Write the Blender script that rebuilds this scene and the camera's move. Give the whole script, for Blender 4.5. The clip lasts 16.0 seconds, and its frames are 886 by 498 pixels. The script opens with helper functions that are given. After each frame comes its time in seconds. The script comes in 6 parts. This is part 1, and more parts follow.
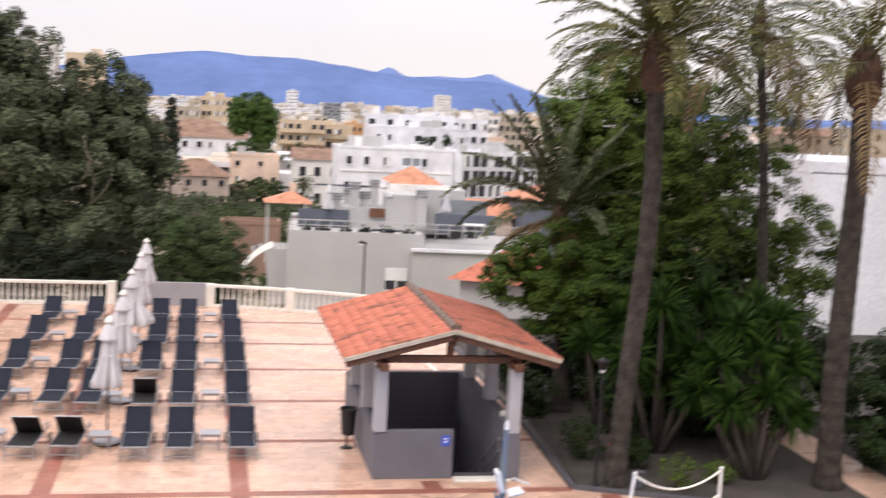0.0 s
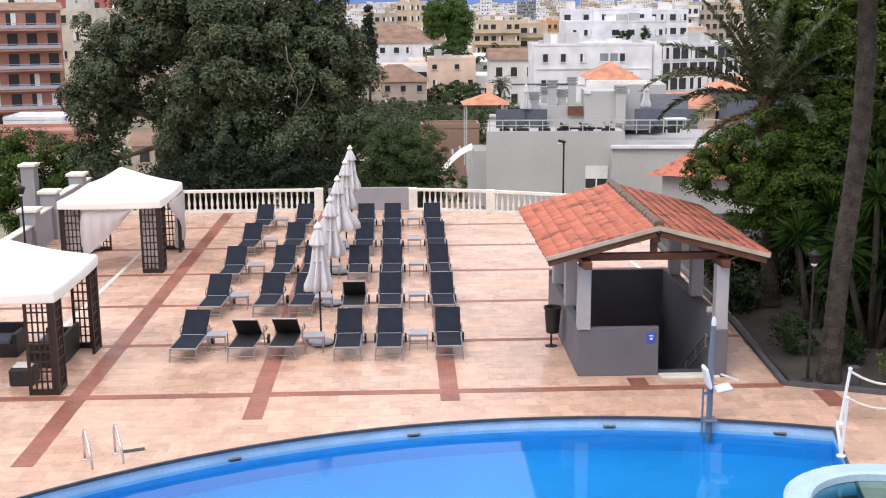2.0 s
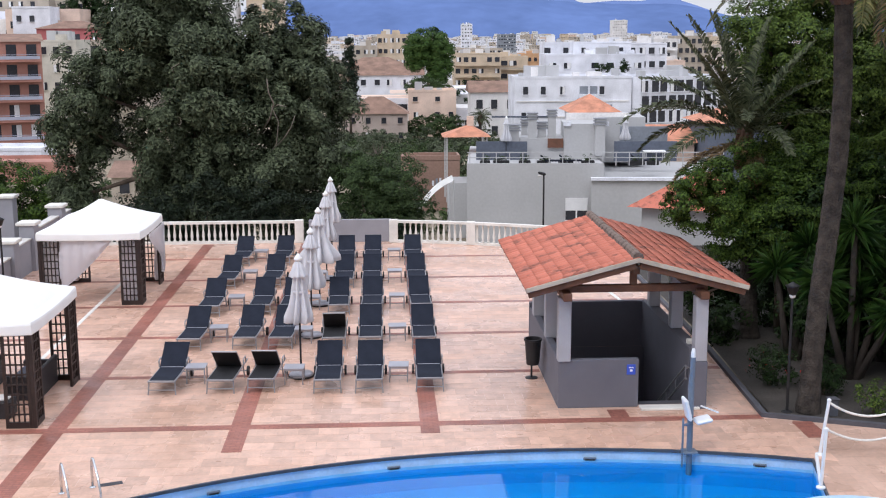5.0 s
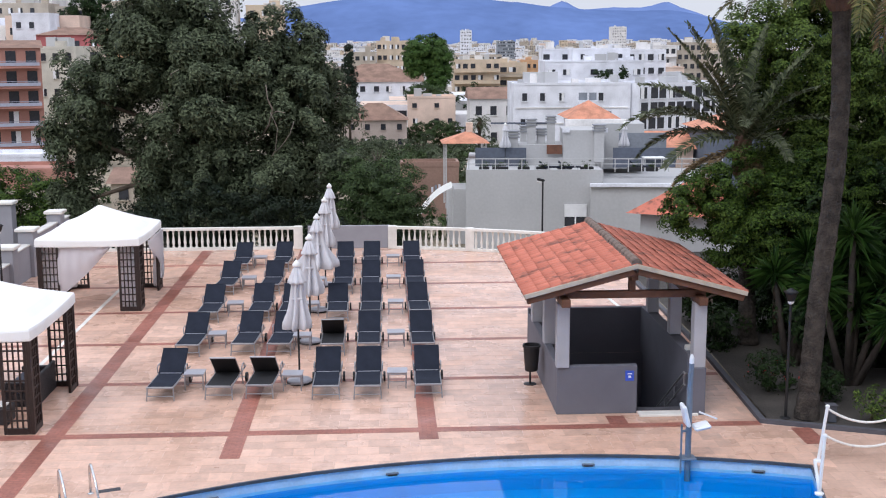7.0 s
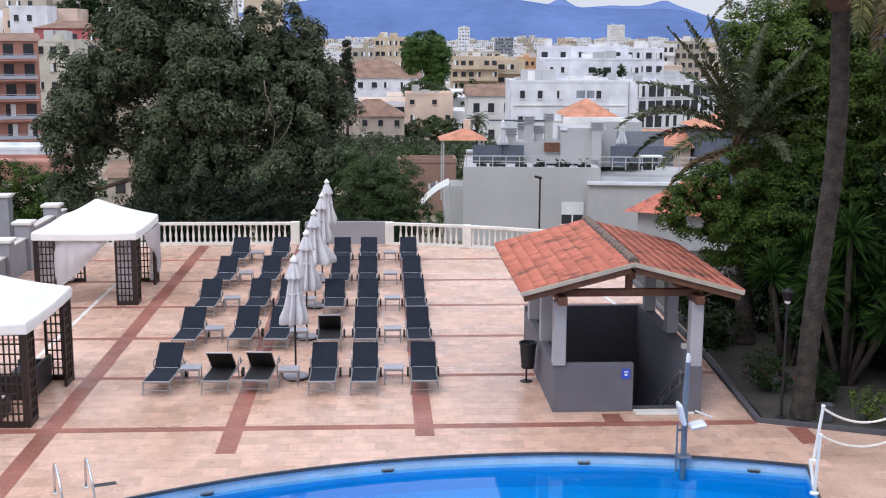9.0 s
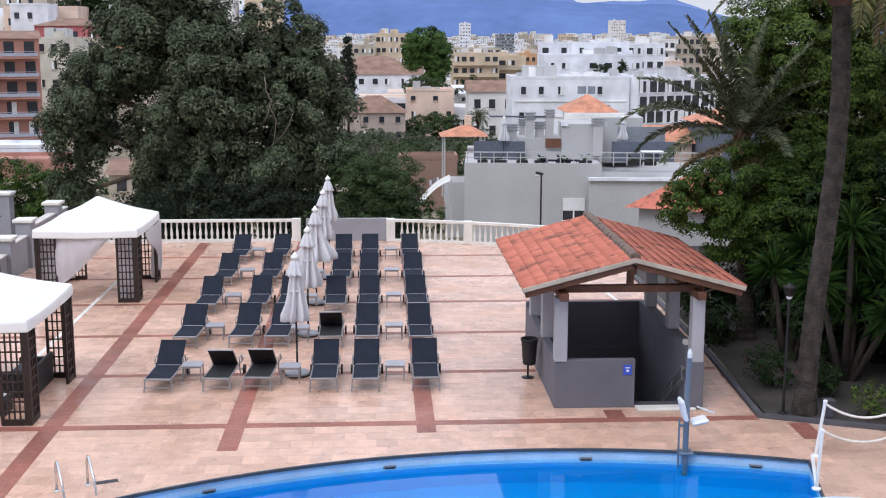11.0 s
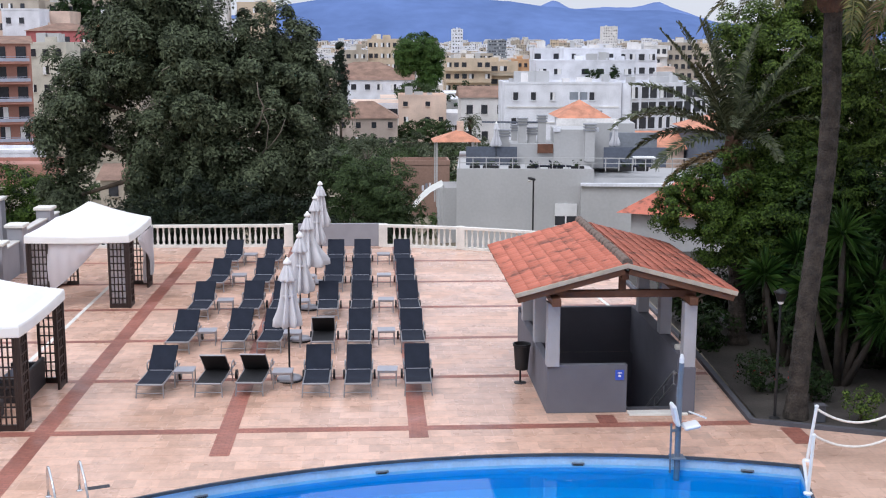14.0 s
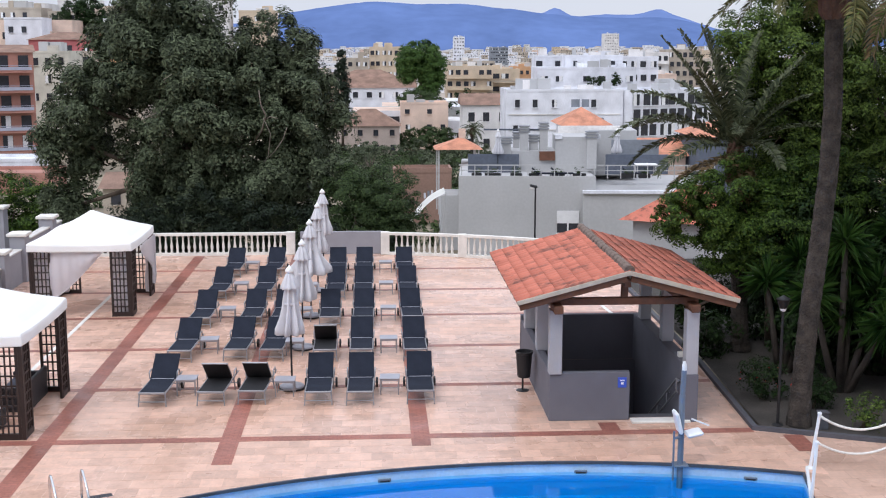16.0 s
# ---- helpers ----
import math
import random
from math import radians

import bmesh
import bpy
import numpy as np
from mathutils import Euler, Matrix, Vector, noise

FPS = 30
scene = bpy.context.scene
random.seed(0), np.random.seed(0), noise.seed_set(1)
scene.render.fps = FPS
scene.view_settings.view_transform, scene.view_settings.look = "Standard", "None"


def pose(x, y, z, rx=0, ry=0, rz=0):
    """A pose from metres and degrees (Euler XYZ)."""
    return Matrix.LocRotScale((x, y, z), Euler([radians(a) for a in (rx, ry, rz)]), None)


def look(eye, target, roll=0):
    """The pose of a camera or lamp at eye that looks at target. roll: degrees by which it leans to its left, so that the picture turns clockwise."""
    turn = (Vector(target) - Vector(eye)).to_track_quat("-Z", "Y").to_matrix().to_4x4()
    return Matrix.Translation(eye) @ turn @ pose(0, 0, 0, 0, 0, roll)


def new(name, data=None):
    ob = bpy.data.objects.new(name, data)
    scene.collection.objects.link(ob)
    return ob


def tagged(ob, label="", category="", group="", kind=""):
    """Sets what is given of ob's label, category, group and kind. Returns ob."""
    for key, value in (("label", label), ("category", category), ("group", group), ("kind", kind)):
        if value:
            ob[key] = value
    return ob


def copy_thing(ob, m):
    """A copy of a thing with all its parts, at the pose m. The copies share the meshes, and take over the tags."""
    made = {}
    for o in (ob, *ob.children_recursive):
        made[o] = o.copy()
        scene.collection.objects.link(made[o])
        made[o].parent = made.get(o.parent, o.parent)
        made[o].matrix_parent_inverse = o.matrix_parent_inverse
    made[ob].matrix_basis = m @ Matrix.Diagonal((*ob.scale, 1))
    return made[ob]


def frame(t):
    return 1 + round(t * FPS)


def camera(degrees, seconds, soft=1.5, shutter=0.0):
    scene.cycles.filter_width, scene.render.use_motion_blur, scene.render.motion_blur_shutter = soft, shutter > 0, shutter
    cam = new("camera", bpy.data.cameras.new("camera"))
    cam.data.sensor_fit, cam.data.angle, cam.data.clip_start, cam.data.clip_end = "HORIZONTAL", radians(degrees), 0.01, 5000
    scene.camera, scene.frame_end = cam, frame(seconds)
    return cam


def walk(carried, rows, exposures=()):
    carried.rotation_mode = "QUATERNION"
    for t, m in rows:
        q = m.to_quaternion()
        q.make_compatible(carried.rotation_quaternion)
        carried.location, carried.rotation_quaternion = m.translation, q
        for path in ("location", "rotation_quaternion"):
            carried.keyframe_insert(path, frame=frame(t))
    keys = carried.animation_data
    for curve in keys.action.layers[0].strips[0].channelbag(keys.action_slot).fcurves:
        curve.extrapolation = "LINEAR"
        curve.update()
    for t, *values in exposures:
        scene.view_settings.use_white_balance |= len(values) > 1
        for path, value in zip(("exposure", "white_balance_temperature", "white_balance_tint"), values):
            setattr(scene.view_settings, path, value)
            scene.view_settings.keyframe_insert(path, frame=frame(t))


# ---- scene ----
cam = camera(41.0, 16.0, soft=1.1, shutter=0.5)
walk(cam, [
    (0.0, pose(-0.008, 0.013, 8.508, 83.21, -2.90, -11.20)),
    (0.2, pose(-0.02, -0.02, 8.504, 82.47, -1.75, -9.10)),
    (0.5, pose(-0.038, -0.053, 8.500, 81.51, -0.49, -7.03)),
    (1.0, pose(-0.017, 0.004, 8.493, 79.53, -0.20, -4.44)),
    (1.5, pose(-0.013, 0.026, 8.479, 78.68, -0.12, -2.79)),
    (2.0, pose(0.002, 0.033, 8.491, 78.18, 0.45, -1.95)),
    (2.5, pose(0.001, 0.031, 8.482, 78.40, 0.29, -2.21)),
    (3.0, pose(-0.001, 0.036, 8.475, 78.73, 0.36, -2.27)),
    (3.5, pose(0.006, 0.018, 8.501, 79.31, 0.36, -2.40)),
    (6.0, pose(0.007, 0.005, 8.501, 79.79, 0.23, -3.00)),
    (6.5, pose(0.013, 0.002, 8.495, 79.89, 0.26, -2.83)),
    (7.0, pose(0.026, -0.002, 8.498, 80.01, 0.25, -2.90)),
    (7.5, pose(0.017, -0.006, 8.503, 80.12, 0.20, -2.94)),
    (8.0, pose(0.015, -0.011, 8.508, 80.20, 0.10, -2.87)),
    (8.5, pose(0.010, -0.014, 8.504, 80.15, -0.13, -2.94)),
    (9.0, pose(-0.000, 0.000, 8.500, 79.85, -0.26, -2.99)),
    (11.5, pose(0.012, 0.024, 8.497, 79.67, 0.01, -3.01)),
    (12.0, pose(0.013, 0.004, 8.499, 79.89, 0.10, -3.20)),
    (12.5, pose(0.021, -0.005, 8.500, 79.83, 0.31, -3.35)),
    (13.0, pose(-0.005, -0.004, 8.504, 79.73, -0.21, -3.25)),
    (13.5, pose(0.007, 0.013, 8.507, 79.68, 0.05, -3.25)),
    (14.0, pose(0.004, -0.004, 8.496, 79.94, -0.15, -3.32)),
    (14.5, pose(0.016, -0.019, 8.505, 80.17, 0.03, -3.43)),
    (15.0, pose(0.004, -0.009, 8.503, 80.30, -0.20, -3.56)),
    (15.5, pose(0.012, -0.000, 8.504, 80.32, 0.18, -3.47)),
    (16.0, pose(0.008, -0.002, 8.503, 80.30, 0.01, -3.24)),
], exposures=[(0.0, 0.08, 6900, 17), (0.5, 0.06, 7050, 18), (1.0, 0.06, 6950, 16), (1.5, 0.02, 6700, 14), (2.5, -0.06, 6400, 14), (3.5, -0.21, 6210, 14), (9.0, -0.25, 5930, 13), (16.0, -0.25, 5950, 13)])

# ---- light: bright overcast day ----
world = bpy.data.worlds.new("overcast")
scene.world = world
world.use_nodes = True
wn, wl = world.node_tree.nodes, world.node_tree.links
bg = wn["Background"]
sky = wn.new("ShaderNodeTexSky")
sky.sky_type, sky.sun_disc = "NISHITA", False
sky.sun_elevation, sky.sun_rotation = radians(48), radians(215)
dim = wn.new("ShaderNodeVectorMath")
dim.operation = "SCALE"
dim.inputs["Scale"].default_value = 0.10
wl.new(sky.outputs["Color"], dim.inputs[0])
cloud = wn.new("ShaderNodeTexNoise")
cloud.inputs["Scale"].default_value = 2.2
cloud.inputs["Detail"].default_value = 5
cloud_ramp = wn.new("ShaderNodeValToRGB")
cloud_ramp.color_ramp.elements[0].position, cloud_ramp.color_ramp.elements[0].color = 0.3, (0.88, 0.90, 0.98, 1)
cloud_ramp.color_ramp.elements[1].position, cloud_ramp.color_ramp.elements[1].color = 0.62, (1.0, 1.0, 1.0, 1)
wl.new(cloud.outputs["Fac"], cloud_ramp.inputs["Fac"])
blend = wn.new("ShaderNodeMix")
blend.data_type = "RGBA"
blend.inputs[0].default_value = 0.85
wl.new(dim.outputs[0], blend.inputs[6])
wl.new(cloud_ramp.outputs["Color"], blend.inputs[7])
# an overcast sky is brighter overhead than at the horizon
way = wn.new("ShaderNodeTexCoord")
split = wn.new("ShaderNodeSeparateXYZ")
lift_up = wn.new("ShaderNodeMapRange")
lift_up.inputs["From Min"].default_value, lift_up.inputs["From Max"].default_value = 0.05, 1.0
lift_up.inputs["To Min"].default_value, lift_up.inputs["To Max"].default_value = 1.0, 2.1
grade = wn.new("ShaderNodeVectorMath")
grade.operation = "SCALE"
wl.new(way.outputs["Generated"], split.inputs[0])
wl.new(split.outputs["Z"], lift_up.inputs["Value"])
wl.new(blend.outputs[2], grade.inputs[0])
wl.new(lift_up.outputs["Result"], grade.inputs["Scale"])
wl.new(grade.outputs[0], bg.inputs["Color"])
bg.inputs["Strength"].default_value = 1.0
sun = new("sun", bpy.data.lights.new("sun", "SUN"))
sun.data.energy, sun.data.angle, sun.data.color = 1.3, radians(24), (1.0, 0.96, 0.9)
sun.matrix_world = look((-20, -28, 38), (0, 0, 0))


# ---- materials ----
def mat(name, base, rough=0.7, vary=0.25, scale=3.0, fine=40.0, bump=0.15, metal=0.0, tint=None, island=0.0, per_object=0.0, bump_dist=0.01, spec=0.5):
    """A surface with variation at two scales: large stains and fine grain."""
    m = bpy.data.materials.new(name)
    m.use_nodes = True
    n, l = m.node_tree.nodes, m.node_tree.links
    p = n["Principled BSDF"]
    p.inputs["Roughness"].default_value, p.inputs["Metallic"].default_value = rough, metal
    p.inputs["Specular IOR Level"].default_value = spec
    co = n.new("ShaderNodeTexCoord")
    big, small = n.new("ShaderNodeTexNoise"), n.new("ShaderNodeTexNoise")
    big.inputs["Scale"].default_value, big.inputs["Detail"].default_value = scale, 4
    small.inputs["Scale"].default_value, small.inputs["Detail"].default_value = fine, 3
    for t in (big, small):
        l.new(co.outputs["Object"], t.inputs["Vector"])
    mixv = n.new("ShaderNodeMix")
    mixv.inputs[0].default_value = 0.35
    l.new(big.outputs["Fac"], mixv.inputs[2])
    l.new(small.outputs["Fac"], mixv.inputs[3])
    value = mixv.outputs[0]
    if island or per_object:
        src = n.new("ShaderNodeNewGeometry").outputs["Random Per Island"] if island else n.new("ShaderNodeObjectInfo").outputs["Random"]
        mi = n.new("ShaderNodeMix")
        mi.inputs[0].default_value = island or per_object
        l.new(value, mi.inputs[2])
        l.new(src, mi.inputs[3])
        value = mi.outputs[0]
    ramp = n.new("ShaderNodeValToRGB")
    lo = [c * (1 - vary) for c in base]
    hi = [min(1, c * (1 + vary)) for c in (tint or base)]
    ramp.color_ramp.elements[0].position, ramp.color_ramp.elements[1].position = (0.2, 0.8) if (island or per_object) else (0.36, 0.64)
    ramp.color_ramp.elements[0].color, ramp.color_ramp.elements[1].color = (*lo, 1), (*hi, 1)
    l.new(value, ramp.inputs["Fac"])
    l.new(ramp.outputs["Color"], p.inputs["Base Color"])
    if bump:
        b = n.new("ShaderNodeBump")
        b.inputs["Strength"].default_value, b.inputs["Distance"].default_value = bump, bump_dist
        l.new(small.outputs["Fac"], b.inputs["Height"])
        l.new(b.outputs["Normal"], p.inputs["Normal"])
    return m


def paved(name, base, joint, width, height, vary=0.12, rough=0.40):
    """Square-cut paving with fine joints and blotches, in metres."""
    m = mat(name, base, rough, vary, 0.5, 9.0, 0.1)
    n, l = m.node_tree.nodes, m.node_tree.links
    p = n["Principled BSDF"]
    brick = n.new("ShaderNodeTexBrick")
    brick.offset = 0.5
    brick.inputs["Scale"].default_value = 1.0
    brick.inputs["Brick Width"].default_value, brick.inputs["Row Height"].default_value = width, height
    brick.inputs["Mortar Size"].default_value, brick.inputs["Mortar Smooth"].default_value = 0.012, 0.3
    brick.inputs["Color1"].default_value, brick.inputs["Color2"].default_value = (0.90, 0.88, 0.86, 1), (1.06, 1.05, 1.04, 1)
    brick.inputs["Mortar"].default_value = (*joint, 1)
    co = n.new("ShaderNodeTexCoord")
    l.new(co.outputs["Object"], brick.inputs["Vector"])
    mul = n.new("ShaderNodeMix")
    mul.data_type, mul.blend_type = "RGBA", "MULTIPLY"
    mul.inputs[0].default_value = 1.0
    old = p.inputs["Base Color"].links[0].from_socket
    l.new(old, mul.inputs[6])
    l.new(brick.outputs["Color"], mul.inputs[7])
    l.new(mul.outputs[2], p.inputs["Base Color"])
    wet = n.new("ShaderNodeTexNoise")
    wet.inputs["Scale"].default_value = 0.9
    l.new(co.outputs["Object"], wet.inputs["Vector"])
    mr = n.new("ShaderNodeMapRange")
    mr.inputs["From Min"].default_value, mr.inputs["From Max"].default_value = 0.35, 0.65
    mr.inputs["To Min"].default_value, mr.inputs["To Max"].default_value = rough - 0.12, rough + 0.2
    l.new(wet.outputs["Fac"], mr.inputs["Value"])
    l.new(mr.outputs["Result"], p.inputs["Roughness"])
    return m


M_DECK = paved("deck_tile", (0.63, 0.43, 0.335), (0.86, 0.82, 0.79), 0.45, 0.45, 0.17, 0.34)
M_TILE = mat("deck_tile_piece", (0.665, 0.438, 0.334), 0.32, 0.36, 3.6, 15.0, 0.16, per_object=0.22)
M_TILEJ = mat("deck_tile_joined", (0.665, 0.438, 0.334), 0.32, 0.36, 3.6, 15.0, 0.16, island=0.22)


def weathered(m, low, high, stain):
    """Patchy polish and worn, sun-bleached or stained areas that run on from slab to slab."""
    n, l = m.node_tree.nodes, m.node_tree.links
    p = n["Principled BSDF"]
    place = n.new("ShaderNodeNewGeometry").outputs["Position"]
    for t in [q for q in n if q.type == "TEX_NOISE"]:
        l.new(place, t.inputs["Vector"])
    polish, patch = n.new("ShaderNodeTexNoise"), n.new("ShaderNodeTexNoise")
    polish.inputs["Scale"].default_value, polish.inputs["Detail"].default_value = 0.55, 5
    patch.inputs["Scale"].default_value, patch.inputs["Detail"].default_value = 0.28, 6
    for t in (polish, patch):
        l.new(place, t.inputs["Vector"])
    r = n.new("ShaderNodeMapRange")
    r.inputs["From Min"].default_value, r.inputs["From Max"].default_value = 0.36, 0.64
    r.inputs["To Min"].default_value, r.inputs["To Max"].default_value = low, high
    l.new(polish.outputs["Fac"], r.inputs["Value"])
    l.new(r.outputs["Result"], p.inputs["Roughness"])
    tone = n.new("ShaderNodeValToRGB")
    tone.color_ramp.elements[0].position, tone.color_ramp.elements[0].color = 0.38, (*stain, 1)
    tone.color_ramp.elements[1].position, tone.color_ramp.elements[1].color = 0.58, (1.0, 1.0, 1.0, 1)
    l.new(patch.outputs["Fac"], tone.inputs["Fac"])
    mul = n.new("ShaderNodeMix")
    mul.data_type, mul.blend_type = "RGBA", "MULTIPLY"
    mul.inputs[0].default_value = 1.0
    l.new(p.inputs["Base Color"].links[0].from_socket, mul.inputs[6])
    l.new(tone.outputs["Color"], mul.inputs[7])
    l.new(mul.outputs[2], p.inputs["Base Color"])


weathered(M_TILE, 0.16, 0.46, (0.92, 0.88, 0.84))
weathered(M_TILEJ, 0.16, 0.46, (0.92, 0.88, 0.84))
M_BAND = paved("red_paver", (0.34, 0.132, 0.096), (0.72, 0.7, 0.7), 0.2, 0.1, 0.32)
# dark tone of the coping's shadow line; the utility box uses it too
M_COPING = mat("pool_coping", (0.07, 0.075, 0.09), 0.5)
M_POOLTILE = mat("pool_tile", (0.022, 0.335, 0.74), 0.3, 0.08, 0.4, 12, 0.05)
M_FREEBOARD = mat("waterline_tile", (0.50, 0.68, 0.85), 0.3, 0.12, 1.5, 16, 0.05)
M_WHITE = mat("white_stone", (0.74, 0.72, 0.67), 0.75, 0.12, 2, 30)
M_WALLGREY = mat("grey_render", (0.30, 0.30, 0.33), 0.85, 0.1, 1.2, 60)
M_SHELTERGREY = mat("dark_grey_render", (0.138, 0.138, 0.165), 0.8, 0.08, 1.5, 60)
M_SHELTERPOST = mat("pale_grey_render", (0.40, 0.40, 0.43), 0.8, 0.08, 1.5, 60)
M_CAP = mat("pale_cap_stone", (0.62, 0.6, 0.56), 0.8, 0.1)
M_ROOF = mat("terracotta_tile", (0.47, 0.135, 0.085), 0.85, 0.18, 0.9, 14, 0.3, tint=(0.56, 0.185, 0.12), per_object=0.3)
M_ROOFJ = mat("terracotta_tile_far", (0.47, 0.135, 0.085), 0.85, 0.18, 0.9, 14, 0.3, tint=(0.56, 0.185, 0.12), island=0.3)


def add_moss(m, strength, scale):
    """Dark lichen patches over a roof."""
    n, l = m.node_tree.nodes, m.node_tree.links
    p = n["Principled BSDF"]
    g = n.new("ShaderNodeNewGeometry")
    t = n.new("ShaderNodeTexNoise")
    t.inputs["Scale"].default_value, t.inputs["Detail"].default_value, t.inputs["Roughness"].default_value = scale, 6, 0.65
    l.new(g.outputs["Position"], t.inputs["Vector"])
    r = n.new("ShaderNodeMapRange")
    r.inputs["From Min"].default_value, r.inputs["From Max"].default_value = 0.54, 0.66
    r.inputs["To Max"].default_value = strength
    l.new(t.outputs["Fac"], r.inputs["Value"])
    x = n.new("ShaderNodeMix")
    x.data_type = "RGBA"
    x.inputs[7].default_value = (0.085, 0.05, 0.04, 1)
    l.new(r.outputs["Result"], x.inputs[0])
    l.new(p.inputs["Base Color"].links[0].from_socket, x.inputs[6])
    l.new(x.outputs[2], p.inputs["Base Color"])


add_moss(M_ROOF, 0.75, 1.7)
add_moss(M_ROOFJ, 0.75, 1.7)
M_MOSS = mat("mossy_mortar", (0.15, 0.11, 0.09), 0.95, 0.5, 5, 30, 0.4)
M_BARGE = mat("weathered_barge_board", (0.47, 0.41, 0.33), 0.8, 0.2, 3)
M_TIMBER = mat("brown_timber", (0.13, 0.055, 0.03), 0.6, 0.3, 4, 50)
M_SLING = mat("charcoal_sling_fabric", (0.017, 0.021, 0.034), 0.85, 0.25, 3, 150, 0.2, spec=0.2)
M_SLINGSHADE = mat("shade_dark_sling_fabric", (0.012, 0.012, 0.014), 0.8, 0.2, 3, 150, 0.2)
M_ALU = mat("grey_aluminium", (0.33, 0.33, 0.35), 0.4, 0.1, 5, 60, 0.05, 0.5)
M_TABLE = mat("pale_table_top", (0.36, 0.36, 0.40), 0.4, 0.1)
M_RUBBER = mat("black_rubber", (0.015, 0.015, 0.016), 0.6, 0.2)
M_CANVAS = mat("white_canvas", (0.92, 0.92, 0.90), 0.9, 0.04, 1.2, 80, 0.1)
M_RAILBLUE = mat("pale_blue_grey_metal", (0.36, 0.38, 0.46), 0.5, 0.1)
M_LAMPGLASS = mat("frosted_lamp_glass", (0.75, 0.76, 0.78), 0.25, 0.05)
M_PARASOL = mat("off_white_parasol_cloth", (0.62, 0.62, 0.65), 0.9, 0.1, 3, 90, 0.1)
M_LATTICE = mat("dark_brown_wood", (0.022, 0.012, 0.010), 0.5, 0.3, 5)
M_WICKER = mat("dark_wicker", (0.022, 0.02, 0.024), 0.6, 0.4, 20, 120, 0.5)
M_CUSHION = mat("slate_cushion", (0.10, 0.11, 0.15), 0.9, 0.15)
M_IRON = mat("black_iron", (0.02, 0.02, 0.022), 0.5, 0.2, metal=0.3)
M_STEEL = mat("stainless_steel", (0.62, 0.63, 0.65), 0.22, 0.08, 4, 40, 0.03, 1.0)
M_RED = mat("red_petal", (0.45, 0.03, 0.03), 0.6, 0.2)
M_LIFT = mat("blue_grey_paint", (0.15, 0.19, 0.25), 0.4, 0.1)
M_PLASTIC = mat("white_plastic", (0.82, 0.84, 0.86), 0.35, 0.04)
M_ROPE = mat("white_rope", (0.78, 0.77, 0.73), 0.9, 0.1, 20)
M_BLUESIGN = mat("blue_sign", (0.045, 0.10, 0.55), 0.4, 0.05)
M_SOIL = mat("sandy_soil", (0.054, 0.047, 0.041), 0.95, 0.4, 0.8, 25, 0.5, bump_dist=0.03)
M_KERB = mat("kerb_stone", (0.085, 0.085, 0.10), 0.85, 0.15)
M_BARK = mat("brown_bark", (0.10, 0.075, 0.055), 0.95, 0.4, 2, 20, 0.6, bump_dist=0.03)
M_PALMBARK = mat("palm_bark", (0.042, 0.034, 0.028), 0.95, 0.6, 4.0, 22, 0.9, bump_dist=0.05)
M_PALMHEAD = mat("palm_crown_shaft", (0.085, 0.046, 0.030), 0.95, 0.4, 3, 25, 0.6)


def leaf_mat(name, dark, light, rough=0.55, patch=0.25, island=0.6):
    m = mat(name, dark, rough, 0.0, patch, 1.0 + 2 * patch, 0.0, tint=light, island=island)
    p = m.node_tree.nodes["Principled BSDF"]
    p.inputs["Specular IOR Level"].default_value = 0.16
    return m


# clump-sized dark and pale patches put shaded gaps and lit tufts into leaf colour
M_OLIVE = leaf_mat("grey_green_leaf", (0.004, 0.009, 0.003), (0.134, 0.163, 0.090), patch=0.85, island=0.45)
M_OLIVE2 = leaf_mat("mid_green_leaf", (0.014, 0.028, 0.009), (0.074, 0.112, 0.038))
M_GREEN = leaf_mat("fresh_green_leaf", (0.007, 0.021, 0.003), (0.084, 0.142, 0.020))
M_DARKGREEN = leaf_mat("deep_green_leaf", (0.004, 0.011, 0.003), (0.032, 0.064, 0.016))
M_MIDGREEN = leaf_mat("shaded_green_leaf", (0.010, 0.026, 0.005), (0.122, 0.180, 0.032))
M_PINE = leaf_mat("pine_needle", (0.025, 0.06, 0.012), (0.08, 0.14, 0.03))
# near-black puts the added hedge's shade into leaf colour; the cypress shares it
M_CYPRESS = leaf_mat("cypress_and_shade_leaf", (0.004, 0.008, 0.004), (0.022, 0.034, 0.018))
M_FROND = leaf_mat("palm_leaflet", (0.050, 0.056, 0.018), (0.17, 0.155, 0.055))
M_FRONDDRY = leaf_mat("dry_palm_leaflet", (0.13, 0.085, 0.04), (0.24, 0.17, 0.09))
M_FRONDGREY = leaf_mat("blue_green_palm_leaflet", (0.024, 0.034, 0.016), (0.130, 0.146, 0.078))
M_YUCCA = leaf_mat("yucca_blade", (0.007, 0.024, 0.005), (0.054, 0.115, 0.022), 0.4)
M_BARE = mat("bare_twigs", (0.12, 0.09, 0.075), 0.9, 0.3)

M_GLASS = mat("dark_window", (0.03, 0.032, 0.04), 0.2, 0.3, 0.5, 3, 0)
M_SHUTTER = mat("white_shutter", (0.72, 0.72, 0.72), 0.6, 0.08, 2, 30)


def wall_mat(name, c):
    return mat(name, c, 0.9, 0.2, 0.3, 6, 0.05)


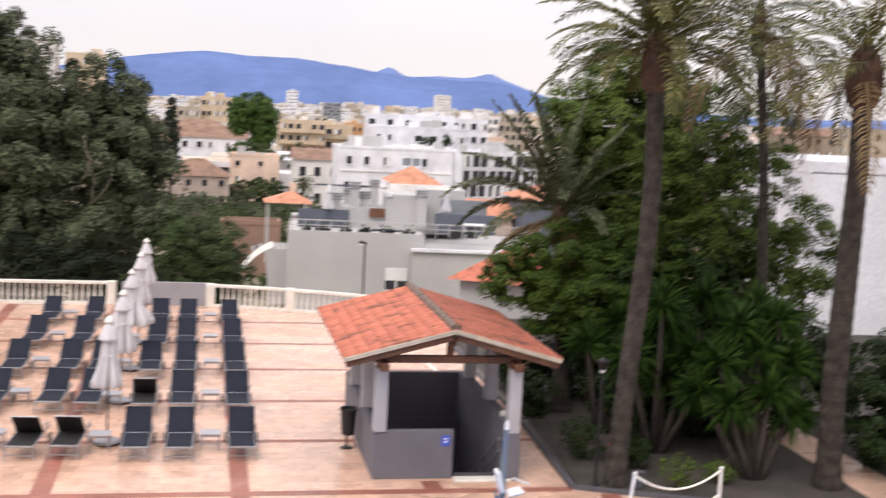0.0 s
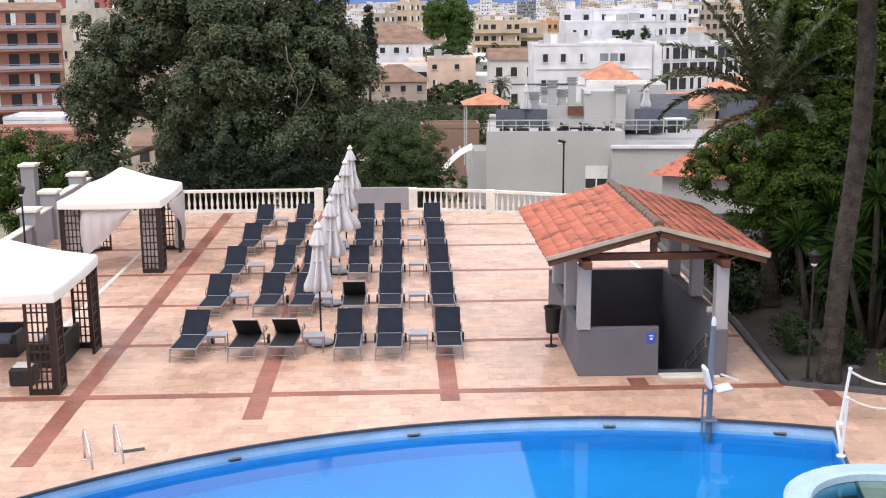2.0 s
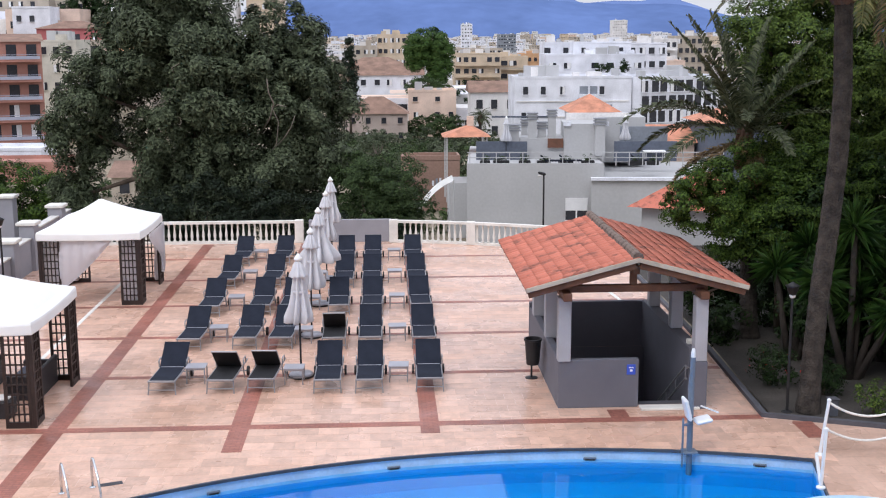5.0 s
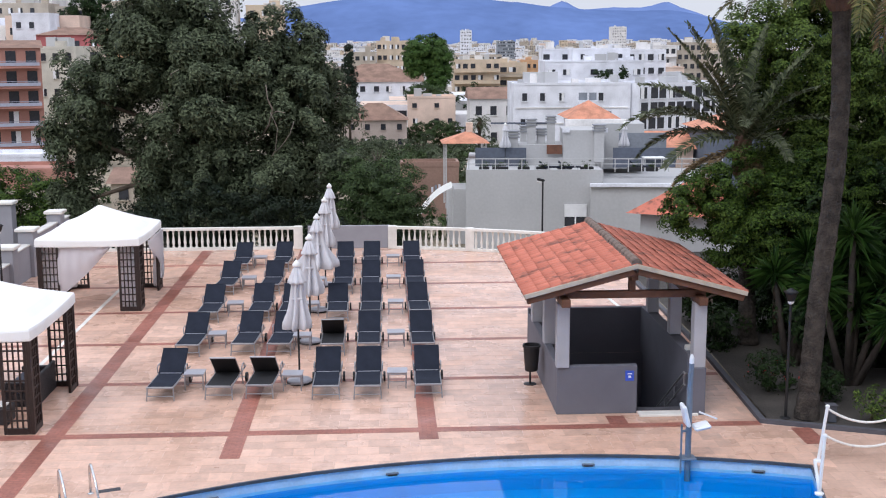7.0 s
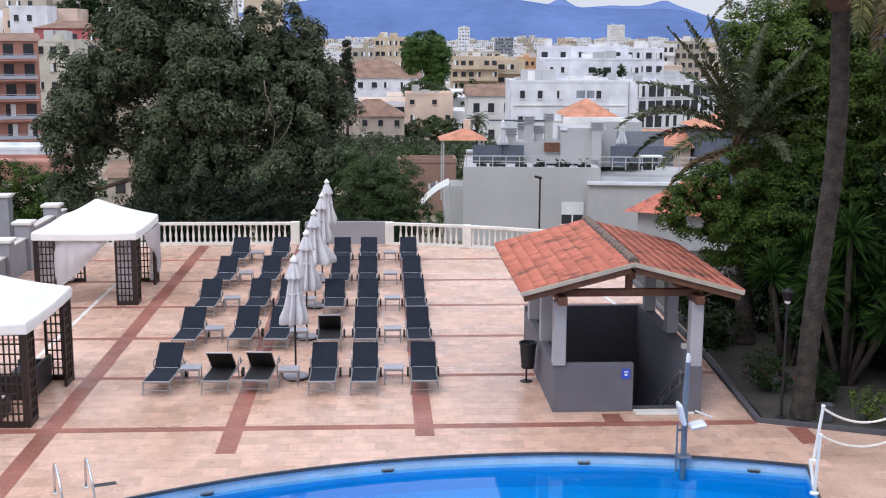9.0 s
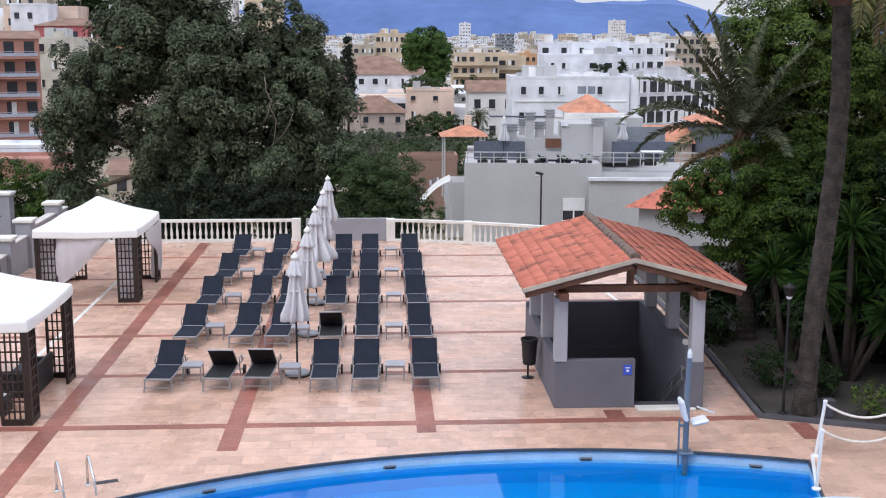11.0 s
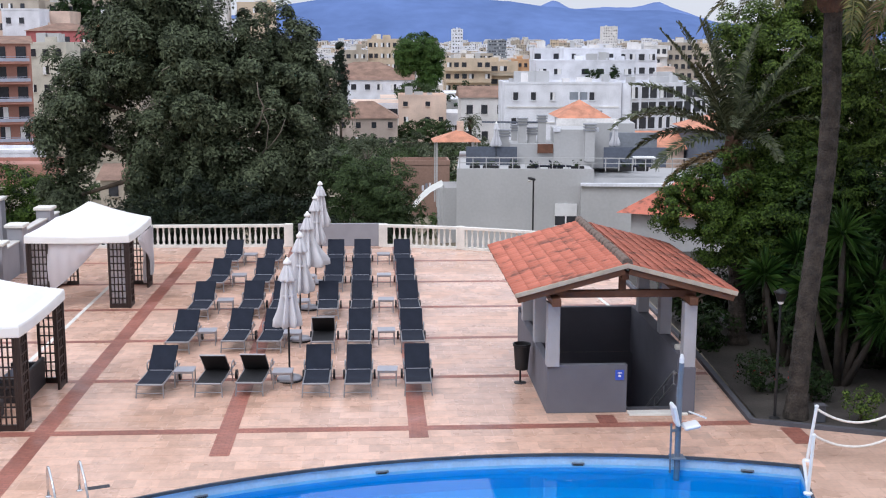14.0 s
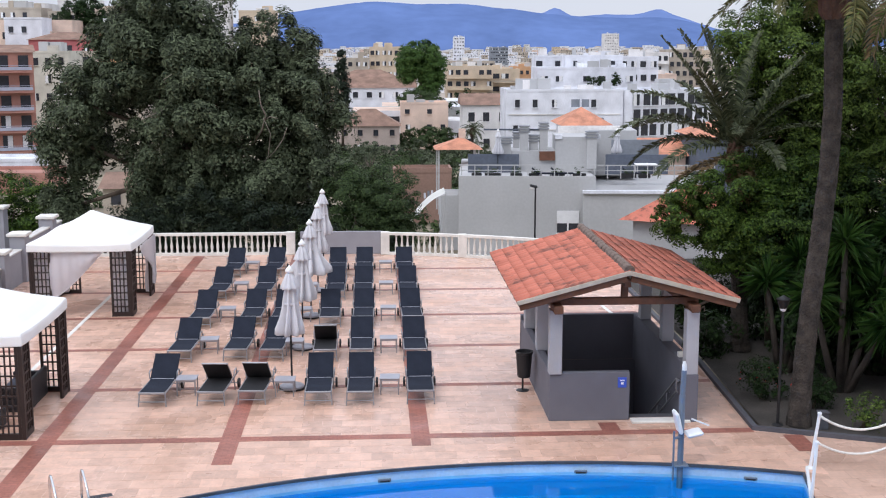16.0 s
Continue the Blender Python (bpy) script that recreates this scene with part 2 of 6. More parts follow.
W_GREY = mat("pale_grey_plaster", (0.45, 0.45, 0.45), 0.9, 0.08, 0.25, 6, 0.03)
W_WHITE = wall_mat("white_plaster", (0.70, 0.71, 0.755))
W_WARMWHITE = wall_mat("warm_white_plaster", (0.68, 0.66, 0.64))
W_PEACH = wall_mat("peach_plaster", (0.68, 0.52, 0.42))
W_OCHRE = wall_mat("ochre_plaster", (0.56, 0.455, 0.335))
W_RED = wall_mat("brick_red_plaster", (0.40, 0.20, 0.155))
W_ROSE = wall_mat("rose_red_plaster", (0.40, 0.12, 0.12))
W_ORANGE = wall_mat("orange_plaster", (0.55, 0.33, 0.18))
W_BEIGE = wall_mat("beige_plaster", (0.42, 0.365, 0.295))
W_BROWN = wall_mat("brown_stone", (0.30, 0.24, 0.19))
W_CREAM = wall_mat("cream_plaster", (0.56, 0.53, 0.45))
W_PALESTONE = wall_mat("pale_stone", (0.46, 0.38, 0.33))
W_CLAY = wall_mat("clay_block", (0.27, 0.17, 0.13))
W_LOUVRE = wall_mat("grey_louvre", (0.27, 0.28, 0.30))
W_SLATE = wall_mat("slate_blue_panel", (0.10, 0.115, 0.15))
W_BLUEGREY = wall_mat("grey_glazing", (0.22, 0.24, 0.27))
R_BROWN = mat("old_brown_tile_roof", (0.24, 0.15, 0.11), 0.9, 0.3, 0.6, 8, 0.3)
R_ORANGE = mat("orange_tile_roof", (0.52, 0.23, 0.14), 0.85, 0.28, 1.4, 12, 0.4)


def let_light_through(m, share, tone):
    """Woven cloth that passes part of the daylight."""
    n, l = m.node_tree.nodes, m.node_tree.links
    thin = n.new("ShaderNodeBsdfTranslucent")
    thin.inputs["Color"].default_value = (*tone, 1)
    both = n.new("ShaderNodeMixShader")
    both.inputs[0].default_value = share
    l.new(n["Principled BSDF"].outputs[0], both.inputs[1])
    l.new(thin.outputs[0], both.inputs[2])
    l.new(both.outputs[0], n["Material Output"].inputs["Surface"])


M_CURTAIN = mat("white_curtain_voile", (0.90, 0.90, 0.91), 0.9, 0.03, 1.2, 80, 0.1)
let_light_through(M_CURTAIN, 0.55, (0.92, 0.91, 0.95))
let_light_through(M_CANVAS, 0.10, (0.90, 0.89, 0.88))


# ---- helpers of shape ----
def bm_box(bm, c, s, bevel=0.0, turn=None):
    r = bmesh.ops.create_cube(bm, size=1.0)
    vs = r["verts"]
    bmesh.ops.scale(bm, vec=s, verts=vs)
    if bevel:
        es = list({e for v in vs for e in v.link_edges})
        o = bmesh.ops.bevel(bm, geom=es, offset=bevel, segments=1, affect="EDGES")
        vs = list({v for f in o["faces"] for v in f.verts} | {v for v in vs if v.is_valid})
        seen, todo = set(vs), list(vs)
        while todo:
            for e in todo.pop().link_edges:
                for w in e.verts:
                    if w not in seen:
                        seen.add(w)
                        todo.append(w)
        vs = list(seen)
    if turn is not None:
        bmesh.ops.transform(bm, matrix=turn, verts=vs)
    bmesh.ops.translate(bm, vec=c, verts=vs)
    return vs


def bm_tube(bm, a, b, r0, r1=None, seg=10):
    a, b = Vector(a), Vector(b)
    d = b - a
    q = d.to_track_quat("Z", "Y").to_matrix().to_4x4()
    bmesh.ops.create_cone(bm, cap_ends=True, segments=seg, radius1=r0, radius2=r0 if r1 is None else r1, depth=d.length,
                          matrix=Matrix.Translation((a + b) / 2) @ q)


def bm_path(bm, pts, radii, seg=8):
    """A tube of changing radius along points."""
    rings = []
    pts = [Vector(p) for p in pts]
    last, q = None, None
    for i, p in enumerate(pts):
        d = (pts[min(i + 1, len(pts) - 1)] - pts[max(i - 1, 0)]).normalized()
        q = d.to_track_quat("Z", "Y").to_matrix() if q is None else last.rotation_difference(d).to_matrix() @ q
        last = d
        rings.append([bm.verts.new(p + q @ Vector((math.cos(a) * radii[i], math.sin(a) * radii[i], 0)))
                      for a in (2 * math.pi * k / seg for k in range(seg))])
    for u, w in zip(rings, rings[1:]):
        for k in range(seg):
            bm.faces.new((u[k], u[(k + 1) % seg], w[(k + 1) % seg], w[k]))
    bm.faces.new(rings[0][::-1])
    bm.faces.new(rings[-1])


def bm_lathe(bm, profile, seg=10, at=(0, 0, 0), fold=None):
    """Turned shape from (radius, height) pairs. fold(angle, height) may change the radius."""
    rings = []
    for r, z in profile:
        rings.append([bm.verts.new((at[0] + math.cos(a) * r * (fold(a, z) if fold else 1), at[1] + math.sin(a) * r * (fold(a, z) if fold else 1), at[2] + z))
                      for a in (2 * math.pi * k / seg for k in range(seg))])
    for u, w in zip(rings, rings[1:]):
        for k in range(seg):
            bm.faces.new((u[k], u[(k + 1) % seg], w[(k + 1) % seg], w[k]))
    bm.faces.new(rings[0][::-1])
    bm.faces.new(rings[-1])


def mesh_of(name, bm, material, smooth=False):
    me = bpy.data.meshes.new(name)
    bm.normal_update()
    bm.to_mesh(me)
    bm.free()
    me.materials.append(material)
    if smooth:
        for f in me.polygons:
            f.use_smooth = True
    return me


def part(name, bm, material, parent=None, label="", smooth=False, m=None):
    ob = new(name, mesh_of(name, bm, material, smooth))
    ob.parent = parent
    if m is not None:
        ob.matrix_basis = m
    return tagged(ob, label)


def piece(name, me, parent, m, label=""):
    ob = new(name, me)
    ob.parent = parent
    ob.matrix_basis = m
    return tagged(ob, label)


def thing(name, label, category, m=None, group="", kind=""):
    ob = new(name)
    ob.empty_display_size = 0.2
    if m is not None:
        ob.matrix_basis = m
    return tagged(ob, label, category, group, kind)


def boxbm(c, s, bevel=0.0, turn=None):
    bm = bmesh.new()
    bm_box(bm, c, s, bevel, turn)
    return bm


def structure(name, bm, material, label, category, smooth=False):
    ob = new(name, mesh_of(name, bm, material, smooth))
    return tagged(ob, label, category, "", "structure")


# ---- ground, terrace and pool ----
def smooth_step(a, b, v):
    t = min(1.0, max(0.0, (v - a) / (b - a)))
    return t * t * (3 - 2 * t)


def terrain(x, y):
    """Valley behind the terrace, falling to the town's plain, with a hill on the far side of the big tree."""
    z = -6.5 - 5.5 * smooth_step(60, 230, y) - 13 * smooth_step(250, 1000, y)
    hill = smooth_step(20, 75, -x) * smooth_step(185, 330, y) * (1 - smooth_step(420, 800, y))
    z += hill * 24
    right = smooth_step(8, 16, x) * (1 - smooth_step(38, 62, y))
    z += right * 6.0
    return z + 0.5 * math.sin(x * 0.11) * math.cos(y * 0.07)


bm = bmesh.new()
xs = sorted({-4500, -3000, -1800, -1000, -600, -400, -300} | set(range(-240, 300, 12)) | {340, 420, 600, 1000, 1800, 3000, 4500})
ys = sorted({-400, -100, -30} | set(range(46, 200, 7)) | set(range(200, 460, 20)) | {500, 600, 750, 1000, 1500, 2200, 3200, 4600})
grid = [[bm.verts.new((x, y, terrain(x, y) if y >= 46 else (-6.5 if x < 40 else -4))) for x in xs] for y in ys]
for a, b in zip(grid, grid[1:]):
    for i in range(len(xs) - 1):
        bm.faces.new((a[i], a[i + 1], b[i + 1], b[i]))
M_LAND = mat("dry_scrub_ground", (0.16, 0.14, 0.09), 0.95, 0.45, 0.05, 0.6, 0.3, tint=(0.24, 0.20, 0.14))
structure("ground", bm, M_LAND, "dry scrubby valley ground sloping to the town", "ground", True)

POOL_C, POOL_R = (3.2, 7.48), 15.9


def pool_outline(grow=0.0, steps=72):
    """Round far edge, straight end beside the spa, straight near side."""
    r = POOL_R + grow
    a0 = math.atan2(14.98 + grow * 0.5, 5.42 + grow)
    a1 = math.radians(172)
    pts = [(POOL_C[0] + r * math.cos(a0 + (a1 - a0) * i / steps), POOL_C[1] + r * math.sin(a0 + (a1 - a0) * i / steps)) for i in range(steps + 1)]
    pts += [(-9.0 - grow, 7.0 - grow), (7.0 + grow, 7.0 - grow), (7.35 + grow, 16.5)]
    return pts


def sheet(outer, holes, z):
    bm = bmesh.new()
    edges = []
    for loop in (outer, *holes):
        vs = [bm.verts.new((x, y, z)) for x, y in loop]
        edges += [bm.edges.new((vs[i], vs[(i + 1) % len(vs)])) for i in range(len(vs))]
    bmesh.ops.triangle_fill(bm, use_beauty=True, edges=edges, normal=(0, 0, 1))
    for f in bm.faces:
        if f.normal.z < 0:
            f.normal_flip()
    return bm


def band_walls(bm, pts, z0, z1, close=True):
    lo = [bm.verts.new((x, y, z0)) for x, y in pts]
    hi = [bm.verts.new((x, y, z1)) for x, y in pts]
    n = len(pts)
    for i in range(n if close else n - 1):
        j = (i + 1) % n
        bm.faces.new((lo[i], lo[j], hi[j], hi[i]))


def curve_y(x):
    """The terrace's rounded far edge."""
    return 48.9 if x < -3.6 else 48.9 - 0.02 * max(0, x + 3.6) ** 2 - 0.0075 * max(0, x) ** 2.0


deck_edge = [(-13.2, -3), (16, -3), (16, 14), (13.5, 23.2), (8.45, 25.15), (8.75, 31), (8.9, 41.2)]
deck_edge += [(x, curve_y(x) + 0.2) for x in (8, 7, 6, 5, 4, 3, 2, 1, 0, -1, -2, -3, -4)] + [(-13.2, 49.1)]
STAIRWELL = [(4.1, 26.2), (7.10, 26.2), (7.10, 31.4), (4.1, 31.4)]
bm = sheet(deck_edge, [pool_outline(0.0), STAIRWELL], 0.0)
band_walls(bm, deck_edge, -7.5, 0.0)
structure("floor", bm, M_DECK, "pale pink paved pool terrace", "terrace")

# red paving bands
BAND_Y0, BAND_STEP = 25.14, 4.01


def strip(x0, y0, x1, y1, z=0.005):
    bm = bmesh.new()
    bm_box(bm, ((x0 + x1) / 2, (y0 + y1) / 2, z / 2), (abs(x1 - x0), abs(y1 - y0), z))
    return bm


for x, near in ((-7.25, 21.2), (-3.24, 23.55), (0.93, 24.5)):
    structure("floor_band", strip(x - 0.21, near, x + 0.21, 48.4, 0.009), M_BAND, "red paver band running along the terrace", "paving band")
for k in range(6):
    y = BAND_Y0 + BAND_STEP * k
    w = 0.15 if k == 0 else 0.12
    for x0, x1 in (((-12.6, 3.9), (7.3, 8.55)) if k == 1 else ((-12.6, 8.4),)):
        structure("floor_band", strip(x0, y - w, x1, y + w, 0.007), M_BAND, "narrow red paver band across the terrace", "paving band")
structure("floor_band", strip(5.02, 25.3, 5.44, 25.85, 0.008), M_BAND, "short red paver band by the stair shelter", "paving band")
structure("floor_band", strip(8.95, 23.7, 9.4, 24.75, 0.008), M_BAND, "short red paver band by the planting bed", "paving band")
bm = bmesh.new()
bm_box(bm, (7.5, 37.7, 0.0055), (0.12, 1.7, 0.011), 0.0, Matrix.Rotation(radians(5), 4, "Z"))
structure("floor_line", bm, M_WHITE, "short white drain line in the paving behind the shelter", "drain")
structure("floor_line", strip(-9.26, 30.0, -9.14, 42.0, 0.011), M_WHITE, "white line of drain covers in the paving", "drain")

# pool
bm = bmesh.new()
outer, inner = pool_outline(0.0), pool_outline(-0.05)
band_walls(bm, outer, -0.05, 0.012)
band_walls(bm, inner, -0.05, 0.012)
for k in range(len(outer)):
    n = (k + 1) % len(outer)
    bm.faces.new([bm.verts.new((*p, 0.012)) for p in (outer[k], outer[n], inner[n], inner[k])])
# the shadow line at the pool edge is painted as a dark strip
structure("pool_coping", bm, M_COPING, "pool edge with the coping's shadow line in its dark colour", "pool edge")
bm = bmesh.new()
band_walls(bm, pool_outline(0.0), -0.42, -0.05)
structure("pool_waterline", bm, M_FREEBOARD, "pale blue mosaic tiles above the waterline", "pool tiles")
bm = sheet(pool_outline(0.0), [], -1.55)
band_walls(bm, pool_outline(0.0), -1.55, -0.42)
structure("pool_basin", bm, M_POOLTILE, "bright blue tiled pool basin", "pool")
M_WATER = bpy.data.materials.new("pool_water")
M_WATER.use_nodes = True
wp = M_WATER.node_tree.nodes["Principled BSDF"]
wp.inputs["Base Color"].default_value = (0.36, 0.82, 0.96, 1)
wp.inputs["Transmission Weight"].default_value, wp.inputs["Roughness"].default_value, wp.inputs["IOR"].default_value = 1.0, 0.03, 1.33
wt, wb = M_WATER.node_tree.nodes.new("ShaderNodeTexNoise"), M_WATER.node_tree.nodes.new("ShaderNodeBump")
wt.inputs["Scale"].default_value, wt.inputs["Detail"].default_value = 2.4, 4
wb.inputs["Strength"].default_value, wb.inputs["Distance"].default_value = 0.30, 0.06
M_WATER.node_tree.links.new(wt.outputs["Fac"], wb.inputs["Height"])
M_WATER.node_tree.links.new(wb.outputs["Normal"], wp.inputs["Normal"])
water = structure("water", sheet(pool_outline(-0.005), [], -0.24), M_WATER, "still blue pool water", "water")
water.visible_shadow = False
# inlets on the waterline tiles
for a in (114.5, 101.2, 86.4, 73.9):
    c, s = math.cos(radians(a)), math.sin(radians(a))
    ob = thing("pool_skimmer", "dark slotted skimmer mouth in the waterline tiles", "skimmer",
               pose(POOL_C[0] + 15.86 * c, POOL_C[1] + 15.86 * s, -0.22, 0, 0, a - 90), "skimmers along the pool")
    part("frame", boxbm((0, 0, 0), (0.27, 0.04, 0.07), 0.01), M_LIFT, ob)
    part("flap", boxbm((0, -0.03, -0.01), (0.2, 0.02, 0.04), 0.006), M_RUBBER, ob)

# spa beside the pool
spa = thing("spa_pool", "round raised spa with a pale blue rim", "spa", pose(8.15, 18.3, 0))
bm = bmesh.new()
bm_lathe(bm, [(1.82, -0.3), (1.82, 0.16), (1.76, 0.2), (1.42, 0.2), (1.36, 0.16), (1.34, -0.3)], 48)
part("rim", bm, M_FREEBOARD, spa, smooth=False)
bm = bmesh.new()
bm_lathe(bm, [(1.345, -0.02), (1.345, 0.04)], 48)
part("spa_water", bm, M_WATER, spa, "clear blue water")

# ---- balustrade ----
bm = bmesh.new()
bm_lathe(bm, [(0.06, 0.0), (0.06, 0.06), (0.038, 0.09), (0.058, 0.20), (0.062, 0.26), (0.046, 0.38), (0.03, 0.51), (0.032, 0.59), (0.048, 0.62), (0.034, 0.66), (0.058, 0.69), (0.058, 0.73)], 8)
ME_BALUSTER = mesh_of("baluster", bm, M_WHITE, True)


def balustrade(pts, label, posts):
    ob = thing("balustrade", label, "balustrade", pose(pts[0][0], pts[0][1], 0))
    o = Vector((*pts[0], 0))
    for name, z0, z1, w in (("plinth", 0.0, 0.10, 0.22), ("handrail", 0.83, 0.93, 0.24)):
        bm = bmesh.new()
        lines = []
        for i, p in enumerate(pts):
            d = Vector((*pts[min(i + 1, len(pts) - 1)], 0)) - Vector((*pts[max(i - 1, 0)], 0))
            nrm = Vector((-d.y, d.x, 0)).normalized() * w / 2
            q = Vector((*p, 0)) - o
            lines.append([bm.verts.new(q + s * nrm + Vector((0, 0, z))) for s, z in ((-1, z0), (1, z0), (1, z1), (-1, z1))])
        for a, b in zip(lines, lines[1:]):
            for k in range(4):
                bm.faces.new((a[k], a[(k + 1) % 4], b[(k + 1) % 4], b[k]))
        bm.faces.new(lines[0][::-1])
        bm.faces.new(lines[-1])
        bmesh.ops.recalc_face_normals(bm, faces=bm.faces)
        part(name, bm, M_WHITE, ob)
    total, run = 0.0, 0.0
    for a, b in zip(pts, pts[1:]):
        a, b = Vector((*a, 0)), Vector((*b, 0))
        d = (b - a).length
        while run < total + d:
            p = a + (b - a) * ((run - total) / d) - o
            if all((p + o - Vector((*q, 0))).length > 0.24 for q in posts):
                piece("baluster", ME_BALUSTER, ob, Matrix.Translation(p + Vector((0, 0, 0.10))))
            run += 0.235
        total += d
    for q in posts:
        part("pier", boxbm((q[0] - o.x, q[1] - o.y, 0.48), (0.36, 0.3, 0.95), 0.02), M_WHITE, ob)
    return ob


balustrade([(-12.9, 48.7), (-3.55, 48.7)], "white stone balustrade along the terrace edge before the trees", [(-3.55, 48.7)])
right_pts = [(0.35 + 0.35 * i, curve_y(0.35 + 0.35 * i) - 0.1) for i in range(23)]
balustrade(right_pts, "curved white stone balustrade at the terrace corner", [right_pts[0], right_pts[9], right_pts[20]])
wall_back = boxbm((-1.45, 48.75, 0.47), (3.4, 0.2, 0.94), 0.01)
structure("wall_back", wall_back, M_WALLGREY, "solid grey parapet between the balustrades", "wall")

# stepped boundary wall with capped piers
for i, (y0, y1, h) in enumerate(((20, 41.0, 0.95), (41.3, 44.2, 1.2), (44.5, 49.0, 1.45))):
    structure("wall_left", boxbm((-13.05, (y0 + y1) / 2, h / 2 - 0.02), (0.25, y1 - y0, h), 0.01), M_WALLGREY, "grey rendered stepped boundary wall", "wall")
    structure("wall_left_cap", boxbm((-13.05, (y0 + y1) / 2, h + 0.01), (0.33, y1 - y0, 0.06), 0.01), M_CAP, "pale coping on the boundary wall", "coping")
for x, y, h in ((-13.05, 41.15, 1.45), (-13.05, 43.6, 1.70), (-13.05, 47.4, 1.80), (-15.75, 50.0, 1.85)):
    ob = thing("gate_pier", "grey rendered wall pier with a white cap", "pier", pose(x, y, 0 if x > -14 else terrain(x, y)), "boundary wall piers")
    h -= 0 if x > -14 else terrain(x, y)
    part("shaft", boxbm((0, 0, h / 2), (0.55, 0.6, h), 0.01), M_WALLGREY, ob)
    part("cap", boxbm((0, 0, h + 0.05), (0.72, 0.76, 0.12), 0.02), M_WHITE, ob)

# planting bed with its kerb
kerb = [(16, 14), (13.5, 23.2), (11.0, 24.15), (8.45, 25.15), (8.75, 31), (8.9, 41.2)]
bm = bmesh.new()
vs = [bm.verts.new((x, y, 0.05)) for x, y in [(16.4, 14.2), (13.7, 23.4), (11.1, 24.35), (8.62, 25.32), (8.9, 31), (9.05, 41.2), (8.0, 46.5), (60, 46.5), (60, 14)]]
bm.faces.new(vs)
bmesh.ops.triangulate(bm, faces=bm.faces)
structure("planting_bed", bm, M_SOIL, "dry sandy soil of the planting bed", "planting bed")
bm = bmesh.new()
lines = []
for i, p in enumerate(kerb):
    d = Vector(kerb[min(i + 1, len(kerb) - 1)]) - Vector(kerb[max(i - 1, 0)])
    nrm = Vector((-d.y, d.x)).normalized() * 0.07
    lines.append([bm.verts.new((p[0] + s * nrm.x, p[1] + s * nrm.y, z)) for s, z in ((-1, -0.1), (1, -0.1), (1, 0.10), (-1, 0.10))])
for a, b in zip(lines, lines[1:]):
    for k in range(4):
        bm.faces.new((a[k], a[(k + 1) % 4], b[(k + 1) % 4], b[k]))
bmesh.ops.recalc_face_normals(bm, faces=bm.faces)
structure("kerb", bm, M_KERB, "low grey kerb round the planting bed", "kerb")

# hotel front behind the camera
structure("wall_hotel", boxbm((0, -4.2, 8), (44, 0.4, 30)), W_WARMWHITE, "plain pale hotel front", "wall")

# ---- stair shelter with a tiled roof ----
shelter = thing("stair_shelter", "grey rendered stair shelter with a terracotta tiled gable roof", "shelter", pose(5.62, 25.7, 0))
SX0, SX1, SY1 = -1.70, 1.70, 5.9     # local: x across, y back from the front wall


def sh(name, c, s, material, label="", bevel=0.012, turn=None):
    return part(name, boxbm(c, s, bevel, turn), material, shelter, label)


sh("front_wall", (-0.77, 0.42, 0.57), (1.86, 0.18, 1.14), M_SHELTERGREY)
sh("side_wall", (-1.61, 3.2, 0.57), (0.18, 5.38, 1.14), M_SHELTERGREY)
sh("back_wall", (0.1, 5.8, 0.62), (3.6, 0.18, 1.3), M_SHELTERGREY)
sh("stair_wall", (1.55, 3.2, 0.65), (0.3, 5.1, 1.3), M_SHELTERGREY)
sh("plinth", (1.53, 0.25, 0.56), (0.32, 0.34, 1.12), M_SHELTERGREY)
sh("threshold", (0.85, 0.16, 0.03), (1.35, 0.3, 0.06), M_WHITE, "white stone threshold")
for x, y in ((-1.57, 0.42), (-1.57, 2.6), (-1.57, 4.9), (1.53, 0.25), (1.55, 2.6), (1.55, 5.0)):
    h0 = 1.12 if x < 0 or y < 1 else 1.31
    sh("post", (x, y, (h0 + 2.62) / 2), (0.29, 0.29, 2.62 - h0), M_SHELTERPOST)
# stairwell below the terrace
bm = bmesh.new()
band_walls(bm, [(x - 5.62, y - 25.7) for x, y in STAIRWELL], -3.0, -0.002)
bm.faces.new([bm.verts.new((x - 5.62, y - 25.7, -3.0)) for x, y in STAIRWELL])
part("stairwell", bm, M_SHELTERGREY, shelter)
# stair going down inside
for i in range(9):
    sh("step", (0.76, 0.65 + 0.28 * i, -0.095 - 0.18 * i), (1.3, 0.28, 0.18), M_KERB, bevel=0.006)
bm = bmesh.new()
bm_path(bm, [(1.32, 0.48, 0.86), (1.32, 0.62, 0.88), (1.32, 5.1, -1.99)], [0.025] * 3, 8)
bm_path(bm, [(1.32, 0.5, 0.60), (1.32, 0.62, 0.58), (1.32, 5.1, -2.29)], [0.02] * 3, 8)
for q in (0.62, 1.5, 2.4, 3.3):
    z = 0.88 - 0.64 * (q - 0.62)
    bm_tube(bm, (1.32, q, z), (1.43, q, z - 0.06), 0.014, None, 6)
    bm_tube(bm, (1.32, q, z), (1.32, q, z - 0.30), 0.014, None, 6)
part("handrail", bm, M_ALU, shelter, "grey metal handrail")
sign = boxbm((0.0, 0.0, 0), (0.2, 0.012, 0.24), 0.004)
sg = part("sign", sign, M_BLUESIGN, shelter, "small blue sign with white bars", m=pose(-0.02, 0.32, 0.9))
part("sign_mark", boxbm((0, -0.009, 0.05), (0.1, 0.006, 0.025)), M_PLASTIC, sg)
part("sign_mark", boxbm((0, -0.009, -0.02), (0.06, 0.006, 0.05)), M_PLASTIC, sg)
part("flood_lamp", boxbm((1.5, 1.0, 1.365), (0.16, 0.12, 0.13), 0.02), M_CAP, shelter, "small pale flood lamp")
